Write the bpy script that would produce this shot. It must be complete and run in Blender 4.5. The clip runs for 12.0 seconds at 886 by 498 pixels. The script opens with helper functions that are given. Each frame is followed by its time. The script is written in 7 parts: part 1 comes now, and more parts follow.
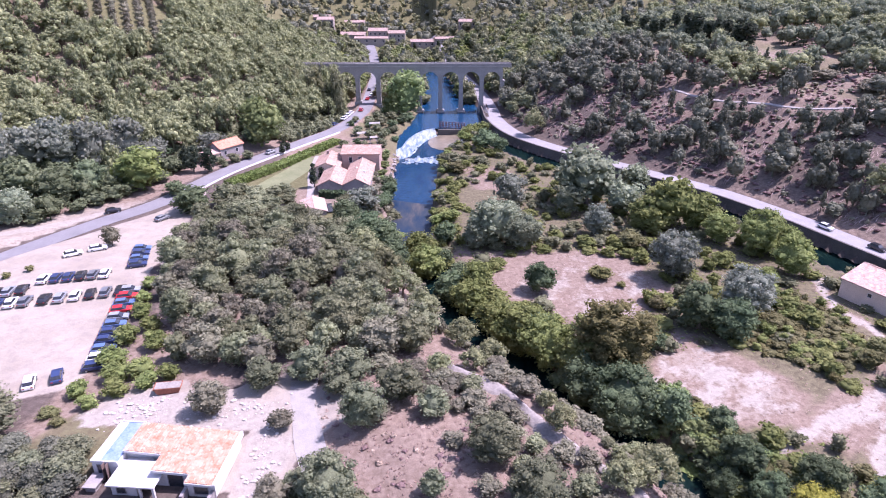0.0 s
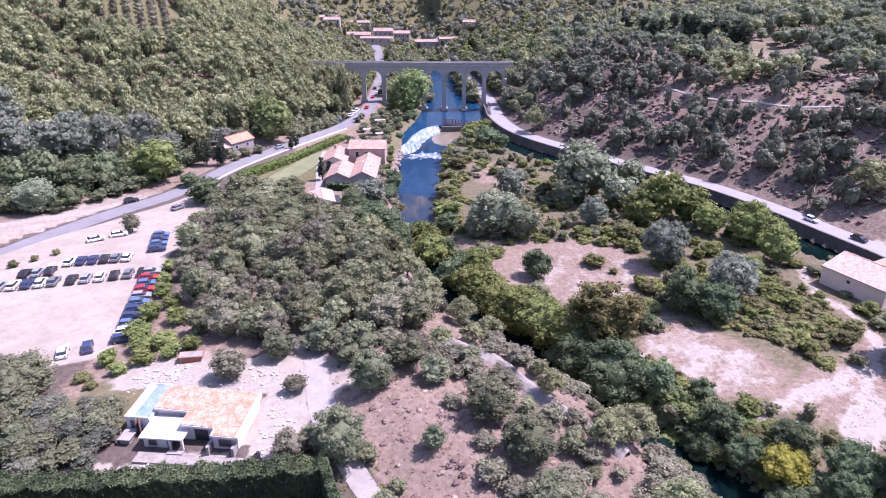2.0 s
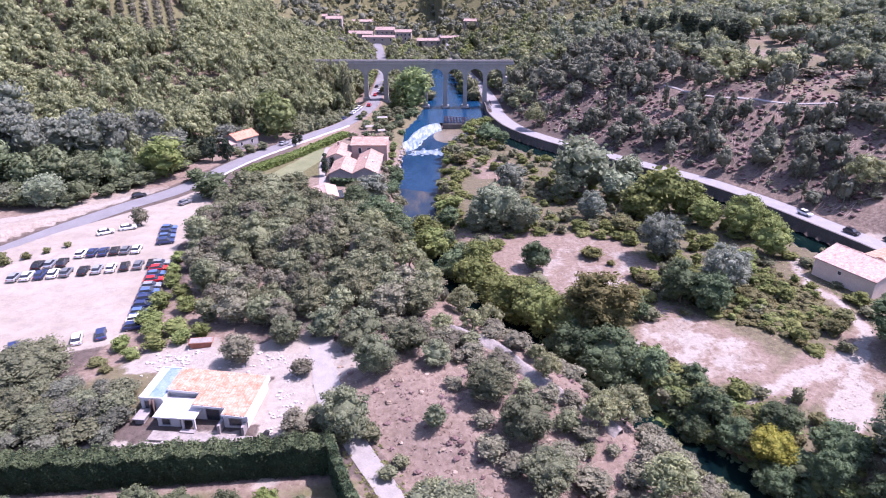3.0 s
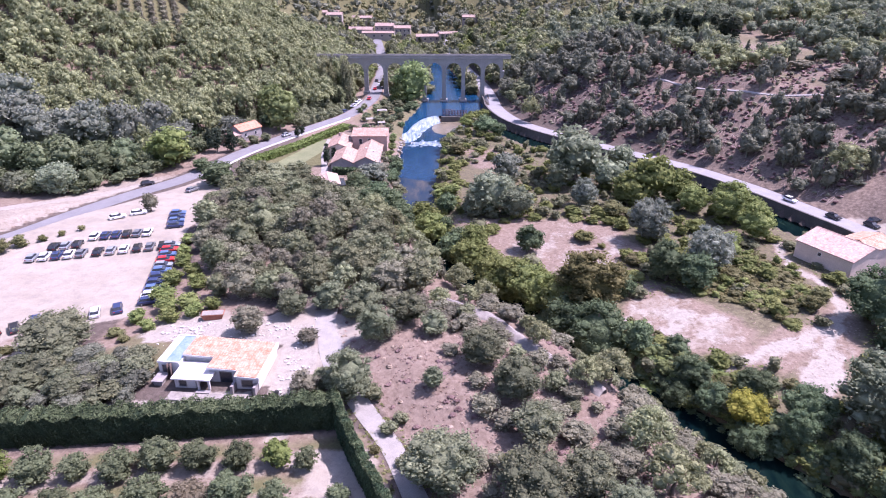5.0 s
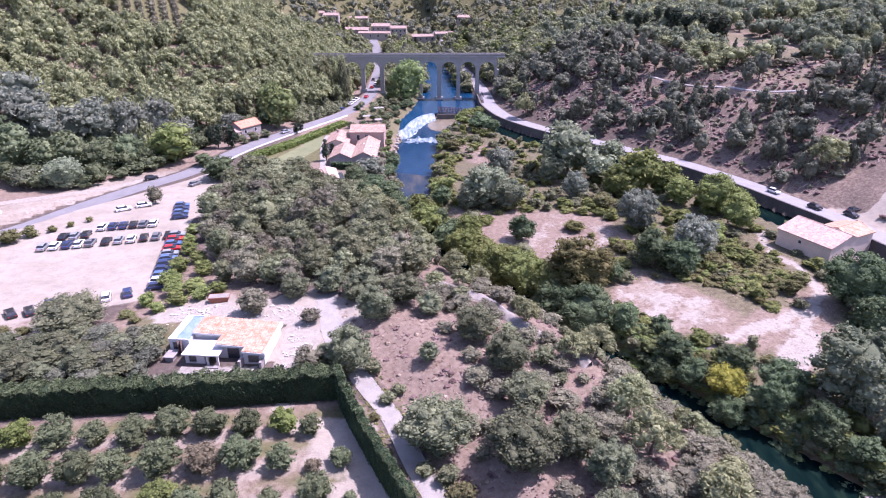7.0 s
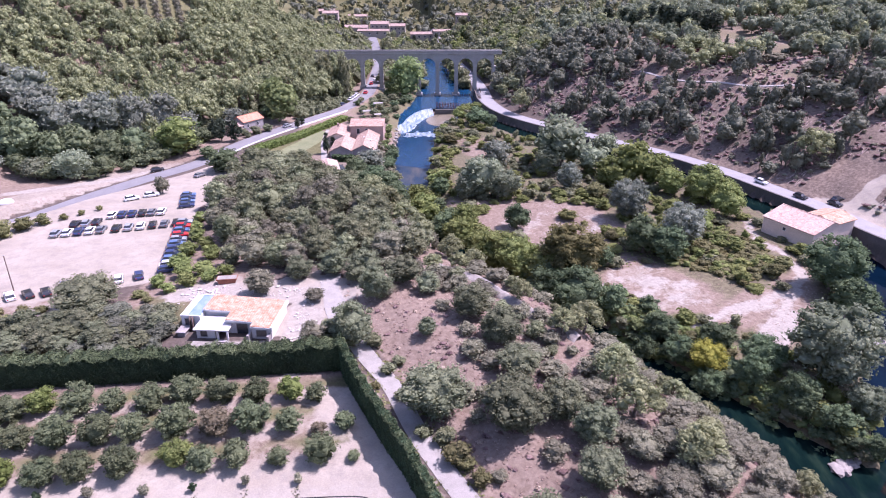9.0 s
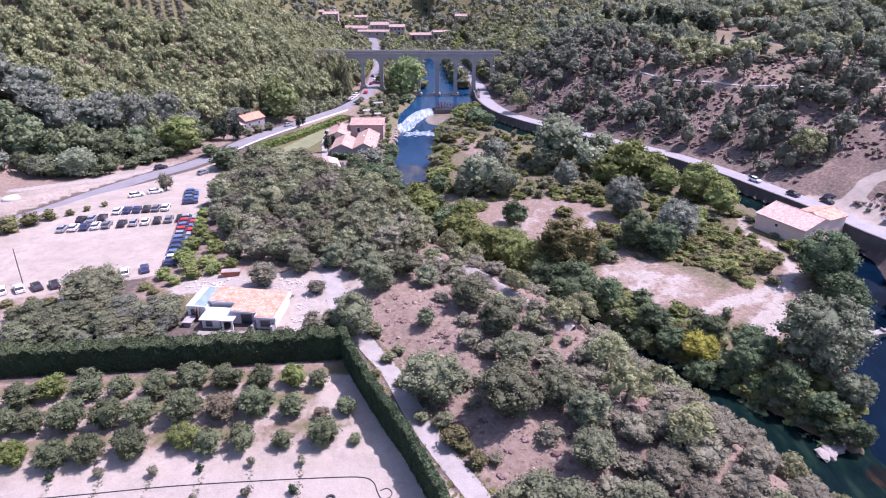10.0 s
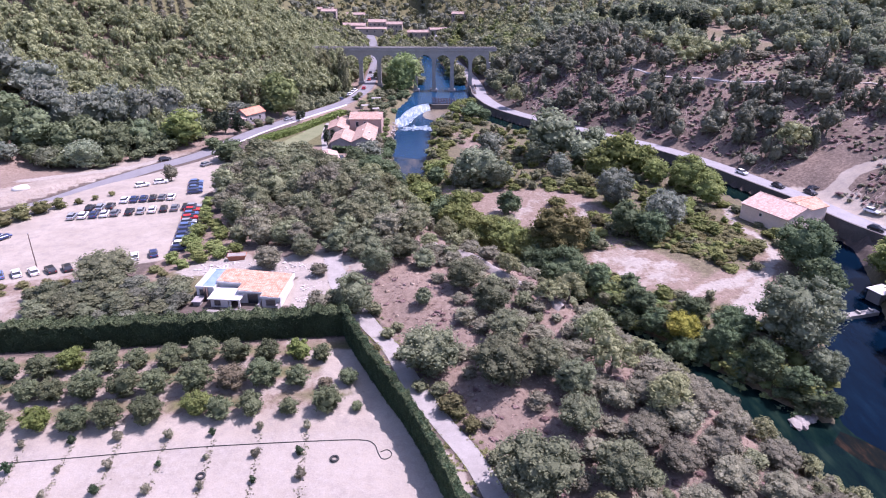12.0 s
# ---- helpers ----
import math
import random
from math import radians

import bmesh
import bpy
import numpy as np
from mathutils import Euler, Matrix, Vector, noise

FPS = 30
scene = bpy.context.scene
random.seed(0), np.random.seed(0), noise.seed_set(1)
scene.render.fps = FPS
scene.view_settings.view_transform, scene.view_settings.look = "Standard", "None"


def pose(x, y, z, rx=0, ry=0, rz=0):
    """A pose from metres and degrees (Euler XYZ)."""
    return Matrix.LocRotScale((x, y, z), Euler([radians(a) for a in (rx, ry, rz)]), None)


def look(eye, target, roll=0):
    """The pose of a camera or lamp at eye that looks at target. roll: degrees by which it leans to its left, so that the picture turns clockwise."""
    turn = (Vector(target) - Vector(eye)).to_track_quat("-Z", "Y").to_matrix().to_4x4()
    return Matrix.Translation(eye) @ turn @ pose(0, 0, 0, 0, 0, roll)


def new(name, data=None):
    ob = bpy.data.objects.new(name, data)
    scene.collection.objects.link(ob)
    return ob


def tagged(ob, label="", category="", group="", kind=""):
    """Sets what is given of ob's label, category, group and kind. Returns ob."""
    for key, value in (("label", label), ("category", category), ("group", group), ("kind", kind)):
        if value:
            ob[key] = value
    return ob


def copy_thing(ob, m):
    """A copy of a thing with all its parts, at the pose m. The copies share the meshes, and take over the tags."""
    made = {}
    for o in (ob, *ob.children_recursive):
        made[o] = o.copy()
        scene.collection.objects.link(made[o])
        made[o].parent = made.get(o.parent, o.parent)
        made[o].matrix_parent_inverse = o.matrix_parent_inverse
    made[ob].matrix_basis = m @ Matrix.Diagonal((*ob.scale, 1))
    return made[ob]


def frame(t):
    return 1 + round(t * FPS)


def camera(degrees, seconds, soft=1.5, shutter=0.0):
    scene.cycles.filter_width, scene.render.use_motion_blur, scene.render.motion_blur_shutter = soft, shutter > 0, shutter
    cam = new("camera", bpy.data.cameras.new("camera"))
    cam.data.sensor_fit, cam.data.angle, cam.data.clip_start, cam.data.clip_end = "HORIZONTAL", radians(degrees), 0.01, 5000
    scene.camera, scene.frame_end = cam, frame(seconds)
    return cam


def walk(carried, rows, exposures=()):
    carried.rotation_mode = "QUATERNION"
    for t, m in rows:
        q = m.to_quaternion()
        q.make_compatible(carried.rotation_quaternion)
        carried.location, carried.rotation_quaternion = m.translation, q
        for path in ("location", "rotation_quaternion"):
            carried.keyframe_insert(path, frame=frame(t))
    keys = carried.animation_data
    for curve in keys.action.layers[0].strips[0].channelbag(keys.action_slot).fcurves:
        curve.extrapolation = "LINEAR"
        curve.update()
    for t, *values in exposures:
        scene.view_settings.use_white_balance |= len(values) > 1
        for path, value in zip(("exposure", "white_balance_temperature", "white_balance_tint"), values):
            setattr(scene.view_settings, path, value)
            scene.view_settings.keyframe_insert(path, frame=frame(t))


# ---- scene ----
cam = camera(68.8, 12.0, 1.05)
PATH = [
    (0, (-0.367, -0.427, 70.67), (-0.347, 1.39, 69.835), 0.0),
    (0.5, (-0.32, -2.694, 70.808), (-0.302, -0.876, 69.975), 0.1),
    (1, (-0.304, -4.987, 70.963), (-0.288, -3.168, 70.131), 0.1),
    (1.5, (-0.271, -7.232, 71.13), (-0.258, -5.413, 70.3), 0.2),
    (2, (-0.224, -9.454, 71.267), (-0.214, -7.636, 70.434), 0.2),
    (2.5, (-0.162, -11.638, 71.349), (-0.155, -9.819, 70.516), 0.1),
    (3, (-0.113, -13.741, 71.369), (-0.108, -11.923, 70.534), 0.1),
    (3.5, (-0.071, -15.769, 71.324), (-0.066, -13.952, 70.488), 0.0),
    (5.3, (0.294, -22.831, 70.86), (0.301, -21.016, 70.019), 0.1),
    (5.5, (0.319, -23.558, 70.841), (0.328, -21.742, 70.003), 0.0),
    (6, (0.381, -25.281, 70.802), (0.395, -23.466, 69.963), 0.0),
    (6.5, (0.439, -26.975, 70.745), (0.455, -25.159, 69.907), 0.0),
    (7, (0.516, -28.634, 70.711), (0.533, -26.818, 69.874), -0.0),
    (9, (0.696, -35.613, 70.385), (0.717, -33.798, 69.546), -0.0),
    (9.5, (0.728, -37.415, 70.396), (0.751, -35.599, 69.559), 0.0),
    (10, (0.768, -39.235, 70.408), (0.791, -37.418, 69.572), 0.1),
    (10.5, (0.804, -40.961, 70.425), (0.828, -39.144, 69.59), 0.1),
    (11, (0.759, -42.704, 70.419), (0.785, -40.886, 69.584), 0.1),
    (11.5, (0.739, -44.444, 70.42), (0.766, -42.626, 69.585), 0.2),
    (12, (0.746, -46.205, 70.446), (0.779, -44.39, 69.606), 0.3),
]
walk(cam, [(t, look(e, g, r)) for t, e, g, r in PATH], [(0, 1.30, 5880, 41), (6.5, 1.30, 5880, 41), (12, 1.14, 5880, 41)])

# ---- world, sun, exposure ----
SUN_FROM = Vector((0.85, 0.22, 1.48)).normalized()
world = bpy.data.worlds.new("sky")
scene.world = world
world.use_nodes = True
wn = world.node_tree
sky = wn.nodes.new("ShaderNodeTexSky")
sky.sky_type = "NISHITA"
sky.sun_disc = False
sky.sun_elevation = math.asin(SUN_FROM.z)
sky.sun_rotation = math.atan2(SUN_FROM.x, SUN_FROM.y)
sky.air_density, sky.dust_density = 1.2, 1.5
wn.links.new(sky.outputs[0], wn.nodes["Background"].inputs[0])
wn.nodes["Background"].inputs[1].default_value = 0.116
sun_data = bpy.data.lights.new("sun", "SUN")
sun_data.energy, sun_data.angle, sun_data.color = 3.85, radians(0.55), (1.0, 0.96, 0.91)
sun = new("sun", sun_data)
sun.matrix_world = look(SUN_FROM * 400, (0, 0, 0))


# ---- materials ----
def mat_new(name):
    m = bpy.data.materials.new(name)
    m.use_nodes = True
    nt = m.node_tree
    return m, nt, nt.nodes["Principled BSDF"]


def nnode(nt, kind, **vals):
    n = nt.nodes.new(kind)
    for k, v in vals.items():
        n.inputs[k].default_value = v
    return n


def ramp(nt, fac, stops):
    r = nt.nodes.new("ShaderNodeValToRGB")
    while len(r.color_ramp.elements) < len(stops):
        r.color_ramp.elements.new(0.5)
    for e, (p, c) in zip(r.color_ramp.elements, stops):
        e.position, e.color = p, (*c, 1)
    nt.links.new(fac, r.inputs[0])
    return r.outputs[0]


def coords(nt):
    return nt.nodes.new("ShaderNodeNewGeometry").outputs["Position"]


def tex(nt, scale, detail=4.0, rough=0.6, vec=None):
    n = nnode(nt, "ShaderNodeTexNoise", Scale=scale, Detail=detail, Roughness=rough)
    nt.links.new(vec or coords(nt), n.inputs["Vector"])
    return n.outputs["Fac"]


def mixc(nt, fac, a, b, blend="MIX"):
    n = nt.nodes.new("ShaderNodeMix")
    n.data_type, n.blend_type = "RGBA", blend
    for sock, v in ((n.inputs[0], fac), (n.inputs[6], a), (n.inputs[7], b)):
        if isinstance(v, (int, float)):
            sock.default_value = v
        elif isinstance(v, tuple):
            sock.default_value = (*v, 1)
        else:
            nt.links.new(v, sock)
    return n.outputs[2]


def bump(nt, bsdf, fac, strength, dist):
    b = nnode(nt, "ShaderNodeBump", Strength=strength, Distance=dist)
    nt.links.new(fac, b.inputs["Height"])
    nt.links.new(b.outputs[0], bsdf.inputs["Normal"])


def surface(name, dark, light, scale=0.6, fine=6.0, rough=0.85, relief=0.03, spec=0.3):
    """A matt surface whose colour drifts at two scales, with fine relief."""
    m, nt, b = mat_new(name)
    big = ramp(nt, tex(nt, scale), ((0.3, dark), (0.7, light)))
    small = tex(nt, fine, 3)
    col = mixc(nt, 0.35, big, ramp(nt, small, ((0.25, tuple(c * 0.55 for c in dark)), (0.75, tuple(min(1, c * 1.2) for c in light)))))
    nt.links.new(col, b.inputs["Base Color"])
    b.inputs["Roughness"].default_value = rough
    b.inputs["Specular IOR Level"].default_value = spec
    bump(nt, b, small, 0.5, relief)
    return m


def foliage(name, dark, mid, light, tree_scale=0.09):
    """Leaves: colour varies by leaf, by clump and from tree to tree; a little light passes through."""
    m, nt, b = mat_new(name)
    leaf = nt.nodes.new("ShaderNodeNewGeometry").outputs["Random Per Island"]
    tree = nt.nodes.new("ShaderNodeObjectInfo").outputs["Random"]
    clump = tex(nt, tree_scale, 2, 0.5)
    c1 = mixc(nt, 0.35, ramp(nt, leaf, ((0.0, dark), (0.55, mid), (1.0, light))), mid)
    c2 = mixc(nt, ramp(nt, clump, ((0.35, (0, 0, 0)), (0.65, (1, 1, 1)))), mixc(nt, 0.35, c1, dark), mixc(nt, 0.3, c1, light))
    hue = nnode(nt, "ShaderNodeHueSaturation", Saturation=1.0)
    mr = nnode(nt, "ShaderNodeMapRange")
    nt.links.new(tree, mr.inputs[0])
    mr.inputs[3].default_value, mr.inputs[4].default_value = 0.94, 1.42
    nt.links.new(mr.outputs[0], hue.inputs["Value"])
    mr2 = nnode(nt, "ShaderNodeMapRange")
    nt.links.new(tree, mr2.inputs[0])
    mr2.inputs[3].default_value, mr2.inputs[4].default_value = 0.485, 0.515
    nt.links.new(mr2.outputs[0], hue.inputs["Hue"])
    lobe = ramp(nt, tex(nt, 0.75, 3, 0.6), ((0.3, (0.78, 0.78, 0.78)), (0.7, (1.22, 1.22, 1.17))))
    nt.links.new(mixc(nt, 1.0, c2, lobe, "MULTIPLY"), hue.inputs["Color"])
    nt.links.new(hue.outputs[0], b.inputs["Base Color"])
    b.inputs["Roughness"].default_value = 0.75
    b.inputs["Specular IOR Level"].default_value = 0.12
    bump(nt, b, tex(nt, 2.6, 3, 0.65), 0.9, 0.4)
    tr = nt.nodes.new("ShaderNodeBsdfTranslucent")
    nt.links.new(hue.outputs[0], tr.inputs[0])
    mx = nnode(nt, "ShaderNodeMixShader", Fac=0.36)
    nt.links.new(b.outputs[0], mx.inputs[1])
    nt.links.new(tr.outputs[0], mx.inputs[2])
    nt.links.new(mx.outputs[0], nt.nodes["Material Output"].inputs[0])
    return m


OAK = foliage("oak_leaves", (0.098, 0.111, 0.064), (0.178, 0.193, 0.111), (0.291, 0.295, 0.182))
OLIVE = foliage("grey_leaves", (0.114, 0.112, 0.078), (0.195, 0.187, 0.131), (0.299, 0.282, 0.206))
PINE = foliage("pine_needles", (0.112, 0.122, 0.070), (0.220, 0.232, 0.122), (0.357, 0.360, 0.197), 0.12)
DARKGREEN = foliage("dark_green_leaves", (0.052, 0.078, 0.043), (0.100, 0.138, 0.072), (0.178, 0.218, 0.116))
BRIGHT = foliage("bright_green_leaves", (0.086, 0.114, 0.036), (0.170, 0.206, 0.070), (0.288, 0.308, 0.118))
SILVER = foliage("silver_leaves", (0.105, 0.124, 0.092), (0.188, 0.208, 0.160), (0.315, 0.332, 0.272))
POPLAR = foliage("poplar_leaves", (0.095, 0.118, 0.074), (0.181, 0.210, 0.134), (0.304, 0.328, 0.226))
YELLOW = foliage("yellow_leaves", (0.110, 0.130, 0.028), (0.235, 0.230, 0.045), (0.40, 0.36, 0.08))
HEDGE = foliage("hedge_leaves", (0.024, 0.042, 0.026), (0.047, 0.075, 0.041), (0.090, 0.128, 0.068))
CYPRESS = foliage("cypress_leaves", (0.030, 0.042, 0.029), (0.052, 0.066, 0.044), (0.087, 0.101, 0.066))
BRUSH = foliage("brushwood", (0.127, 0.078, 0.074), (0.218, 0.143, 0.136), (0.328, 0.236, 0.225), 0.15)
FIELDGREEN = foliage("field_edge_leaves", (0.070, 0.092, 0.050), (0.132, 0.162, 0.088), (0.225, 0.255, 0.145))
PLANE = foliage("plane_leaves", (0.085, 0.115, 0.044), (0.160, 0.200, 0.080), (0.27, 0.315, 0.14))
DRYBUSH = foliage("dry_leaves", (0.213, 0.153, 0.121), (0.309, 0.227, 0.188), (0.415, 0.323, 0.280))
DARKOAK = foliage("dark_oak_leaves", (0.072, 0.078, 0.058), (0.136, 0.143, 0.105), (0.238, 0.239, 0.179), 0.15)
ORCHARD = foliage("orchard_leaves", (0.054, 0.069, 0.038), (0.110, 0.130, 0.069), (0.202, 0.224, 0.129))
DRYFRUIT = foliage("dry_orchard_leaves", (0.12, 0.10, 0.065), (0.20, 0.175, 0.115), (0.30, 0.27, 0.19))
GARDEN = foliage("garden_hedge_leaves", (0.08, 0.115, 0.03), (0.15, 0.20, 0.06), (0.25, 0.30, 0.11))
HOLM = foliage("holm_oak_leaves", (0.081, 0.096, 0.059), (0.152, 0.167, 0.101), (0.262, 0.271, 0.169))
BRAMBLE = foliage("bramble_leaves", (0.085, 0.088, 0.036), (0.155, 0.155, 0.070), (0.25, 0.235, 0.12))
RUSSET = foliage("russet_leaves", (0.078, 0.082, 0.032), (0.160, 0.156, 0.062), (0.29, 0.262, 0.118))
REDBUSH = foliage("red_leaves", (0.075, 0.03, 0.035), (0.15, 0.065, 0.07), (0.23, 0.12, 0.115))
BARK = surface("bark", (0.10, 0.075, 0.055), (0.22, 0.18, 0.145), 2.0, 14.0, 0.9, 0.03)
PALEROAD = surface("sun_bleached_asphalt", (0.205, 0.195, 0.20), (0.275, 0.262, 0.265), 0.3, 5.0, 0.85, 0.005)
ASPHALT = surface("asphalt", (0.150, 0.144, 0.150), (0.205, 0.198, 0.204), 0.25, 5.0, 0.85, 0.005)
GRAVEL = surface("pale_gravel", (0.222, 0.204, 0.188), (0.325, 0.302, 0.280), 0.5, 7.0, 0.9, 0.02)
STONE = surface("aqueduct_stone", (0.24, 0.225, 0.208), (0.34, 0.32, 0.295), 0.35, 3.0, 0.9, 0.04)
ROCK = surface("limestone", (0.17, 0.148, 0.132), (0.315, 0.285, 0.26), 0.7, 3.0, 0.9, 0.14)
PLASTER = surface("ochre_plaster", (0.56, 0.43, 0.35), (0.70, 0.56, 0.47), 0.5, 5.0, 0.9, 0.01)
PINKWALL = surface("pink_plaster", (0.330, 0.225, 0.195), (0.420, 0.300, 0.262), 0.6, 5.0, 0.9, 0.01)
WHITEWALL = surface("white_render", (0.515, 0.491, 0.476), (0.624, 0.601, 0.585), 0.7, 6.0, 0.85, 0.006)
GREYWALL = surface("grey_render", (0.225, 0.203, 0.203), (0.315, 0.285, 0.277), 0.7, 6.0, 0.9, 0.01)
WOOD = surface("grey_brown_wood", (0.098, 0.064, 0.056), (0.203, 0.143, 0.124), 1.2, 9.0, 0.8, 0.02)
DARKHOLE = surface("dark_window_glass", (0.02, 0.022, 0.028), (0.045, 0.05, 0.06), 1.0, 4.0, 0.2, 0.002, 0.5)
BLUETARP = surface("blue_white_sheeting", (0.07, 0.155, 0.34), (0.30, 0.37, 0.47), 0.45, 3.0, 0.55, 0.02)
RUBBER = surface("black_rubber", (0.02, 0.02, 0.02), (0.045, 0.045, 0.045), 3.0, 20.0, 0.8, 0.004)
METAL = surface("grey_metal", (0.225, 0.232, 0.240), (0.315, 0.323, 0.330), 2.0, 10.0, 0.45, 0.003, 0.5)


def roof_tiles(name, dark, mid, light, turn=0.0):
    """Canal tiles: ridges run down the slope, each tile of its own colour, patchy with age."""
    m, nt, b = mat_new(name)
    mp = nnode(nt, "ShaderNodeMapping")
    mp.inputs["Rotation"].default_value = (0, 0, turn)
    nt.links.new(coords(nt), mp.inputs["Vector"])
    vor = nnode(nt, "ShaderNodeTexVoronoi", Scale=2.6, Randomness=0.8)
    nt.links.new(mp.outputs[0], vor.inputs["Vector"])
    sep = nt.nodes.new("ShaderNodeSeparateColor")
    nt.links.new(vor.outputs["Color"], sep.inputs[0])
    tile = ramp(nt, sep.outputs[0], ((0.0, dark), (0.5, mid), (1.0, light)))
    patch = ramp(nt, tex(nt, 0.9, 3), ((0.35, dark), (0.65, light)))
    nt.links.new(mixc(nt, 0.4, tile, patch), b.inputs["Base Color"])
    b.inputs["Roughness"].default_value = 0.85
    wave = nnode(nt, "ShaderNodeTexWave", Scale=1.5, Distortion=0.4)
    nt.links.new(mp.outputs[0], wave.inputs["Vector"])
    bump(nt, b, wave.outputs["Fac"], 0.4, 0.08)
    return m


TILES = roof_tiles("clay_roof_tiles", (0.30, 0.135, 0.080), (0.41, 0.225, 0.145), (0.49, 0.345, 0.255))
OLDTILES = roof_tiles("aged_clay_roof_tiles", (0.285, 0.174, 0.143), (0.427, 0.285, 0.230), (0.507, 0.388, 0.332), 0.5)
MILLTILES = roof_tiles("weathered_mill_tiles", (0.210, 0.113, 0.080), (0.344, 0.214, 0.160), (0.428, 0.323, 0.265), 0.3)
REDTILES = roof_tiles("red_clay_roof_tiles", (0.368, 0.136, 0.080), (0.464, 0.200, 0.120), (0.528, 0.288, 0.192), 0.8)


def paint(name, col, metallic=0.2):
    m, nt, b = mat_new(name)
    nt.links.new(mixc(nt, ramp(nt, tex(nt, 1.5), ((0.4, (0, 0, 0)), (0.8, (1, 1, 1)))), col, tuple(c * 0.85 + 0.012 for c in col)), b.inputs["Base Color"])
    b.inputs["Roughness"].default_value, b.inputs["Metallic"].default_value = 0.28, metallic
    b.inputs["Coat Weight"].default_value = 0.4
    return m


def water(name, deep, mid, light, scale, rough, ripple, gloss=0.5, ior=1.33):
    m, nt, b = mat_new(name)
    mp = nnode(nt, "ShaderNodeMapping")
    mp.inputs["Rotation"].default_value = (0, 0, radians(-35))
    mp.inputs["Scale"].default_value = (2.2, 0.6, 1)
    nt.links.new(coords(nt), mp.inputs["Vector"])
    weeds = tex(nt, scale, 5, 0.65, mp.outputs[0])
    nt.links.new(ramp(nt, weeds, ((0.32, deep), (0.55, mid), (0.78, light))), b.inputs["Base Color"])
    b.inputs["Roughness"].default_value = rough
    b.inputs["IOR"].default_value = ior
    b.inputs["Specular IOR Level"].default_value = gloss
    bump(nt, b, tex(nt, 1.1, 4, 0.6), ripple, 0.12)
    return m


WATER_UP = water("blue_river", (0.003, 0.026, 0.066), (0.005, 0.040, 0.096), (0.012, 0.058, 0.115), 0.05, 0.18, 0.5)
WATER_LOW = water("green_river", (0.0006, 0.0040, 0.0060), (0.0036, 0.0115, 0.0100), (0.016, 0.030, 0.020), 0.16, 0.06, 0.10, 0.10, 1.2)
# side branch water: the blue sky's reflection is put into its base colour
WATER_SKY = water("sky_tinted_river", (0.0005, 0.0030, 0.0075), (0.0010, 0.0060, 0.0145), (0.0030, 0.0130, 0.0270), 0.10, 0.06, 0.10, 0.12, 1.2)
WATER_WEED = water("weedy_river", (0.0020, 0.0050, 0.0060), (0.0080, 0.0085, 0.0068), (0.040, 0.022, 0.014), 0.30, 0.06, 0.10, 0.10, 1.2)
WATER_POOL = water("blue_shallow_river", (0.003, 0.020, 0.055), (0.007, 0.032, 0.070), (0.045, 0.048, 0.052), 0.09, 0.16, 0.6, 0.25, 1.25)
WHITEWATER = water("white_water", (0.03, 0.08, 0.125), (0.22, 0.265, 0.30), (0.56, 0.575, 0.59), 0.42, 0.5, 1.0)


# ---- geometry helpers ----
def sstep(a, b, v):
    t = np.clip((v - a) / (b - a), 0, 1)
    return t * t * (3 - 2 * t)


def spline(pts, step=3.0):
    """Points on a smooth curve through pts (any number of columns), about step metres apart."""
    p = np.array(pts, float)
    p = np.vstack([2 * p[0] - p[1], p, 2 * p[-1] - p[-2]])
    out = []
    for i in range(1, len(p) - 2):
        n = max(1, int(np.linalg.norm(p[i + 1, :2] - p[i, :2]) / step))
        for k in range(n):
            t = k / n
            a, b, c, d = p[i - 1], p[i], p[i + 1], p[i + 2]
            out.append(0.5 * (2 * b + (c - a) * t + (2 * a - 5 * b + 4 * c - d) * t * t + (3 * b - a - 3 * c + d) * t ** 3))
    out.append(p[-2])
    return np.array(out)


def along(x, y, line):
    """Signed distance of places from a line (positive on the left of its run), and the line's further columns there."""
    shape = np.shape(x)
    x, y = np.ravel(np.asarray(x, float)), np.ravel(np.asarray(y, float))
    A, D = line[:-1], line[1:] - line[:-1]
    L = (D[:, :2] ** 2).sum(1) + 1e-12
    dist, extra = np.empty(len(x)), np.empty((len(x), line.shape[1] - 2))
    for k in range(0, len(x), 4000):
        px, py = x[k:k + 4000, None] - A[:, 0], y[k:k + 4000, None] - A[:, 1]
        t = np.clip((px * D[:, 0] + py * D[:, 1]) / L, 0, 1)
        q = (px - t * D[:, 0]) ** 2 + (py - t * D[:, 1]) ** 2
        i = q.argmin(1)
        r = np.arange(len(i))
        side = np.where(D[i, 0] * py[r, i] - D[i, 1] * px[r, i] < 0, -1.0, 1.0)
        dist[k:k + 4000] = np.sqrt(q[r, i]) * side
        extra[k:k + 4000] = A[i, 2:] + t[r, i, None] * D[i, 2:]
    return dist.reshape(shape), [extra[:, c].reshape(shape) for c in range(extra.shape[1])]


def tri_mesh(name, V, T, material, smooth=False):
    me = bpy.data.meshes.new(name)
    V, T = np.asarray(V, np.float32), np.asarray(T, np.int32)
    me.vertices.add(len(V))
    me.vertices.foreach_set("co", V.ravel())
    me.loops.add(T.size)
    me.loops.foreach_set("vertex_index", T.ravel())
    me.polygons.add(len(T))
    me.polygons.foreach_set("loop_start", np.arange(0, T.size, 3, dtype=np.int32))
    me.polygons.foreach_set("use_smooth", np.full(len(T), smooth))
    me.materials.append(material)
    me.update(calc_edges=True)
    return me


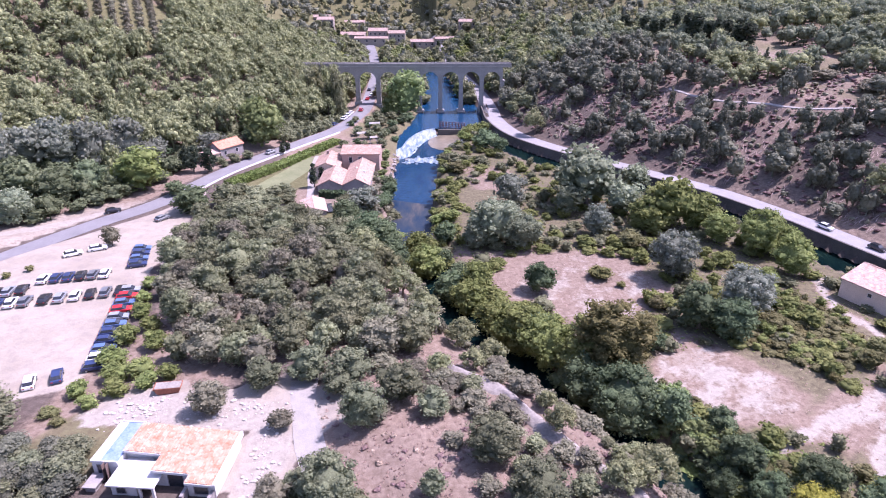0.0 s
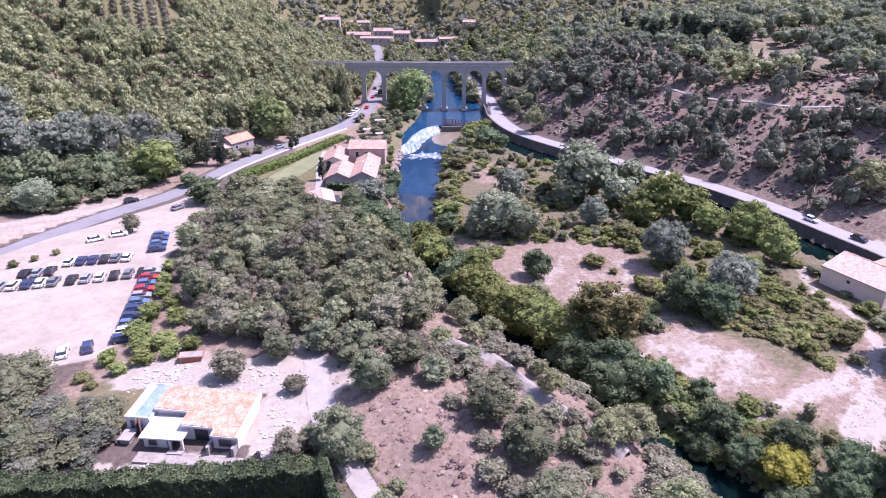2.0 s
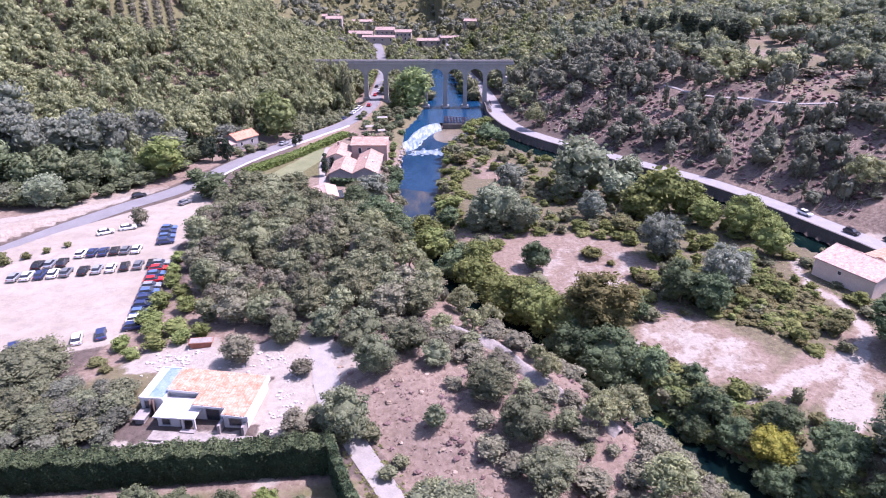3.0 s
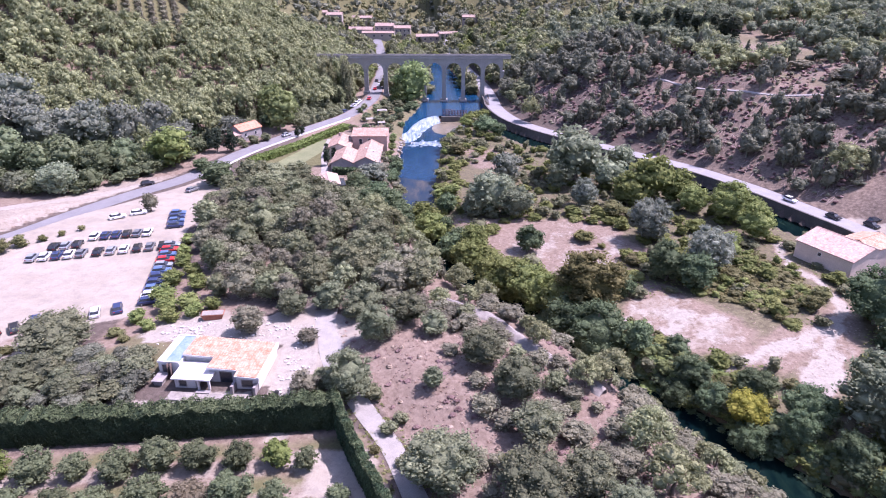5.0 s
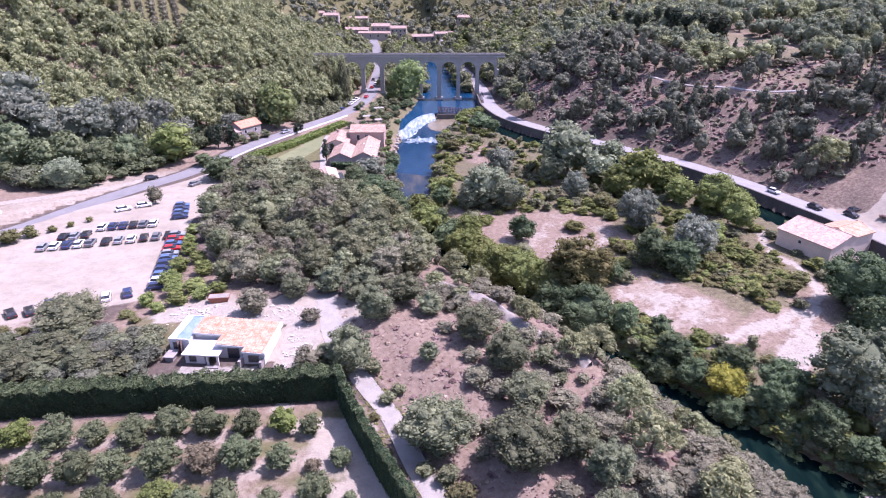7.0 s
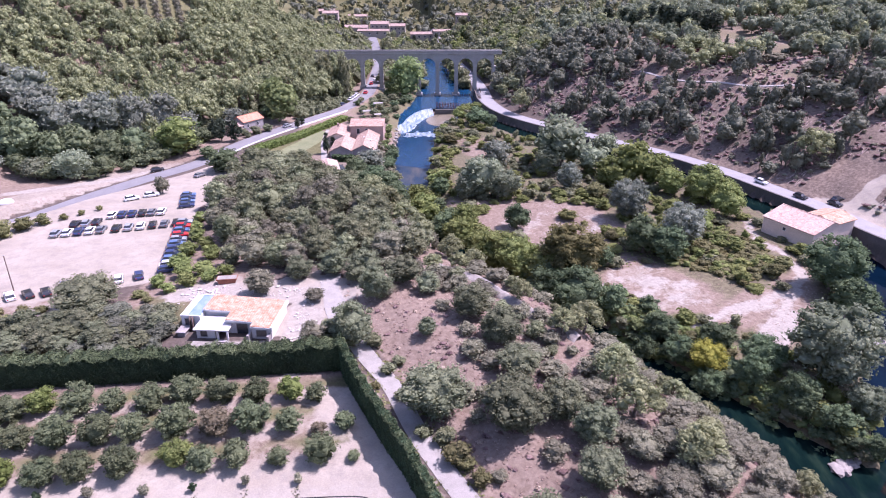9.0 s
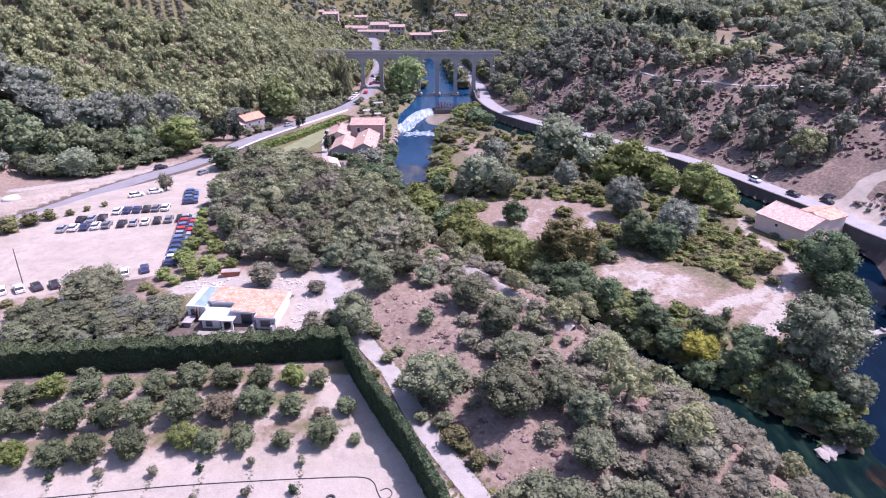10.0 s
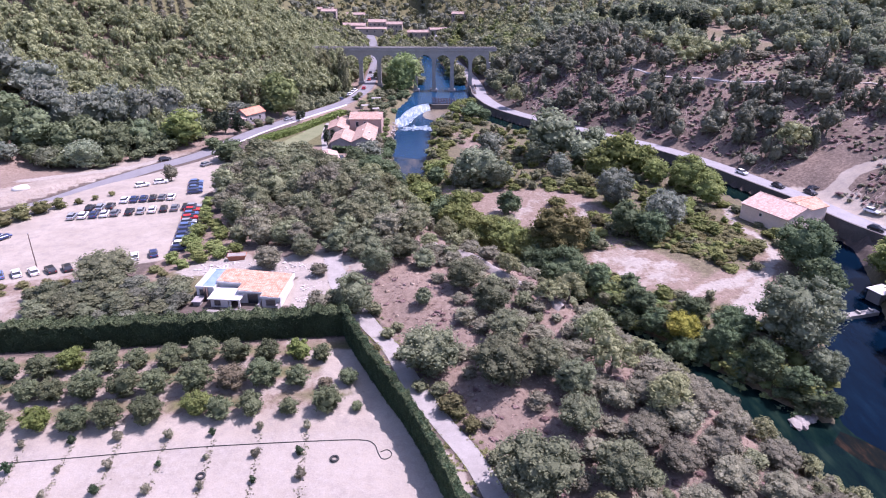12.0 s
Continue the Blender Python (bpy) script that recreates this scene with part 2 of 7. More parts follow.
def part(name, bm, material, parent=None, label=""):
    me = bpy.data.meshes.new(name)
    bm.normal_update()
    bm.to_mesh(me)
    bm.free()
    me.materials.append(material)
    ob = new(name, me)
    ob.parent = parent
    return tagged(ob, label)


def base(name, x, y, z, turn=0.0, label="", category="", group="", kind=""):
    e = new(name)
    e.empty_display_size = 0.5
    e.matrix_world = pose(x, y, z, 0, 0, turn)
    return tagged(e, label, category, group, kind)


def box(bm, x0, x1, y0, y1, z0, z1, bev=0.0):
    r = bmesh.ops.create_cube(bm, size=1, matrix=Matrix.LocRotScale(((x0 + x1) / 2, (y0 + y1) / 2, (z0 + z1) / 2), None, (x1 - x0, y1 - y0, z1 - z0)))
    if bev:
        edges = list({e for v in r["verts"] for e in v.link_edges})
        bmesh.ops.bevel(bm, geom=edges, offset=bev, segments=1, affect="EDGES")


def boxes(*rows, bev=0.0):
    bm = bmesh.new()
    for r in rows:
        box(bm, *r, bev=bev)
    return bm


def prism(bm, outline, axis, a, b):
    """Extrudes an outline (pairs) along an axis from a to b."""
    def put(p, w):
        return {"x": (w, p[0], p[1]), "y": (p[0], w, p[1]), "z": (p[0], p[1], w)}[axis]
    lo = [bm.verts.new(put(p, a)) for p in outline]
    hi = [bm.verts.new(put(p, b)) for p in outline]
    n = len(outline)
    bm.faces.new(lo)
    bm.faces.new(list(reversed(hi)))
    for i in range(n):
        bm.faces.new((lo[i], hi[i], hi[(i + 1) % n], lo[(i + 1) % n]))
    bmesh.ops.recalc_face_normals(bm, faces=bm.faces)


def ribbon(name, line, lo, hi, lift, material, deep=0.4, level=None, parent=None):
    """A strip of ground cover along a line, from lo to hi metres to its left, with sides."""
    d = np.gradient(line[:, :2], axis=0)
    d /= np.linalg.norm(d, axis=1)[:, None]
    nrm = np.stack([-d[:, 1], d[:, 0]], 1)
    cols = [line[:, :2] + nrm * w for w in np.linspace(lo, hi, 5)]
    bm = bmesh.new()
    rows = []
    for i in range(len(line)):
        top = []
        for c in cols:
            z = (level if level is not None else float(height(c[i, 0], c[i, 1]))) + lift
            top.append((c[i, 0], c[i, 1], z))
        ring = [bm.verts.new(p) for p in top] + [bm.verts.new((top[-1][0], top[-1][1], top[-1][2] - deep)), bm.verts.new((top[0][0], top[0][1], top[0][2] - deep))]
        rows.append(ring)
    for a, b in zip(rows[:-1], rows[1:]):
        for k in range(len(a)):
            bm.faces.new((a[k], b[k], b[(k + 1) % len(a)], a[(k + 1) % len(a)]))
    bm.faces.new(rows[0])
    bm.faces.new(list(reversed(rows[-1])))
    bmesh.ops.recalc_face_normals(bm, faces=bm.faces)
    return part(name, bm, material, parent)


# ---- plan of the valley: lines of x, y and half width ----
RIVER = spline([(-12, 600, 9), (-8, 470, 9), (-2, 410, 7), (3, 352, 10), (6, 315, 14.5), (4, 290, 15), (-4, 262, 12), (-7, 240, 8), (-8, 216, 7.5), (-8.5, 199, 7), (-8, 175, 6.2), (-6, 158, 5.5), (0, 135, 5.5), (7, 117, 5.5), (15, 103, 5.5), (23, 91, 5.5), (31, 79, 5.5), (40, 66, 6), (47, 56, 6), (54, 46, 6.5), (61, 35, 8), (70, 22, 10), (84, 4, 12), (105, -25, 14), (150, -80, 16)], 5)
BRANCH = spline([(112, 121, 5), (107, 109, 7), (99, 90, 7.5), (89, 66, 7), (81, 48, 8), (73, 28, 8)], 4)
ROAD_R = spline([(-2, 560), (4, 470), (15, 400), (23, 340), (25.5, 305), (26, 285), (31, 262), (40, 245), (54, 227), (71, 207), (86, 190), (98, 170), (106, 152), (113, 135), (118, 117), (127, 100), (145, 80), (180, 55), (260, 20)], 4)
ROAD_L = spline([(-210, 60), (-160, 92), (-126, 112), (-111, 128), (-102, 145), (-92, 162), (-81, 178), (-72, 204), (-63, 223), (-51, 245), (-41, 264), (-35.5, 286), (-33.5, 312), (-36, 390), (-45, 470), (-60, 540)], 4)
LANE = spline([(-20.9, 94.2), (-20.4, 79.0), (-18.4, 68.5), (-15.0, 61.2), (-11.4, 55.8), (-6.8, 48.6), (-2.4, 37.8), (2.5, 29.0), (6.8, 21.8), (12.0, 8.0), (20.0, -12.0), (30.0, -40.0)], 2.5)
PATH_R = spline([(66, 296), (80, 275), (92, 256), (100, 243), (110, 229), (128, 213), (142, 204), (175, 185), (230, 155), (300, 120)], 4)
CREST = spline([(-19, 244), (-14, 249), (-11.4, 262), (-7, 274), (-1, 280), (8, 279), (22, 277)], 2)
RNG = np.random.default_rng(4)


def wav(x, y, s, k=0.0):
    """Soft uneven relief, about -1 to 1, with bumps of s metres."""
    return (np.sin(x / s * 1.7 + 1.3 + k) * np.cos(y / s * 1.9 + 0.7 + k) + 0.6 * np.sin((x + y) / s * 3.1 + 2.1 + k) * np.cos((x - 0.7 * y) / s * 2.7 + k) + 0.35 * np.sin((1.3 * x - y) / s * 5.3 + k)) / 1.6


def height(x, y):
    x, y = np.asarray(x, float), np.asarray(y, float)
    river, (rw,) = along(x, y, RIVER)
    branch, (bw,) = along(x, y, BRANCH)
    rr, _ = along(x, y, ROAD_R)
    rl, _ = along(x, y, ROAD_L)
    lane, _ = along(x, y, LANE)
    pr, _ = along(x, y, PATH_R)
    # left bank (the river runs towards the viewer, so its right hand)
    zl = 5.5 + 1.2 * sstep(52, 60, y) - 2.7 * sstep(128, 168, y)
    zl = zl + 2.6 * np.exp(-((x + 18) / 24) ** 2 - ((y - 104) / 30) ** 2) + 1.6 * sstep(2, 14, lane) * sstep(95, 75, y)
    fall = 0.35 * np.minimum(0, x + 40)
    zl = zl + 2.3 * sstep(13, 43, y) * sstep(102 + fall, 70 + fall, y)
    zl = zl - 2.0 * sstep(165, 190, y) * sstep(-66, -50, x)
    zl = zl + 0.35 * wav(x, y, 9) * sstep(-62, -52, x) * sstep(1, 5, lane)
    start = 30 - 17 * sstep(205, 285, y)
    zl = zl + np.maximum(0, rl - start) * (0.30 + 0.22 * sstep(220, 300, y)) * sstep(100, 150, y)
    zl = np.where(np.abs(rl) < 7, zl + (np.where(y > 120, 4.0, 5.5) - zl) * sstep(7, 3.6, np.abs(rl)), zl)
    gap = -river - rw
    bank = 10 - 5 * sstep(150, 175, y) + 3 * sstep(70, 50, y)
    dc, _ = along(x, y, CREST)
    level = np.where(y < 243, -2.6, np.where(y > 284, 0.0, -2.6 + 2.6 * sstep(-3, 0, dc)))
    zl = level - 0.5 + (zl - level + 0.5) * sstep(-0.5, 1, gap / bank)
    # island and right bank
    zi = 0.55 + 0.3 * wav(x, y, 14) - 0.4 * sstep(60, 40, y)
    hill = 0.46 * np.minimum(np.maximum(rr - 5, 0), 46) + 0.14 * np.maximum(rr - 51, 0)
    hill = hill + 2.2 * wav(x, y, 38) * sstep(8, 40, rr) + 0.5 * wav(x, y, 11) * sstep(8, 20, rr)
    zi = np.where(rr > -4.4, 3 + hill, zi)
    zi = np.where(np.abs(pr) < 4, zi - 0.8 * sstep(4, 1.5, np.abs(pr)) * np.sign(pr), zi)
    canal = sstep(-13.2, -12.2, rr) * sstep(-4.0, -4.8, rr) * sstep(118, 122, y) * sstep(300, 285, y)
    zi = zi + (-1.6 - zi) * canal
    zi = level - 0.5 + (zi - level + 0.5) * sstep(-1.0, 3.5, river - rw)
    zi = np.where(rr < -3.9, -3.1 + (zi + 3.1) * sstep(-1, 2.0, np.abs(branch) - bw), zi)
    z = np.where(river < 0, zl, zi)
    inside = np.abs(river) < rw
    z = np.where(inside, level - 1.3, z)
    # the valley's head
    z = z + 7 * sstep(425, 520, y) + 0.26 * np.maximum(0, y - 560) * sstep(560, 640, y)
    far = np.maximum(0, np.hypot(x, y - 200) - 800)
    return z - 0.1 * far * sstep(0, 300, far)


def ground_mesh():
    def axis(*spans):
        return np.unique(np.concatenate([np.arange(a, b + 1e-6, s) for a, b, s in spans]))
    xs = axis((-1400, -300, 60), (-300, -180, 4), (-180, 135, 1.5), (135, 300, 4), (300, 1400, 60))
    ys = axis((-900, -60, 40), (-60, 290, 1.6), (290, 470, 4), (470, 800, 12), (800, 2200, 70))
    X, Y = np.meshgrid(xs, ys)
    Z = height(X, Y)
    nx, ny = len(xs), len(ys)
    V = np.stack([X, Y, Z], -1).reshape(-1, 3)
    i = (np.arange(ny - 1)[:, None] * nx + np.arange(nx - 1)[None]).ravel()
    T = np.concatenate([np.stack([i, i + 1, i + nx + 1], 1), np.stack([i, i + nx + 1, i + nx], 1)])
    me = tri_mesh("ground", V, T, GROUND, True)
    # what covers the ground: pale earth, dry reddish grass, green grass
    x, y = V[:, 0], V[:, 1]
    river, (rw,) = along(x, y, RIVER)
    rr, _ = along(x, y, ROAD_R)
    rl, _ = along(x, y, ROAD_L)
    lane, _ = along(x, y, LANE)
    jit = wav(x, y, 5, 2.0) * 1.6 + wav(x, y, 2.1, 4.0) * 0.7
    left = river < 0

    def blob(cx, cy, ax, ay, turn=0.0, soft=0.35, wob=0.27):
        c, s = math.cos(radians(turn)), math.sin(radians(turn))
        u, v = (x - cx) * c + (y - cy) * s, -(x - cx) * s + (y - cy) * c
        return sstep(1 + soft, 1 - soft, np.hypot(u / ax, v / ay) + wob * jit)

    def strip(pts, w):
        d, _ = along(x, y, spline(pts, 3))
        return sstep(w + 0.8, w - 0.6, np.abs(d) + 0.35 * jit)
    park = sstep(-57.5, -60, x + (y - 90) * 0.12) * sstep(71, 75, y + (x + 88) * -0.4) * sstep(-4.2, -7, rl)
    park = np.maximum(park, blob(-68, 148, 6, 16, 20))
    pale = np.maximum.reduce([park, 1.2 * blob(-29.1, 76.8, 17, 6.0), 1.2 * blob(-23.1, 62.7, 4.5, 10), blob(-34.7, 56.5, 13, 2.2), blob(-44.9, 79.4, 7, 5)])
    orchard = left * sstep(1.5, -1.0, lane + 2.5) * sstep(51.2, 49.2, y - 0.1 * x - 3) * sstep(-110, -90, x) * (y > -60)
    pale = np.maximum(pale, orchard * (0.58 + 0.32 * sstep(29.5, 26.5, y - 0.07 * (x + 60)) + 0.3 * sstep(-13, -9.5, x + (y - 30) * 0.5)))
    v = y - 0.095 * x
    between = orchard * sstep(31, 34, v) * (0.5 - 0.5 * np.cos((v - 47.3) * 0.967)) * (0.75 + 0.3 * jit)
    pale = pale - 0.38 * between - 0.30 * orchard * sstep(48.9, 50.2, v)
    isl = (~left) * sstep(-12, -15, rr)
    def area(pts, soft=1.6, wob=1.3):
        p = np.array(pts, float)
        ring = np.vstack([p, p[:1]])
        d = np.abs(along(x, y, ring)[0])
        r = np.zeros(len(x), bool)
        for (ax, ay), (bx, by) in zip(ring[:-1], ring[1:]):
            r ^= ((ay > y) != (by > y)) & (x < (bx - ax) * (y - ay) / (by - ay + 1e-12) + ax)
        return sstep(-soft, soft, np.where(r, d, -d) + wob * jit)
    slab = area([(39.4, 94.8), (42.7, 103.6), (47.7, 111.0), (52.8, 108.9), (56.5, 102.4), (61.2, 96.4), (63.9, 91.0), (59.1, 84.1), (52.4, 81.8), (47.1, 82.9), (43.5, 87.8)], 1.2, 0.8)
    white = area([(69.4, 79.7), (75.5, 82.3), (76.6, 78.1), (70.5, 70.4), (63.5, 64.5), (62.0, 66.3), (65.5, 73.4)], 1.0, 0.9)
    worn = area([(57.2, 79.8), (65.6, 88.7), (77.0, 93.6), (84, 100), (88, 108), (90, 104), (86, 94), (79.6, 81.4), (69.4, 79.7), (63.5, 76.2)], 1.8, 1.2)
    bare = np.maximum.reduce([slab, white, 0.75 * worn])
    dirt = np.maximum.reduce([bare * (0.9 + 0.3 * wav(x, y, 4.5, 1.0)), 0.80 * area([(5, 150), (19, 151), (29, 150), (46, 154), (48, 139), (54, 129), (42, 116), (34, 115), (27, 115), (16, 124), (6, 141)]) * (0.85 + 0.35 * wav(x, y, 6, 3.0)), 0.8 * area([(10, 221), (24, 223), (23, 198), (12, 198)]), white])
    trail = np.maximum.reduce([strip([(46.7, 76.2), (49.3, 75.3), (57.2, 79.8), (64.4, 84.1), (74.3, 88.7), (82.0, 93.6), (86.9, 98.9), (88.0, 105.4), (88.3, 112.2), (86.2, 120.5), (90, 137)], 0.9), strip([(60, 80.5), (68, 84), (77, 87.2), (83, 93)], 0.5), strip([(39.4, 94.8), (42.9, 85.9), (45.3, 80.6), (46.7, 76.2)], 0.5), strip([(83, 95), (78, 87), (73, 81)], 0.8)])
    dirt = np.maximum.reduce([dirt, 1.1 * trail, 0.9 * strip([(30, 120), (38, 140), (46, 154)], 1.2)])
    pale = np.maximum(pale, left * sstep(-64, -70, x) * sstep(52, 56, y) * sstep(80, 76, y) * (0.5 + 0.25 * wav(x, y, 6, 2.0)))
    pale = np.maximum(pale, isl * dirt * 0.49)
    pale = np.maximum(pale, np.maximum((rr > 3) * strip([(112, 136), (121, 136), (132, 142), (150, 138)], 2.5), (rr > -3.5) * (rr < 12) * blob(120, 122, 9, 22, 25)))
    pale = np.maximum(pale, 0.42 * area([(139, 300), (153, 305), (158, 268), (150, 258), (133, 275)], 2.5))
    pale = np.maximum(pale, (rl > 4) * sstep(20, 14, rl) * sstep(188, 168, y - 0.25 * (x + 110)) * 0.56)
    dry = np.maximum.reduce([orchard * 0.8, left * sstep(-60, -66, x) * sstep(50, 54, y) * sstep(80, 75, y) * 0.9, left * sstep(-62, -58, x) * sstep(-30, -36, x) * sstep(68, 72, y) * sstep(94, 88, y) * 0.8, left * sstep(1, 4, lane) * sstep(100, 85, y), isl * (0.35 + 0.6 * np.clip(dirt * 1.5, 0, 1)), (0.44 + 0.35 * sstep(30, 60, rr)) * (rr > 4) * (0.8 + 0.55 * wav(x, y, 17, 1.0)) * sstep(60, 95, x + 0.2 * (240 - y)), 0.8 * (rl > 5), left * sstep(85, 95, y) * sstep(-58, -52, x) * 0.7])
    green = np.maximum.reduce([0.45 * sstep(48, 62, rr) * (0.7 + 0.5 * wav(x, y, 13, 6.0)), 0.42 * isl * (1 - np.clip(dirt * 1.3, 0, 1)), 0.25 * (rl > 14) * (y > 190), 0.8 * left * blob(-132, 298, 22, 30), 0.6 * (y > 405), left * blob(-50, 205, 9, 30, -22), 0.5 * isl * blob(70, 106, 9, 9, -20), 0.9 * isl * blob(53.7, 80.6, 3.2, 1.6, 10), 0.7 * between, 0.5 * left * blob(-50.5, 69, 7.5, 8), left * blob(-28, 170, 12, 8) * 0.8, left * blob(-18, 265, 9, 35, 0) * 0.5, left * (rl > -30) * (rl < -4) * sstep(240, 275, y) * 0.5])
    crack = wav(x * 0.8 + y * 0.5, y * 0.9 - x * 0.4, 3.1, 5.0)
    chalk = np.maximum.reduce([isl * slab * np.clip(0.34 + 0.55 * crack + 0.45 * wav(x, y, 8, 2.0), 0, 0.9), 1.15 * isl * white, 0.95 * isl * trail, 0.62 * isl * area([(16, 124), (27, 116), (42, 117), (52, 129), (47, 140), (36, 146), (28, 137), (18, 134)], 1.5, 1.2) * np.clip(0.5 + 0.6 * crack + 0.4 * wav(x, y, 7, 4.0), 0, 1), 0.5 * isl * worn * np.clip(0.5 + 0.7 * crack, 0, 1), 0.25 * park, 1.15 * blob(-32.0, 75.0, 12, 4.2), 1.15 * blob(-23.4, 65, 2.6, 9), 0.9 * strip([(-21.0, 80.5), (-19.0, 75.5), (-17.8, 71.5)], 1.7), 1.1 * blob(-44.9, 77.8, 6.5, 4.5), blob(-34.7, 57.2, 12, 1.8), 0.45 * orchard * sstep(29.5, 26.0, v - 3), 0.8 * (rl > 5) * strip([(-124, 144), (-111, 154), (-99, 163), (-90, 172)], 2.2)])
    col = np.stack([np.clip(pale, 0, 1), np.clip(dry, 0, 1), np.clip(green, 0, 1), np.clip(chalk, 0, 1)], 1).astype(np.float32)
    at = me.color_attributes.new("cover", "FLOAT_COLOR", "POINT")
    at.data.foreach_set("color", col.ravel())
    return me


def ground_material():
    m, nt, b = mat_new("earth_and_grass")
    at = nt.nodes.new("ShaderNodeVertexColor")
    at.layer_name = "cover"
    sep = nt.nodes.new("ShaderNodeSeparateColor")
    nt.links.new(at.outputs[0], sep.inputs[0])
    n1, n2, n3 = tex(nt, 0.12, 5, 0.65), tex(nt, 1.1, 5, 0.7), tex(nt, 5.0, 3)
    soil = ramp(nt, n2, ((0.3, (0.060, 0.047, 0.040)), (0.7, (0.130, 0.105, 0.090))))
    pale = ramp(nt, n1, ((0.32, (0.256, 0.222, 0.181)), (0.66, (0.336, 0.298, 0.250))))
    pale = mixc(nt, ramp(nt, n2, ((0.5, (0, 0, 0)), (0.75, (0.55, 0.55, 0.55)))), pale, (0.238, 0.193, 0.164))
    dry = ramp(nt, n2, ((0.28, (0.122, 0.090, 0.068)), (0.5, (0.190, 0.144, 0.114)), (0.72, (0.262, 0.206, 0.168))))
    green = ramp(nt, n2, ((0.3, (0.075, 0.074, 0.032)), (0.7, (0.150, 0.142, 0.075))))

    def soft(sock, w=0.45, lo=0.42, hi=0.82):
        a = nt.nodes.new("ShaderNodeMath")
        a.operation = "MULTIPLY_ADD"
        nt.links.new(n2, a.inputs[0])
        a.inputs[1].default_value = w
        nt.links.new(sock, a.inputs[2])
        return ramp(nt, a.outputs[0], ((lo, (0, 0, 0)), (hi, (1, 1, 1))))
    pale = mixc(nt, ramp(nt, tex(nt, 0.42, 5, 0.7), ((0.46, (0, 0, 0)), (0.68, (0.6, 0.6, 0.6)))), pale, (0.205, 0.182, 0.165))
    c = mixc(nt, soft(sep.outputs[1]), soil, dry)
    c = mixc(nt, soft(sep.outputs[2]), c, green)
    c = mixc(nt, soft(sep.outputs[0], 0.45, 0.62, 0.84), c, pale)
    chalk = ramp(nt, n2, ((0.3, (0.226, 0.201, 0.172)), (0.55, (0.296, 0.267, 0.233)), (0.8, (0.356, 0.326, 0.290))))
    c = mixc(nt, soft(at.outputs["Alpha"], 0.7, 0.62, 1.15), c, chalk)
    c = mixc(nt, 0.14, c, ramp(nt, n3, ((0.3, (0.10, 0.09, 0.07)), (0.7, (0.75, 0.70, 0.65)))), "OVERLAY")
    nt.links.new(c, b.inputs["Base Color"])
    b.inputs["Roughness"].default_value = 0.95
    b.inputs["Specular IOR Level"].default_value = 0.15
    bump(nt, b, n2, 0.6, 0.18)
    return m


GROUND = ground_material()
tagged(new("ground", ground_mesh()), "dry Mediterranean valley ground of pale earth and scrub", "ground", kind="structure")


# ---- water ----
def sheet(name, pts, z, material, label):
    bm = bmesh.new()
    bm.faces.new([bm.verts.new((x, y, z)) for x, y in pts])
    bm.normal_update()
    bmesh.ops.triangulate(bm, faces=bm.faces)
    bmesh.ops.recalc_face_normals(bm, faces=bm.faces)
    for f in bm.faces:
        if f.normal.z < 0:
            f.normal_flip()
    return tagged(part(name, bm, material), label, "river", kind="structure")


sheet("water", [(float(a), float(b)) for a, b in CREST] + [(26, 277), (40, 300), (40, 440), (-30, 440), (-30, 250)], 0.0, WATER_UP, "calm deep blue river under the stone aqueduct")
sheet("water", [(-30, 158), (14, 158), (14, 283), (-30, 283)], -2.49, WATER_POOL, "shallow blue river below the weir with gravel showing")
WATER_MID = water("brown_shallow_river", (0.010, 0.026, 0.052), (0.034, 0.042, 0.052), (0.095, 0.080, 0.068), 0.12, 0.16, 0.6, 0.15, 1.2)
sheet("water", [(-30, 157.5), (14, 157.5), (14, 190), (-4, 193), (-30, 203)], -2.484, WATER_MID, "shallow brown-grey river running over gravel")
sheet("water", [(-30, 158), (30, 30), (60, -90), (190, -90), (130, 126), (20, 158)], -2.5, WATER_LOW, "dark green river with water weeds")
# sheet over the branch, its navy colour standing in for reflected sky
sheet("water", [(float(a), float(b)) for a, b in spline([(104, 130), (92, 100), (80, 66), (74, 50), (70.5, 40), (73, 34), (82, 20), (96, 4)], 3)] + [(150, 20), (130, 126)], -2.494, WATER_SKY, "side branch of the river, tinted with the sky's reflected blue")
sheet("water", [(66.3, 35.5), (69.0, 38.2), (71.4, 36.0), (73.6, 33.2), (76.5, 28.0), (75.0, 25.0), (71.5, 28.5), (68.5, 31.0)], -2.488, WATER_WEED, "red-brown water weeds below the surface")
CANAL = spline([(19, 300), (19, 285), (24, 262), (34, 242), (48, 222), (65, 202), (79.5, 185), (91, 166), (98.5, 149), (105, 134), (108, 122)], 4)
tagged(ribbon("water", CANAL, -6, 6, 0, WATER_LOW, 0.3, -0.03), "dark blue canal beside the road wall", "canal", kind="structure")

# ---- roads ----
def road(name, line, half, material, label, lift=0.07, cut=None):
    ln = line if cut is None else line[(line[:, 1] > cut[0]) & (line[:, 1] < cut[1])]
    return tagged(ribbon(name, ln, -half, half, lift, material), label, "road", kind="structure")


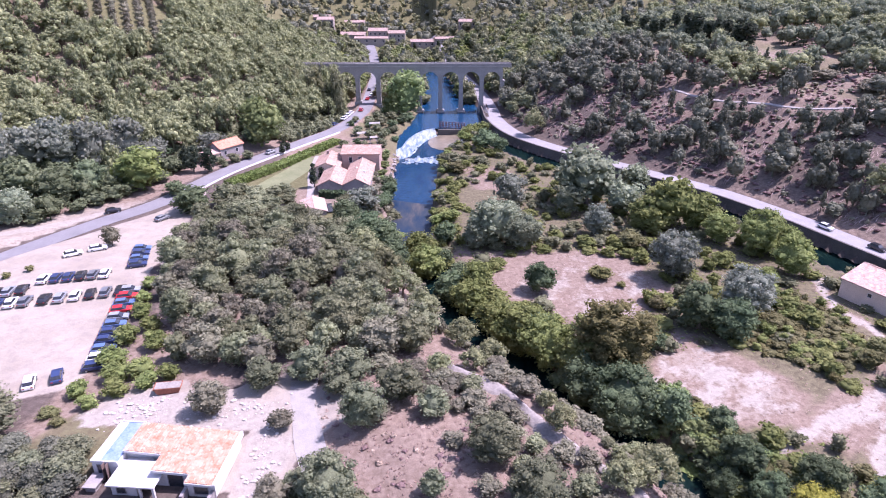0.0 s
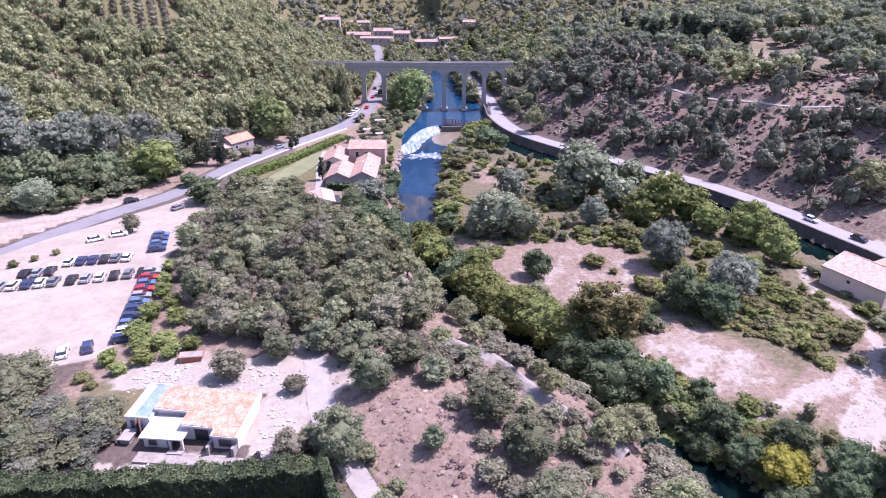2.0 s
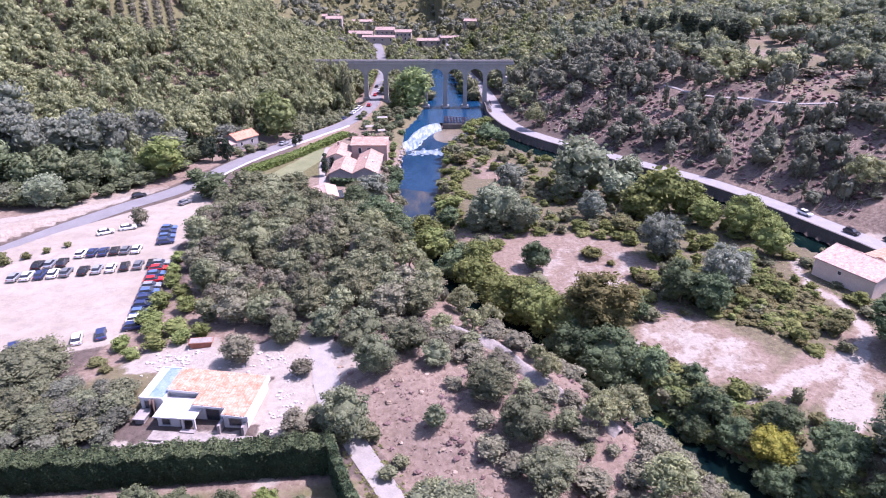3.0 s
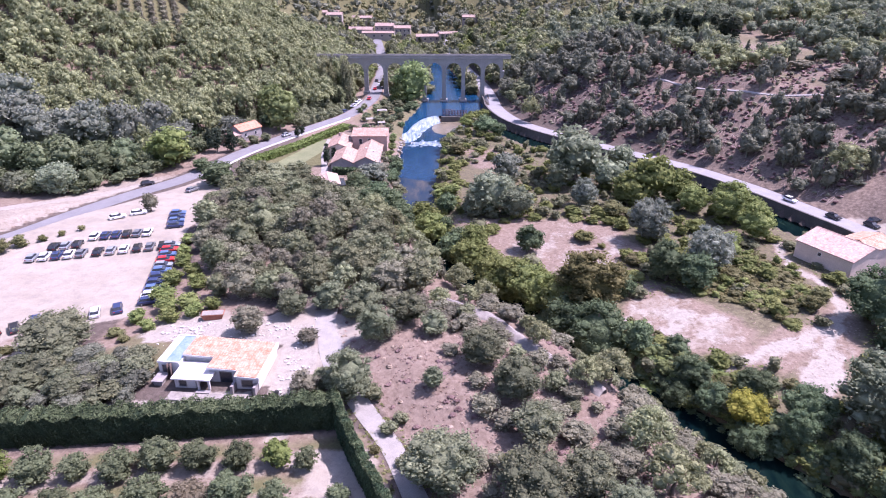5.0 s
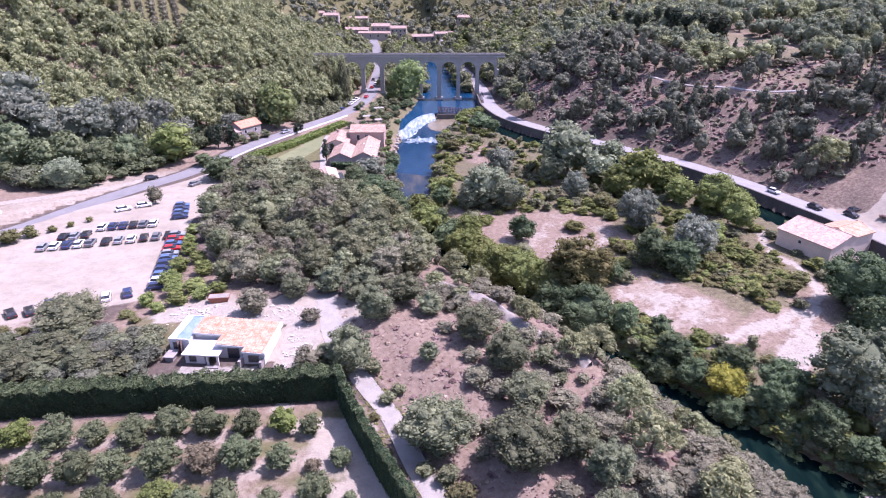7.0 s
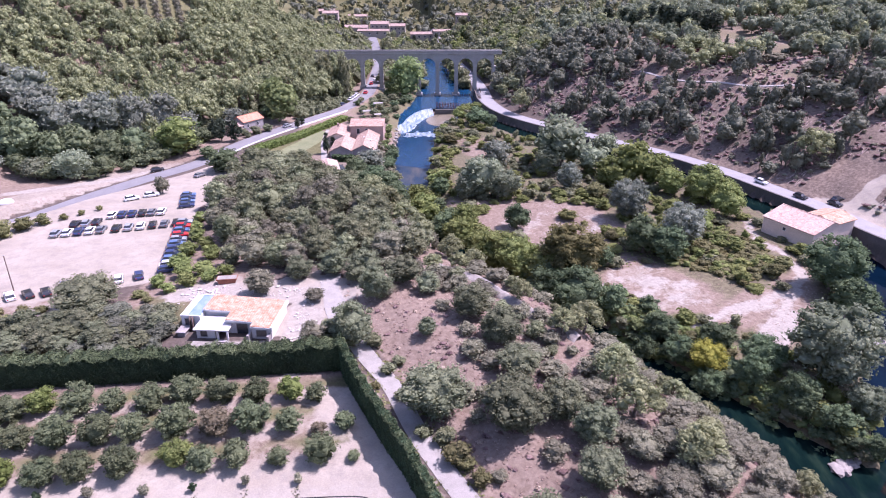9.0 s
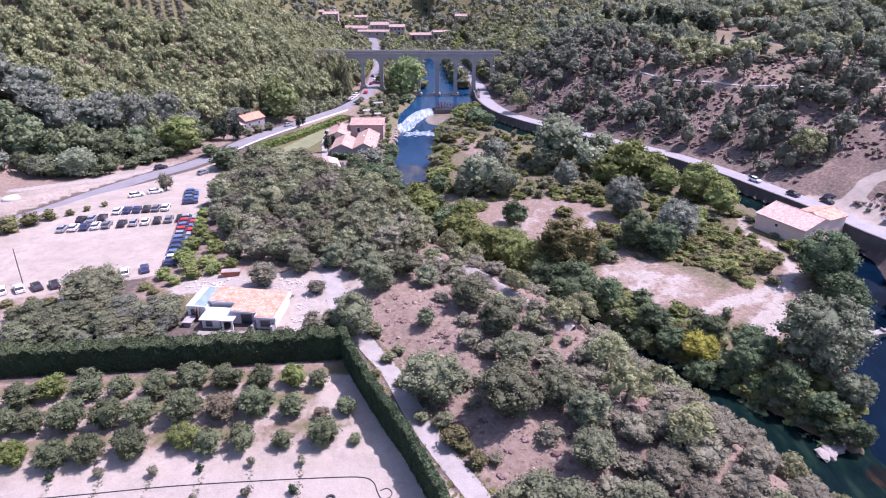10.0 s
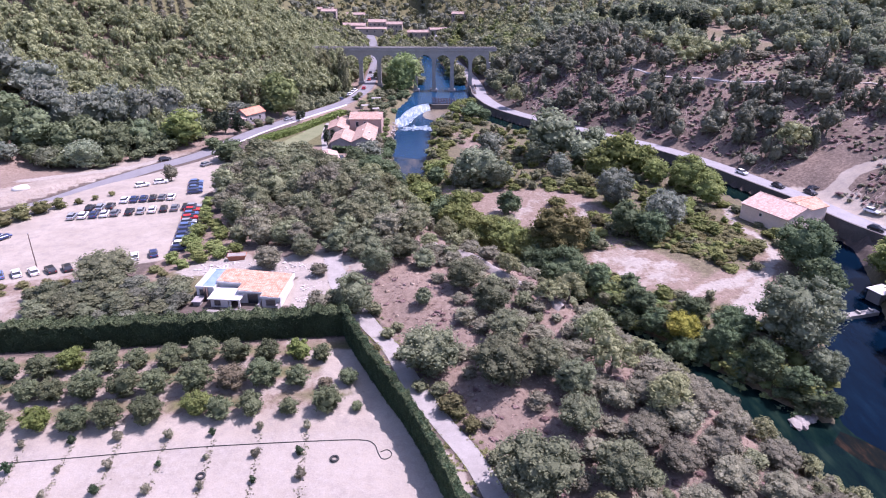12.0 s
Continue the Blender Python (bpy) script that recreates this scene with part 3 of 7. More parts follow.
road("road", ROAD_R, 3.4, PALEROAD, "grey asphalt road along the canal wall")
road("road", ROAD_L, 3.2, ASPHALT, "grey asphalt valley road")
tagged(ribbon("road", LANE[(LANE[:, 1] > -40) & (LANE[:, 1] < 84)], -1.4, 1.7, 0.07, GRAVEL), "pale gravel lane beside the hedge", "road", kind="structure")
tagged(ribbon("road", spline([(-21.9, 83.0), (-20.9, 78.0), (-18.6, 72.3), (-15.6, 63.2)], 2), -1.3, 1.7, 0.05, GRAVEL), "pale gravel forecourt where the lane widens", "road", kind="structure")
PALEPATH = surface("pale_path", (0.27, 0.245, 0.225), (0.38, 0.35, 0.325), 0.4, 5.0, 0.9, 0.02)
road("road", PATH_R, 1.3, PALEPATH, "pale path across the hillside", 0.15, cut=(0, 258))
WALLSTONE = surface("dark_canal_stone", (0.075, 0.066, 0.058), (0.135, 0.12, 0.108), 0.3, 3.0, 0.9, 0.05)
tagged(ribbon("wall_canal", ROAD_R[(ROAD_R[:, 1] > 60) & (ROAD_R[:, 1] < 320)], -4.35, -3.75, 0.55, WALLSTONE, 5.0, 3.0), "stone retaining wall with low parapet above the canal", "wall", kind="structure")
LAWN = surface("mown_lawn", (0.12, 0.135, 0.065), (0.185, 0.195, 0.105), 0.3, 4.0, 0.9, 0.02)
tagged(ribbon("lawn", spline([(-55, 192), (-52, 204), (-48.5, 216), (-46.5, 230)], 3), -4.5, 3.5, 0.05, LAWN), "mown green lawn beside the mill", "lawn", kind="structure")
road("path", spline([(-39, 186), (-40.5, 197), (-42.5, 208), (-43.5, 220), (-44, 232)], 3), 1.1, GRAVEL, "pale gravel garden path beside the mill")
tagged(ribbon("kerb", ROAD_L[(ROAD_L[:, 1] > 186) & (ROAD_L[:, 1] < 262)], -4.0, -3.5, 0.35, WHITEWALL, 0.9), "low whitewashed roadside wall", "kerb", kind="structure")


# ---- trees ----
def ico(sub):
    bm = bmesh.new()
    bmesh.ops.create_icosphere(bm, subdivisions=sub, radius=1)
    V = np.array([v.co[:] for v in bm.verts])
    T = np.array([[v.index for v in f.verts] for f in bm.faces])
    bm.free()
    return V, T


ICO1, ICO2 = ico(1), ico(2)


def tube(rng, pts, r0, r1, sides=6):
    pts = np.array(pts, float)
    V, T = [], []
    for i, p in enumerate(pts):
        d = pts[min(i + 1, len(pts) - 1)] - pts[max(i - 1, 0)]
        d /= np.linalg.norm(d) + 1e-9
        u = np.cross(d, (0.3, 1, 0.2))
        u /= np.linalg.norm(u) + 1e-9
        w = np.cross(d, u)
        r = r0 + (r1 - r0) * i / (len(pts) - 1)
        for k in range(sides):
            a = 2 * math.pi * k / sides
            V.append(p + (u * math.cos(a) + w * math.sin(a)) * r * rng.uniform(0.88, 1.12))
    for i in range(len(pts) - 1):
        for k in range(sides):
            a, b = i * sides + k, i * sides + (k + 1) % sides
            T += [(a, b, b + sides), (a, b + sides, a + sides)]
    return np.array(V), np.array(T)


def join(pieces):
    V, T, n = [], [], 0
    for v, t in pieces:
        V.append(v)
        T.append(t + n)
        n += len(v)
    return np.concatenate(V), np.concatenate(T)


def leaves(rng, P, N, size, spread=0.75, wide=(0.5, 0.9)):
    """Small folded leaf sprays at the points P, turned roughly to N."""
    n = len(P)
    d = N + rng.normal(0, spread, (n, 3))
    d /= np.linalg.norm(d, axis=1)[:, None] + 1e-9
    u = np.cross(d, rng.normal(0, 1, (n, 3)))
    u /= np.linalg.norm(u, axis=1)[:, None] + 1e-9
    w = np.cross(d, u)
    s = size * rng.uniform(0.6, 1.35, n)[:, None]
    a = rng.uniform(*wide, n)[:, None]
    V = np.stack([P - u * s, P - w * s * a + d * s * 0.15, P + u * s, P + w * s * a + d * s * 0.15], 1).reshape(-1, 3)
    i = np.arange(n)[:, None] * 4
    return V, np.concatenate([i + [0, 1, 2], i + [0, 2, 3]])


def crown(rng, r, z0, z1, lobes, lobe, nleaf, leaf, shape="round", core=0.66, ragged=0.9):
    """A crown of lobes with leaf sprays on their outer faces. Returns arrays and the lobe centres."""
    cz, hz = (z0 + z1) / 2, (z1 - z0) / 2
    iv0, it0 = ICO2
    C, R = [], []
    for k in range(lobes * 9):
        if len(C) == lobes:
            break
        p = rng.normal(0, 1, 3)
        p *= (rng.uniform(0.62, 1.0) if shape == "round" else rng.uniform(0.5, 1) ** 0.5) / np.linalg.norm(p)
        if shape == "round":
            w = 1.0 - 0.22 * max(0.0, -p[2])
        elif shape == "cone":
            w = np.clip(1.05 - (p[2] + 1) / 2, 0.12, 1)
        elif shape == "column":
            w = np.clip(1.25 - abs(p[2] + 0.25), 0.25, 1)
        else:  # pine: open, flat-topped
            p[2] = abs(p[2]) * 1.4 - 0.5
            w = np.clip(1.1 - 0.35 * p[2], 0.4, 1)
        lr = lobe * rng.uniform(0.7, 1.25)
        q = np.array([p[0] * max(r - lr * 0.7, 0.1) * w, p[1] * max(r - lr * 0.7, 0.1) * w, cz + p[2] * max(hz - lr * 0.6, 0.1)])
        if all(np.linalg.norm(q - c) > 0.45 * lobe for c in C):
            C.append(q)
            R.append(lr)
    C, R = np.array(C), np.array(R)
    fill = 0.60 if shape == "round" else 0.0
    mass = (iv0 * (r * fill, r * fill, hz * 0.64) * rng.uniform(0.88, 1.06, (len(iv0), 1)) + (0, 0, cz), it0) if fill else None
    iv, it = ICO1
    pieces = [mass] if mass else []
    for c, lr in zip(C, R):
        v = iv * (lr * core * rng.uniform(0.85, 1.2, (len(iv), 1)))
        v[:, 2] *= 0.93
        pieces.append((v + c, it))
    k = rng.integers(0, len(C), nleaf * 2)
    N = rng.normal(0, 1, (nleaf * 2, 3))
    N[:, 2] += 0.35
    N /= np.linalg.norm(N, axis=1)[:, None]
    P = C[k] + N * R[k][:, None] * rng.uniform(0.74, 1.2, (nleaf * 2, 1)) * (1, 1, 0.93)
    keep = np.ones(len(P), bool)
    for c, lr in zip(C, R):
        keep &= np.linalg.norm(P - c, axis=1) > lr * 0.72
    P, N = P[keep][:nleaf], N[keep][:nleaf]
    pieces.append(leaves(rng, P, N, leaf, ragged, (0.24, 0.5) if shape == "pine" else (0.5, 0.9)))
    return (*join(pieces), C)


def tree_arrays(kind, seed, big=False, small=False):
    """Trunk and crown of a tree about 10 m high and 4 m in crown radius (bushes are flat on the ground)."""
    rng = np.random.default_rng(seed)
    s = dict(oak=(0.02, 44, 1.25, 1500, 0.21, "round"), pine=(0.10, 30, 1.2, 1250, 0.285, "pine"), poplar=(0.02, 46, 1.22, 1550, 0.21, "round"),
             column=(0.03, 16, 0.9, 900, 0.22, "column"), bush=(-0.12, 28, 1.35, 900, 0.255, "round"), orchard=(-0.08, 46, 1.05, 1900, 0.19, "round"), fir=(0.05, 26, 1.1, 1100, 0.28, "cone"), tiny=(-0.05, 12, 1.7, 240, 0.55, "round"))[kind]
    if big:
        s = {"oak": (0.02, 90, 0.92, 4300, 0.13, "round"), "poplar": (0.02, 95, 0.90, 4500, 0.13, "round")}[kind]
    low, lobes, lobe, nl, leaf, shape = s
    leaf *= 1.22
    if small:
        lobes, lobe, nl, leaf = int(lobes * 0.6), lobe * 1.2, int(nl * 0.48), leaf * 1.4
    r = 1.3 if kind == "column" else 4.0
    V, T, C = crown(rng, r, low * 10, 10, lobes, lobe, nl, leaf, shape)
    lean = rng.normal(0, 0.35, 2)
    fork = np.array([lean[0], lean[1], max(low * 10, 0.8) + 1.2])
    pieces = [tube(rng, [(0, 0, -0.9), (lean[0] * 0.4, lean[1] * 0.4, fork[2] * 0.5), fork], 0.32, 0.2, 7)]
    for c in C[rng.permutation(len(C))[:5]]:
        mid = fork * 0.45 + c * 0.55 + rng.normal(0, 0.2, 3)
        pieces.append(tube(rng, [fork, mid, c], 0.13, 0.04, 4))
    pieces.append(tube(rng, [fork, fork * 0.5 + np.array([0, 0, 4.6]), (lean[0], lean[1], 8.6)], 0.19, 0.05, 6))
    return join(pieces), (V, T)


TREE_MESH = {}


def plant(kind, x, y, r, h, material, name, label, category="tree", group="", sink=0.0):
    """One tree or bush of crown radius r and height h at a place on the ground."""
    big = kind in ("oak", "poplar") and (r > 5.7 and y < 150 or r > 2.9 and y < 74 and x > -25)
    small = not big and kind != "tiny" and (y > 165 or r < 2.4)
    key = (kind, material.name, int(RNG.integers(0, 2 if big else 4)), big, small)
    if key not in TREE_MESH:
        (tv, tt), (cv, ct) = tree_arrays(kind, hash_of(kind) + key[2], big, small)
        TREE_MESH[key] = (tri_mesh("trunk", tv, tt, BARK, True), tri_mesh("crown", cv, ct, material, True))
    trunk, top = TREE_MESH[key]
    e = base(name, 0, 0, 0, 0, label, category, group)
    r0 = 1.3 if kind == "column" else 4.0
    e.matrix_world = Matrix.LocRotScale((x, y, float(height(x, y)) - sink), Euler((0, 0, RNG.uniform(0, 6.28))), (r / r0 * RNG.uniform(0.93, 1.07), r / r0 * RNG.uniform(0.93, 1.07), h / 10))
    for nm, me in (("trunk", trunk), ("crown", top)):
        new(nm, me).parent = e
    return e


def hash_of(s):
    return sum(ord(c) * (i + 3) for i, c in enumerate(s))


def clear_of(px, py, taken, gap):
    return all((px - a) ** 2 + (py - b) ** 2 > (gap * 0.5 + g * 0.5) ** 2 for a, b, g in taken)


def scatter(rng, n, inside, box4, gap, taken=None):
    """Places at random in a box where inside(x, y) holds, no two nearer than gap."""
    taken = [] if taken is None else taken
    out = []
    xs, ys = rng.uniform(box4[0], box4[1], n * 14), rng.uniform(box4[2], box4[3], n * 14)
    ok = inside(xs, ys)
    for px, py in zip(xs[ok], ys[ok]):
        if len(out) >= n:
            break
        if clear_of(px, py, taken, gap):
            out.append((float(px), float(py)))
            taken.append((px, py, gap))
    return out


def wood(name, places, kind, material, rsize, hsize, nleaf, lobes, leaf, label, seed, category="trees", variants=6, lobe=1.75):
    """A far wood as one mesh: many crowns with their trunks."""
    rng = np.random.default_rng(seed)
    shapes = []
    for k in range(variants):
        V, T, C = crown(rng, 4.0, 1.0 if kind != "bush" else -0.5, 10, lobes, lobe, nleaf, leaf, "round" if kind == "bush" else kind, 0.62 if kind == "pine" else 0.74, 0.9)
        shapes.append(join([(V, T), tube(rng, [(0, 0, -1.5), (0.2, 0.1, 4), (0.2, 0, 8)], 0.28, 0.08, 5)]))
    P = np.array(places)
    Z = height(P[:, 0], P[:, 1])
    pieces = []
    for (px, py), z in zip(places, Z):
        v, t = shapes[rng.integers(0, variants)]
        a, r, h = rng.uniform(0, 6.28), rng.uniform(*rsize) / 4, rng.uniform(*hsize) / 10
        c, s = math.cos(a), math.sin(a)
        w = np.stack([(v[:, 0] * c - v[:, 1] * s) * r + px, (v[:, 0] * s + v[:, 1] * c) * r + py, v[:, 2] * h + z - 0.2], 1)
        pieces.append((w, t))
    V, T = join(pieces)
    return tagged(new(name, tri_mesh(name, V, T, material, True)), label, category, kind="stuff")


def inside_poly(pts):
    p = np.array(pts, float)

    def f(x, y):
        r = np.zeros(np.shape(x), bool)
        for (ax, ay), (bx, by) in zip(p, np.roll(p, -1, 0)):
            r ^= ((ay > y) != (by > y)) & (x < (bx - ax) * (y - ay) / (by - ay + 1e-12) + ax)
        return r
    return f


TAKEN = []


def plant_list(rows, kind, material, name, label, tall, category="tree", group=""):
    for x, y, r in rows:
        plant(kind, x, y, r, r * tall, material, name, label, category, group)
        TAKEN.append((x, y, r * 2))


# oaks on the dry slope beside the lane
plant_list([(0.4, 41.3, 5.2), (11.6, 36.9, 5.1), (14.0, 17.0, 5.8), (11.6, 56.9, 4.1), (13.5, 48.3, 3.6), (18.4, 38.7, 3.8), (22.3, 34.2, 3.7), (21.7, 27.1, 3.4), (25.0, 17.0, 4.0), (6.8, 64.7, 4.0), (-5.8, 76.8, 3.7), (-13.7, 82.5, 3.8), (-0.9, 58.9, 2.0), (-1.0, 73.6, 2.6)], "oak", HOLM, "oak_tree", "round grey-green holm oak on dry slope", 1.6, "tree", "oaks on the slope")
plant_list([(26.4, 60.9, 3.3), (28.0, 46.3, 3.6), (29.0, 38.7, 3.8), (35.2, 29.8, 3.4), (16.4, 69.5, 2.4), (22.2, 58.9, 2.6)], "pine", PINE, "pine_tree", "young yellow-green pine above the river", 2.0, "tree", "pines on the bluff")
plant_list([(33.1, 32.4, 3.7), (36.4, 27.1, 3.6), (40.1, 30.7, 3.3), (30.7, 24.5, 3.4), (33.9, 19.8, 3.3), (39.8, 21.7, 3.5), (40.0, 17.0, 3.3), (45.0, 14.0, 3.3), (43.4, 26.2, 3.0), (47.8, 20.8, 3.0), (28.3, 31.5, 3.0), (34.0, 12.0, 3.4), (50.0, 10.0, 3.4), (24.1, 42.5, 3.0), (45.2, 32.0, 2.6), (35.7, 38.7, 2.6), (31.8, 45.4, 2.5), (29.2, 54.7, 2.5)], "oak", OLIVE, "shrub_oak", "low grey-green shrub oak on the river bluff", 1.15, "shrub", "shrubs on the bluff")
plant_list([(3.4, 32.6, 2.3), (-8.9, 47.6, 0.9), (6.4, 28.6, 1.6), (4.6, 31.0, 1.5)], "bush", BRAMBLE, "shrub", "ochre-green shrub beside the lane", 1.2, "shrub")
plant_list([(6.8, 54.0, 2.6), (9.2, 51.2, 2.2), (16.4, 53.1, 2.6), (19.3, 48.3, 2.8), (7.7, 43.9, 1.6), (16.6, 31.5, 2.2), (26.2, 35.1, 2.6), (5.8, 58.9, 1.8), (9.7, 68.5, 2.0), (1.9, 67.5, 1.8), (-8.7, 72.5, 2.2), (26.6, 26.2, 2.6), (18.9, 21.7, 2.4), (28.0, 12.0, 3.0), (32.5, 27.1, 2.6), (21.0, 8.0, 3.2), (38.0, 8.0, 3.2), (8.8, 28.9, 1.3), (13.5, 62.7, 2.2), (19.3, 63.7, 2.0), (-3.9, 82.5, 2.4), (-8.8, 86.0, 2.6), (1.0, 77.9, 1.6)], "bush", OLIVE, "shrub", "grey-green shrub on dry pinkish slope", 1.0, "shrub", "shrubs on the slope")
plant_list([(-1.2, 36.9, 1.5), (-4.6, 45.2, 1.5), (-7.2, 51.8, 1.6), (-3.0, 48.6, 1.3), (1.9, 35.6, 2.0), (-9.8, 58.2, 1.8), (-5.4, 53.6, 1.4), (9.4, 22.8, 1.5)], "bush", OAK, "shrub", "green bush at the lane's edge", 1.15, "shrub", "lane edge shrubs")
LEDGE = spline([(0.6, 87.6), (3.0, 85.2), (6.8, 82.0), (10.3, 78.0), (12.6, 73.6), (14.8, 69.8), (18.2, 65.4), (22.3, 61.2), (25.0, 57.5)], 1.0)


def on_bluff(x, y):
    lane, _ = along(x, y, LANE)
    river, (rw,) = along(x, y, RIVER)
    open_ground = np.minimum.reduce([np.hypot((x + 1.9) / 10, (y - 62.7) / 13), np.hypot((x - 5.8) / 7, (y - 50.2) / 6), np.hypot((x - 16.4) / 5, (y - 42.5) / 5), np.hypot((x - 11.8) / 9, (y - 28.0) / 8), np.hypot((x - 28.8) / 4, (y - 28.6) / 3.5), np.hypot((x - 16.3) / 8, (y - 31.5) / 6), np.hypot((x - 30.5) / 2.5, (y - 41.6) / 3)])
    return (lane > 4) & (river < -rw - 1.0) & (open_ground > 1) & (np.abs(along(x, y, LEDGE)[0]) > 2.3)


rng = np.random.default_rng(81)
BLUFF = [(OLIVE, "bush", "shrub", "grey-green shrub on the river bluff", 1.15), (OAK, "oak", "shrub_oak", "low bushy oak on the river bluff", 1.3), (PINE, "pine", "pine_tree", "small yellow-green pine on the river bluff", 1.8)]
for i, (x, y) in enumerate(scatter(rng, 185, on_bluff, (-4, 62, -5, 88), 2.25, [(a, b, g * 0.8) for a, b, g in TAKEN])):
    m, kind, nm, lab, tall = BLUFF[(0, 0, 1, 0, 2)[i % 5]]
    r = rng.uniform(1.1, 2.5)
    plant(kind, x, y, r, r * tall, m, nm, lab, "shrub" if nm != "pine_tree" else "tree", "bluff growth")
# round the new house
plant_list([(-13.6, 58.0, 4.4), (-10.6, 71.5, 3.6)], "oak", HOLM, "oak_tree", "tall dark holm oak beside the unfinished house", 1.9, "tree")
plant_list([(-65.6, 72.6, 6.4)], "oak", HOLM, "oak_tree", "broad low holm oak at the car park edge", 1.0, "tree")
plant_list([(-27.0, 82.0, 3.4), (-20.6, 84.0, 3.6), (-15.0, 79.6, 3.0), (-17.6, 60.0, 2.4)], "oak", HOLM, "oak_tree", "holm oak at the edge of the building site", 1.5, "tree")
plant_list([(-90, 68.5, 1.5), (-86.5, 70.5, 1.3), (-82.0, 71.0, 1.6), (-78.0, 72.4, 1.4), (-74.0, 71.6, 1.6), (-84, 66.8, 1.2), (-79, 68, 1.4), (-93.5, 71, 1.6), (-57.8, 77.0, 1.8), (-55.2, 74.6, 1.4)], "bush", BRAMBLE, "shrub", "yellowish low bush below the car park", 0.8, "shrub", "bushes below the car park")
plant_list([(-20.2, 58.4, 2.8), (-33.6, 76.2, 3.2), (-22.4, 72.2, 1.8)], "oak", OLIVE, "almond_tree", "thin pale-leaved tree on white rubble", 1.6, "tree")
plant_list([(-71.4, 60.9, 3.6), (-63.6, 61.3, 3.4), (-55.9, 60.8, 3.4), (-49.6, 58.9, 3.0), (-59.9, 66.9, 3.0), (-51.1, 61.8, 2.6)], "bush", OAK, "oak_tree", "low dense oak thicket behind the hedge", 0.85, "tree", "thicket behind the hedge")
rng = np.random.default_rng(82)
behind = inside_poly([(-72.0, 56.0), (-46.7, 56.0), (-45.6, 62.8), (-49.5, 68.4), (-57.3, 68.6), (-66.2, 65.2), (-77.3, 64.8)])
for i, (x, y) in enumerate(scatter(rng, 150, behind, (-100, -44, 56, 78), 2.3)):
    r = rng.uniform(1.7, 3.0)
    plant("oak", x, y, r, r * rng.uniform(1.05, 1.4), HOLM if i % 3 else DARKOAK, "oak_tree", "low holm oak in the thicket behind the hedge", "tree", "thicket behind the hedge")
plant_list([(-54.8, 91.5, 3.0), (-52.4, 86.8, 2.6), (-56.0, 99.0, 2.6), (-48.4, 87.7, 2.6), (-57.0, 108.0, 2.4), (-56.2, 82.4, 2.0), (-49.9, 96.9, 2.6), (-60.0, 120.0, 2.2), (-50.1, 82.0, 2.2), (-46.2, 84.1, 2.2), (-52.8, 78.7, 1.8), (-53.0, 103.0, 2.4), (-43.3, 86.2, 2.2), (-59.0, 114.0, 2.0)], "bush", BRIGHT, "shrub", "yellow-green shrub along the car park edge", 1.25, "shrub", "shrubs by the car park")

plant_list([(-107.5, 106.5, 3.2), (-105.2, 110.6, 3.4), (-102.6, 114.6, 3.0), (-99.6, 118.6, 2.2), (-111.5, 103.0, 3.6), (-96.0, 121.6, 1.4), (-93.2, 124.8, 1.2), (-90.0, 128.2, 1.1)], "bush", BRAMBLE, "shrub", "green and ochre bushes between road and car park", 1.2, "shrub", "roadside bushes")
plant_list([(-79.0, 143.6, 2.3)], "oak", OLIVE, "almond_tree", "thin grey-leaved tree among parked cars", 2.4, "tree")

# ---- island ----
plant_list([(23, 129, 4.0), (53, 113, 5.4), (58, 109, 5.0), (90, 93, 7.0), (31, 87, 7.0), (27, 93, 6.0), (90, 84, 5.6), (56.5, 58, 3.4), (62, 52.5, 3.4), (41, 105, 3.0), (3, 131, 4.8), (19, 109, 4.5)], "oak", DARKGREEN, "alder_tree", "dark green leafy tree on the river island", 1.85, "tree", "dark trees on the island")
plant_list([(32, 99, 8.2)], "oak", RUSSET, "chestnut_tree", "large green tree with yellow-brown late summer crown", 1.7, "tree")
plant_list([(16, 111, 6.8), (21, 104, 6.2), (26, 98.5, 5.4), (7, 126, 5.2), (9, 131, 4.5), (-3, 143, 5.4), (-5, 153, 5.0), (12, 118, 4.6), (82, 149, 6.6), (84, 137, 5.6), (74, 155, 4.8), (65, 166, 8.6), (57, 162, 5.8), (72, 164, 6.0), (88, 148, 4.4)], "oak", BRIGHT, "ash_tree", "bright yellow-green tree along the river bank", 1.8, "tree", "bank trees")
plant_list([(15, 155, 7.4), (10, 153, 4.4), (22, 152, 5.4), (45, 183, 10.6), (63, 196, 5.4), (38, 176, 5.0), (54, 176, 6.0), (19, 163, 5.0)], "poplar", POPLAR, "poplar_tree", "large grey-green poplar on the river island", 1.85, "tree", "poplars on the island")
plant_list([(55, 135, 6.2), (64, 117, 6.0), (22, 184, 5.6), (43, 161, 4.6)], "poplar", SILVER, "white_poplar", "silvery white poplar on the island", 2.0, "tree", "white poplars")
plant_list([(70, 58.5, 8.8), (72, 50, 3.6)], "poplar", POPLAR, "willow_tree", "large pale grey-green willow at the island tip", 1.8, "tree")
plant_list([(20.8, 91.7, 1.1)], "bush", YELLOW, "shrub", "small yellow-green shrub standing in the river", 1.8, "shrub")
plant_list([(51, 64, 3.9)], "oak", YELLOW, "yellow_tree", "tree turning bright yellow on the river bank", 1.5, "tree")
plant_list([(54, 68.5, 3.8), (45, 74, 3.2), (60, 62, 4.2), (65, 46.5, 2.8), (68.5, 41.5, 2.4), (61.5, 50.5, 2.8)], "oak", DARKGREEN, "alder_tree", "leafy green bank tree beside the yellow one", 1.7, "tree")
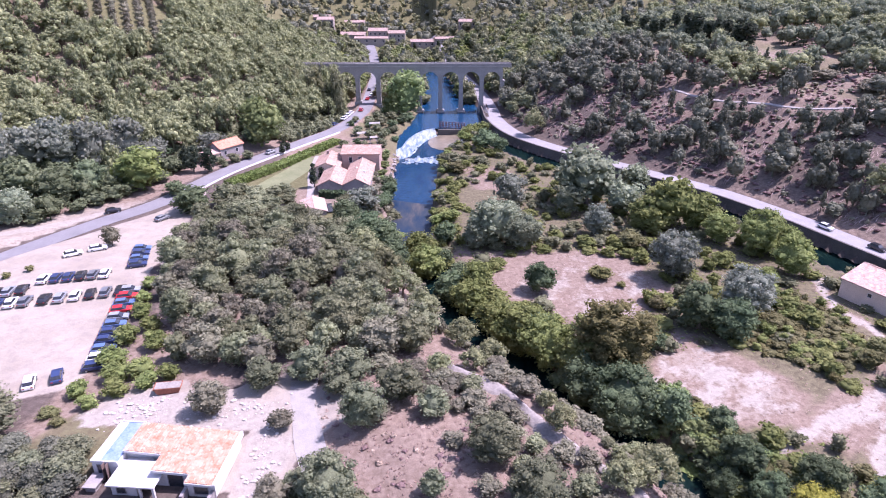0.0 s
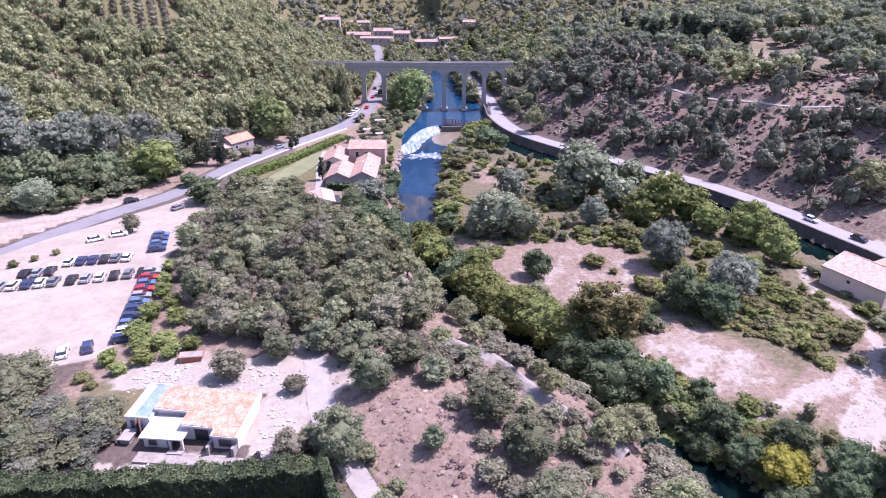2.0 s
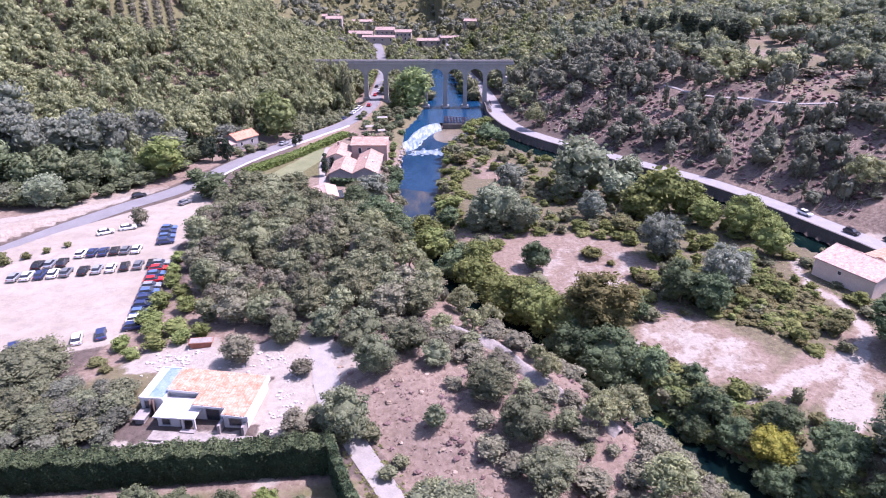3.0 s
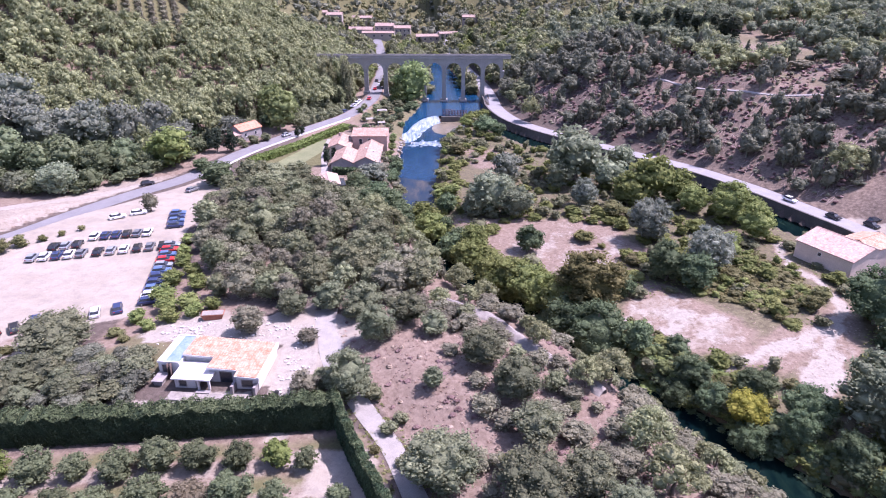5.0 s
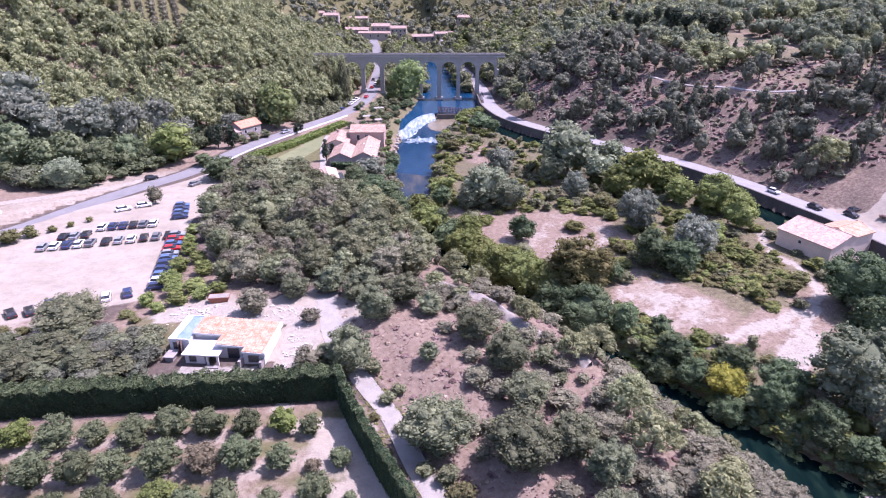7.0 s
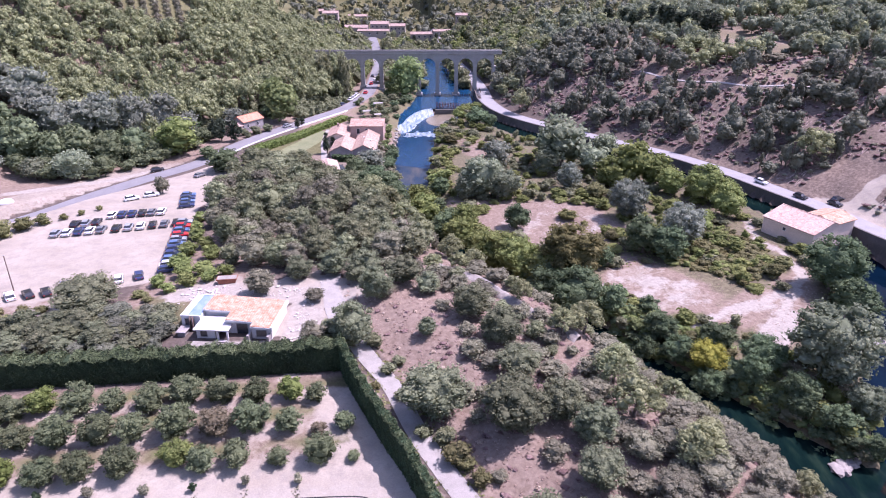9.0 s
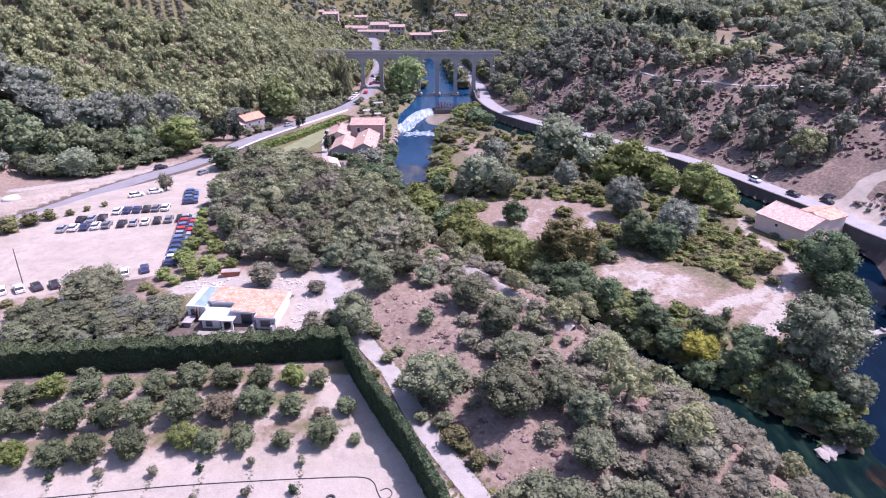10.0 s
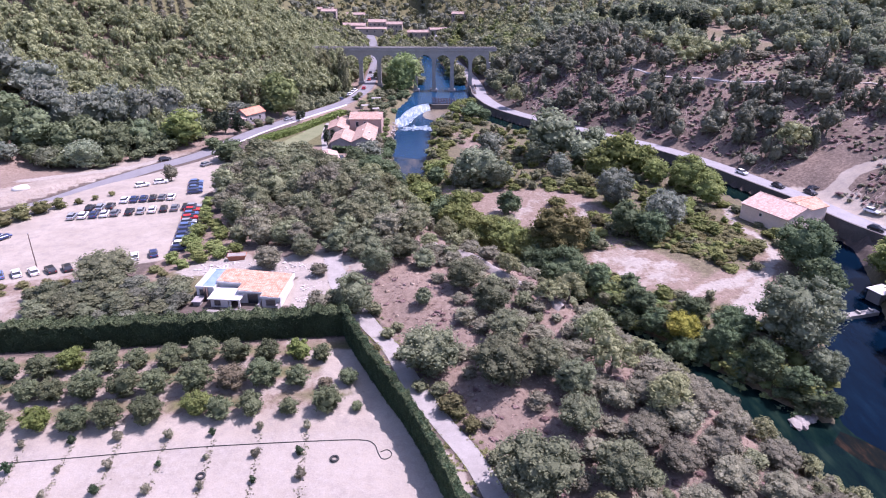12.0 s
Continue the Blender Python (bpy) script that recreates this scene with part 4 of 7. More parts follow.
plant_list([(47, 121, 2.6), (50, 153, 4.4), (7, 216, 4.0), (69, 113, 2.6), (62, 71, 2.2), (85, 104, 2.6), (80, 99, 3.0)], "bush", BRAMBLE, "shrub", "ochre-green shrub on dry island ground", 1.1, "shrub", "island shrubs")
plant_list([(38, 136, 3.4), (42, 131, 1.4), (62, 164, 3.0), (71, 95, 1.6), (35, 118, 1.6)], "bush", RUSSET, "shrub", "brownish half-dry shrub on bare island earth", 0.9, "shrub", "dry shrubs")
plant_list([(19, 246, 5.6), (24, 241, 4.0)], "oak", DARKGREEN, "alder_tree", "dark green tree beside the weir", 1.4, "tree")
plant_list([(14, 268, 3.8), (19, 273, 4.6), (11, 258, 3.0)], "oak", BRIGHT, "ash_tree", "bright green tree beside the weir", 1.4, "tree", "weir trees")
plant_list([(6.5, 255, 2.8), (9, 250, 2.4)], "bush", SILVER, "shrub", "silvery shrub beside the weir", 1.1, "shrub")
plant_list([(39.5, 257, 5.0)], "pine", PINE, "pine_tree", "tall pine beside the canal road", 2.3, "tree")
plant_list([(121, 163, 6.4)], "pine", PINE, "pine_tree", "umbrella pine at the road junction", 1.9, "tree")

plant_list([(109.5, 90, 5.2), (103, 74, 5.0), (97, 60, 5.0), (96, 50, 5.5), (116, 97, 5.0), (109, 78, 5.5), (92, 40, 5.5), (106, 64, 6.0), (88, 28, 5.0)], "oak", BRIGHT, "ash_tree", "yellow-green tree across the side branch", 1.4, "tree", "branch bank trees")
plant_list([(68, 124, 3.6), (76, 133, 3.6), (4, 172, 3.2), (3, 189, 2.6), (5, 217, 2.6), (78, 66, 3.0), (70, 142, 3.4), (64, 150, 3.4), (74, 128, 3.4)], "bush", BRIGHT, "shrub", "dense yellow-green thicket on the island", 1.1, "shrub", "island thickets")

plant_list([(39, 76, 2.8), (44, 71, 2.8), (49, 66, 2.4), (35, 84, 2.6), (47, 77, 2.2), (51, 74, 2.2), (42, 80, 2.4), (56, 62, 2.4), (58, 57, 2.6)], "bush", BRIGHT, "shrub", "yellow-green brambles on the island bank", 0.8, "shrub", "bank brambles")
plant_list([(38, 84, 3.4), (42, 72, 3.2), (47, 68, 3.2), (24, 98, 4.2), (5, 137, 4.0), (1, 148, 3.6), (2, 158, 3.4), (50, 60, 3.4), (45, 81, 2.6)], "oak", DARKGREEN, "alder_tree", "dark alder leaning over the narrow river", 1.8, "tree", "river alders")

# ---- left bank up the valley ----
plant_list([(-14, 300, 10.2), (-20, 296, 5.6), (-65.5, 238, 9.2)], "oak", PLANE, "plane_tree", "large leafy green plane tree", 2.0, "tree", "plane trees")
plant_list([(-69, 171, 6.0), (-79, 185, 3.6), (-97, 222, 4.0), (-71, 246, 5)], "oak", DARKGREEN, "oak_tree", "round green tree beside the valley road", 1.2, "tree")
plant_list([(-125, 192, 8.0), (-118, 197, 8.0), (-111, 202, 8.0), (-103, 209, 8.2), (-96, 213, 5), (-131, 187, 7.5), (-145, 200, 9.0), (-162, 205, 10.0), (-138, 193, 8)], "poplar", SILVER, "poplar_tree", "broad grey-green poplar at the forest edge", 2.15, "tree", "forest edge poplars")
plant_list([(-120, 178, 7.0), (-109, 176, 6.0), (-103, 183, 6.0), (-126, 173, 6.0), (-134, 172, 7.5), (-146, 178, 8.0), (-160, 180, 10.0), (-175, 190, 10.0), (-113, 186, 5)], "oak", FIELDGREEN, "oak_tree", "broad dark green tree at the field edge", 1.9, "tree", "field edge trees")
plant_list([(-91, 190, 8.4)], "oak", BRIGHT, "ash_tree", "broad yellow-green tree beside the valley road", 1.6, "tree")
plant_list([(-81, 207, 3.8), (-75.5, 207, 3.4), (-85, 212, 3.0)], "fir", CYPRESS, "fir_tree", "dark conifer beside the orange-roofed house", 2.6, "tree")
plant_list([(-21, 171, 5.0)], "poplar", SILVER, "willow_tree", "pale weeping willow beside the mill garden", 1.5, "tree")
plant_list([(-13, 138, 5.0), (-17, 147, 4.6), (-24, 157, 4.4), (-14, 152, 4.2), (-10, 128, 4.4), (-17, 178, 3.0), (-15.5, 196, 3.2), (-16, 203, 3.0), (-16, 188, 2.6), (-20, 139, 4.0)], "oak", DARKGREEN, "alder_tree", "green tree on the bank below the mill", 1.75, "tree", "left bank trees")
plant_list([(-11, 120, 4.0), (-7, 112, 3.6), (-3, 104, 3.4), (4, 97, 3.2), (9, 91, 3.0), (-15, 127, 4.0), (-17, 134, 3.6)], "pine", PINE, "pine_tree", "yellow-green pine on the river bluff", 1.9, "tree", "pines on the bluff")
plant_list([(-80, 217.5, 2.6), (-75, 216, 2.2), (-70.5, 218, 2.8), (-84.5, 219, 3.2), (-67, 222, 2.6), (-88, 224, 3.4), (-72.5, 213, 1.8)], "bush", OAK, "shrub", "green bushes in front of the cottage", 1.25, "shrub", "cottage bushes")
for x, y, h in ((-52, 300, 14), (-57, 303, 15), (-62, 300, 15), (-67, 304, 14), (-54, 291, 13), (-72, 300, 13), (-60, 291, 14), (-48, 287, 11), (-78, 303, 13), (-66, 293, 13), (-84, 304, 13)):
    plant("pine", x, y, 3.6, h, PINE, "pine_tree", "tall pine in front of the aqueduct", "tree", "pines by the aqueduct")
for k in range(20):
    x, y = -44.5 - 1.75 * k, 292 + (k * 7 % 5) * 3.4
    plant("oak" if k % 4 == 0 else "pine", x, y, 4.0 + (k % 3) * 0.4, max(9.5, 24.5 - float(height(x, y))), OAK if k % 4 == 0 else PINE, "oak_tree" if k % 4 == 0 else "pine_tree", "tall tree hiding the aqueduct's end", "tree", "trees by the aqueduct")
plant_list([(33, 303, 4.5), (38, 296, 4.5), (36, 309, 4.0), (43, 303, 5.0), (34, 290, 3.6), (40, 286, 4.2)], "oak", OAK, "oak_tree", "dark oak beside the aqueduct's far abutment", 1.6, "tree")
for x, y, h in ((-46, 304, 12), (-43.5, 296, 10), (-49, 296, 12.5), (-43, 304, 9)):
    plant("pine", x, y, 3.0, h, PINE, "pine_tree", "tall pine in front of the aqueduct", "tree", "pines by the aqueduct")
rng = np.random.default_rng(92)
verge = scatter(rng, 170, lambda a, b: (along(a, b, ROAD_L)[0] > 6) & (along(a, b, ROAD_L)[0] < 30) & (b > 208) & (np.hypot(a + 77, b - 224) > 12), (-110, -38, 205, 300), 2.3, TAKEN)
wood("verge_bushes", verge, "bush", OAK, (1.6, 3.4), (2.0, 5.0), 260, 12, 0.62, "green bushes on the bank above the road", 23, "shrubs")
rng = np.random.default_rng(91)


def on_belt(x, y):
    rl, _ = along(x, y, ROAD_L)
    return (rl > 16) & (rl < 46) & (x < -80) & (y > 160)


for i, (x, y) in enumerate(scatter(rng, 45, on_belt, (-200, -80, 130, 230), 6.5, TAKEN)):
    r = rng.uniform(3.8, 6.0)
    m, nm, lab = ((POPLAR, "poplar_tree", "broad grey-green poplar at the forest edge"), (FIELDGREEN, "oak_tree", "broad dark green tree at the field edge"), (SILVER, "white_poplar", "silvery poplar at the forest edge"))[(0, 1, 0, 2)[i % 4]]
    plant("poplar", x, y, r, r * rng.uniform(1.4, 1.8), m, nm, lab, "tree", "forest edge trees")
more_belt = scatter(rng, 150, lambda a, b: (along(a, b, ROAD_L)[0] > 13) & (along(a, b, ROAD_L)[0] < 52) & (a < -78) & (b > 158) & (np.hypot(a + 76, b - 225) > 11), (-200, -78, 150, 245), 3.4, [(a, b, 5.0) for a, b, g in TAKEN])
wood("belt_growth", more_belt, "round", FIELDGREEN, (2.2, 4.2), (3.5, 8), 260, 14, 0.62, "grey-green young trees at the forest foot", 28, "trees")
plant_list([(-17, 257, 2.0), (-19, 274, 3.0), (-15.5, 283, 3.2), (-13, 291, 3.6), (-24, 303, 3.0), (-33, 267, 2.4), (-29, 275, 2.0), (-36, 270, 2.0), (-23, 286, 2.6), (-27, 292, 2.6), (-26, 262, 1.6), (-31, 248, 2.0), (-21, 263, 2.4), (-30, 284, 2.2), (-22, 250, 1.8)], "bush", DARKGREEN, "shrub", "round green bush near the weir", 1.1, "shrub", "weir bushes")
plant_list([(-27, 256, 2.6), (-22, 257, 2.4), (-33, 261, 2.2), (-25, 267, 2.4), (-24, 278, 3.0), (-29, 279, 2.6), (-20, 285, 3.0), (-26, 286, 3.0), (-18, 268, 2.2), (-35, 276, 1.8), (-21, 244, 2.2), (-28, 244, 1.8), (-36, 244, 2.0)], "oak", OAK, "oak_tree", "small green tree on the riverside terrace", 1.5, "tree", "terrace trees")
plant_list([(-19.0, 228, 2.4), (-18.6, 220, 2.4), (-18.8, 212, 2.2), (-19, 205, 2.0), (-19, 236, 1.8)], "bush", PLANE, "shrub", "bright green shrub below the mill wall", 1.0, "shrub", "mill shrubs")
plant_list([(-6, 150, 3.8), (-12, 166, 3.2), (1, 163, 3.0), (-5, 143, 3.6), (0, 172, 2.6), (-1, 182, 2.2), (0, 196, 2.2), (1, 206, 2.2), (2, 217, 2.4), (2, 226, 2.4), (4, 233, 2.6)], "bush", BRIGHT, "shrub", "yellow-green bush overhanging the river", 1.15, "shrub", "riverside bushes")
for cx, cy, hh in ((-39.5, 197, 8), (-56, 228, 4), (-55, 231, 4), (-38.5, 206, 4)):
    plant("column", cx, cy, 1.1, hh, CYPRESS, "cypress_tree", "slim dark cypress in the mill garden", "tree")

plant_list([(-55, 184, 3.4), (-60, 186, 3.0), (-50, 187, 3.0), (-45, 187, 2.4), (-48, 193, 2.2), (-40, 166, 3.4), (-47, 172, 3.6), (-53, 178, 3.6), (-26, 176, 3.4), (-44, 180, 2.6), (-34, 147, 3.0), (-51, 165, 4.2), (-61, 176, 5.0), (-29, 145, 3.0), (-22, 152, 3.6), (-14, 182, 3.0), (-12, 158, 3.0), (-46, 160, 3.4), (-42, 151, 3.4), (-56, 170, 4.0)], "oak", OAK, "oak_tree", "grey-green oak above the mill garden", 1.3, "tree", "oaks above the mill")
# oak wood on the knoll
knoll = inside_poly([(-50, 96), (-40, 89), (-28, 87), (-22, 92), (-12, 88), (0, 90), (-6, 108), (-18, 128), (-24, 146), (-34, 166), (-60, 172), (-64, 150), (-58, 128), (-54, 110)])
rng = np.random.default_rng(11)
for i, (x, y) in enumerate(scatter(rng, 215, lambda a, b: knoll(a, b) & (np.hypot(a + 22, b - 112) > 4.5) & (np.hypot(a + 35, (b - 164) * 0.6) > 6), (-66, 2, 86, 174), 3.9, TAKEN)):
    r = rng.uniform(2.2, 4.6)
    plant("oak", x, y, r, r * rng.uniform(1.55, 2.15), OAK if i % 4 else OLIVE, "oak_tree", "grey-green holm oak in a dense wood", "tree", "oak wood")

# pine forest on the left hillside, and the hills round the valley
def on_left_hill(x, y):
    rl, _ = along(x, y, ROAD_L)
    river, _ = along(x, y, RIVER)
    olive = inside_poly([(-152, 290), (-143, 273), (-121, 278), (-115, 290), (-122, 322), (-146, 322)])(x, y)
    house = np.hypot(x + 77, y - 226) < 13
    return (river < 0) & (rl > 13 + 16 * sstep(300, 210, y)) & (y > 196 - 0.05 * x * 0) & ~olive & ~house & (x < -40) & (np.abs(y - 314) > 4.5) | ((river < 0) & (rl > 10) & (y > 420))


rng = np.random.default_rng(21)
near = scatter(rng, 850, lambda a, b: on_left_hill(a, b) & (b < 400) & (a > -40 - b * 0.75), (-290, -38, 200, 400), 5.3)
wood("pine_forest", near, "pine", PINE, (3.4, 6.4), (9.0, 15.5), 420, 24, 0.44, "sunlit yellow-green pine forest on the hillside", 5, "forest", 8, 1.25)
mixed = scatter(rng, 300, lambda a, b: on_left_hill(a, b) & (b < 400), (-250, -38, 200, 400), 3.0, [(a, b, 3.0) for a, b in near])
wood("undergrowth", mixed, "bush", OAK, (2.0, 3.6), (3, 6.5), 90, 7, 0.6, "dark green undergrowth between the pines", 6, "shrubs")


def on_right_hill(x, y):
    rr, _ = along(x, y, ROAD_R)
    pr, _ = along(x, y, PATH_R)
    field = inside_poly([(137, 302), (155, 308), (163, 268), (156, 246), (131, 259)])(x, y)
    return (rr > 7) & (np.abs(pr) > 2.6) & ~field & ~((np.hypot(x - 125, y - 146) < 12)) & (np.abs(y - 314) > 3)


rng = np.random.default_rng(31)
dense = inside_poly([(30, 298), (53, 280), (64, 266), (82, 257), (93, 266), (101, 290), (110, 326), (98, 400), (24, 420), (27, 305)])


def thick(x, y):
    rr, _ = along(x, y, ROAD_R)
    low = np.minimum.reduce([np.hypot((x - a) / r, (y - b) / r) for a, b, r in ((94, 228, 9.5), (105, 243, 9), (105, 190, 7), (81, 215, 4.5), (90, 204, 5), (120, 183, 6.5), (120, 211, 5), (69, 230, 5), (73, 241, 4.5), (97, 253, 6), (123, 222, 6.5), (133, 196, 5), (97, 194, 4.5), (124, 199, 5), (57, 270, 5), (140, 203, 4), (111, 181, 4), (63, 243, 3.5), (145, 180, 7), (150, 190, 7), (160, 165, 8), (132, 165, 5))])
    return dense(x, y) | (low < 1) | (rr > 78) | (y > 288)


right = scatter(rng, 600, lambda a, b: on_right_hill(a, b) & thick(a, b) & (b < 400) & (a < 60 + 0.72 * b), (22, 330, 115, 400), 4.0)
high = [p for p in right if along(p[0], p[1], ROAD_R)[0] > 74 or p[1] > 330]
lower = [p for p in right if p not in high]
wood("hillside_oaks", lower, "round", DARKOAK, (2.8, 5.4), (6.5, 12), 260, 20, 0.42, "dark green oaks in dense groups on the hillside", 7, "trees", 6, 1.35)
wood("hillside_oaks", high, "round", POPLAR, (2.8, 5.2), (6, 11), 170, 14, 0.52, "grey-green oaks high on the hillside", 17, "trees")
open_slope = []
for cx, cy in scatter(rng, 52, lambda a, b: on_right_hill(a, b) & (b < 285), (40, 225, 115, 285), 7.5):
    for k in range(int(rng.integers(3, 11))):
        p = (cx + rng.normal(0, 4.2), cy + rng.normal(0, 3.2))
        if on_right_hill(*p):
            open_slope.append(p)
wood("slope_trees", open_slope[1::2], "cone", DARKOAK, (1.5, 2.9), (5.5, 11), 150, 12, 0.5, "tall dark young trees on the open slope", 54, "trees", 6, 1.3)
wood("slope_bushes", open_slope[0::2], "round", DARKOAK, (1.2, 3.8), (2.2, 8.5), 130, 11, 0.55, "single dark bushes on the open slope", 24, "shrubs")
more = scatter(rng, 3200, lambda a, b: on_right_hill(a, b) & (b < 300) & (a < 215), (30, 215, 112, 300), 1.2, [(a, b, 3.0) for a, b in right])
wood("hillside_scrub", more[0::3], "bush", OLIVE, (0.7, 1.7), (0.7, 2.0), 28, 3, 0.8, "grey-green scrub on the dry hillside", 8, "shrubs")
wood("dry_scrub", more[1::3] + more[2::3], "bush", BRUSH, (0.6, 1.7), (0.5, 1.5), 40, 3, 0.5, "dry purplish brushwood on the hillside", 9, "shrubs")


def cut_branches():
    """Felled branches and dry stalks strewn over the slope, as one mesh."""
    rng = np.random.default_rng(33)
    x, y = rng.uniform(40, 210, 9000), rng.uniform(115, 290, 9000)
    ok = on_right_hill(x, y) & (wav(x, y, 19, 3.0) > -0.25)
    x, y = x[ok], y[ok]
    n = len(x)
    a, L, w = rng.normal(0.5, 0.5, n), rng.uniform(0.4, 1.8, n), rng.uniform(0.05, 0.12, n)
    dx, dy = np.cos(a) * L, np.sin(a) * L
    z0, z1 = height(x - dx, y - dy), height(x + dx, y + dy)
    up = rng.uniform(0.1, 0.7, n)
    V = np.stack([np.stack([x - dx, y - dy, z0 + 0.1], 1), np.stack([x - np.sin(a) * w, y + np.cos(a) * w, (z0 + z1) / 2 + up], 1), np.stack([x + dx, y + dy, z1 + 0.25 + up * 0.5], 1), np.stack([x + np.sin(a) * w, y - np.cos(a) * w, (z0 + z1) / 2 + up - 0.12], 1)], 1).reshape(-1, 3)
    i = np.arange(n)[:, None] * 4
    T = np.concatenate([i + [0, 1, 2], i + [0, 2, 3], i + [0, 3, 1], i + [1, 3, 2]])
    tagged(new("cut_branches", tri_mesh("cut_branches", V, T, DEADWOOD)), "pale dead branches strewn over the hillside", "branches", kind="stuff")


DEADWOOD = surface("dead_wood", (0.22, 0.155, 0.135), (0.40, 0.31, 0.28), 0.8, 5.0, 0.9, 0.01)
cut_branches()
pines = scatter(rng, 170, lambda a, b: on_right_hill(a, b) & (b > 240) & ((a > 108) | (b > 330)) & (a < 60 + 0.72 * b), (40, 330, 240, 420), 5.0, [(a, b, 4.0) for a, b in right])
wood("hillside_pines", pines, "pine", PINE, (3.6, 6.2), (8, 13), 200, 14, 0.5, "yellow-green pines high on the hillside", 10, "trees")


def far_hill(x, y):
    river, _ = along(x, y, RIVER)
    rl, _ = along(x, y, ROAD_L)
    village = (np.abs(x + 35) < 62) & (y > 470) & (y < 513)
    return ((np.abs(river) > 9.5) | (y > 440)) & ((np.abs(rl) > 6) | (y > 540)) & ~village


valley = scatter(np.random.default_rng(43), 520, lambda a, b: far_hill(a, b) & (np.abs(along(a, b, ROAD_R)[0]) > 5) & (a > -75) & (a < 60) & (np.abs(b - 314) > 5) & ((b > 330) | (a > -30) & (a < -12) & (b > 322)), (-80, 60, 322, 470), 4.6)
wood("valley_trees", valley[0::2], "round", OAK, (3.0, 5.5), (6.5, 12), 130, 12, 0.6, "green riverside trees upstream of the aqueduct", 22, "trees")
wood("valley_trees", valley[1::4], "round", PLANE, (3.0, 5.0), (6.5, 11), 130, 12, 0.6, "fresh green riverside trees upstream of the aqueduct", 26, "trees")
wood("valley_trees", valley[3::4], "round", BRIGHT, (2.6, 4.6), (5, 9), 130, 12, 0.6, "yellow-green riverside trees upstream of the aqueduct", 27, "trees")
far = scatter(np.random.default_rng(41), 1300, lambda a, b: far_hill(a, b) & (np.abs(a) < 40 + 0.62 * b), (-330, 330, 402, 640), 5.4)
wood("far_forest", far[:850], "round", DARKOAK, (3.0, 5.0), (6, 11), 34, 6, 1.0, "dark green woods at the head of the valley", 12, "forest")
wood("far_forest", far[850:], "pine", PINE, (3.2, 5.0), (9, 13), 34, 6, 1.0, "yellow-green pines at the head of the valley", 13, "forest")
rng = np.random.default_rng(51)
for cx, cy in ((108, 352), (112, 347), (114, 339), (117, 331), (120, 323), (122, 318), (125, 309), (127.5, 305), (130, 301), (133, 296), (136, 293), (107, 385), (83, 401), (89, 403)):
    plant("column", cx, cy, rng.uniform(2.2, 3.2), rng.uniform(11, 16), CYPRESS, "cypress_tree", "tall dark cypress on the hillside", "tree", "hillside cypresses")
olive_rows = [(-141 + 5.0 * i - 1.3 * k, 275.5 + 1.2 * i + 3.0 * k) for i in range(6) for k in range(17)]
for x, y in olive_rows:
    plant("tiny", x, y, 1.9, 3.2, OLIVE, "olive_tree", "small grey olive tree in hillside rows", "tree", "olive rows")

plant_list([(142, 238, 5.4), (147, 220, 5.0), (130, 248, 4.0), (136, 243, 3.6)], "bush", OLIVE, "shrub", "large grey thicket above the hillside path", 0.7, "shrub", "hillside thickets")
plant_list([(117, 271, 3.2), (112, 272, 2.6), (108, 276, 2.4), (121, 268, 2.6)], "bush", REDBUSH, "sumac_shrub", "dark red sumac shrub on the hillside", 0.8, "shrub", "red shrubs")
rng = np.random.default_rng(61)
for i, (x, y) in enumerate(scatter(rng, 30, lambda a, b: np.minimum.reduce([np.hypot((a - p) / 1.6, b - q) for p, q in ((-62, 500), (-43, 506), (-29, 503), (-47, 492), (-10, 505), (6, 498))]) > 6.5, (-95, 30, 480, 520), 5.0)):
    plant("column" if i % 5 == 0 else "oak", x, y, 1.3 if i % 5 == 0 else rng.uniform(2.2, 3.6), rng.uniform(4.5, 7.5), CYPRESS if i % 5 == 0 else OAK, "cypress_tree" if i % 5 == 0 else "oak_tree", "dark cypress among village houses" if i % 5 == 0 else "green garden tree among village houses", "tree", "village trees")


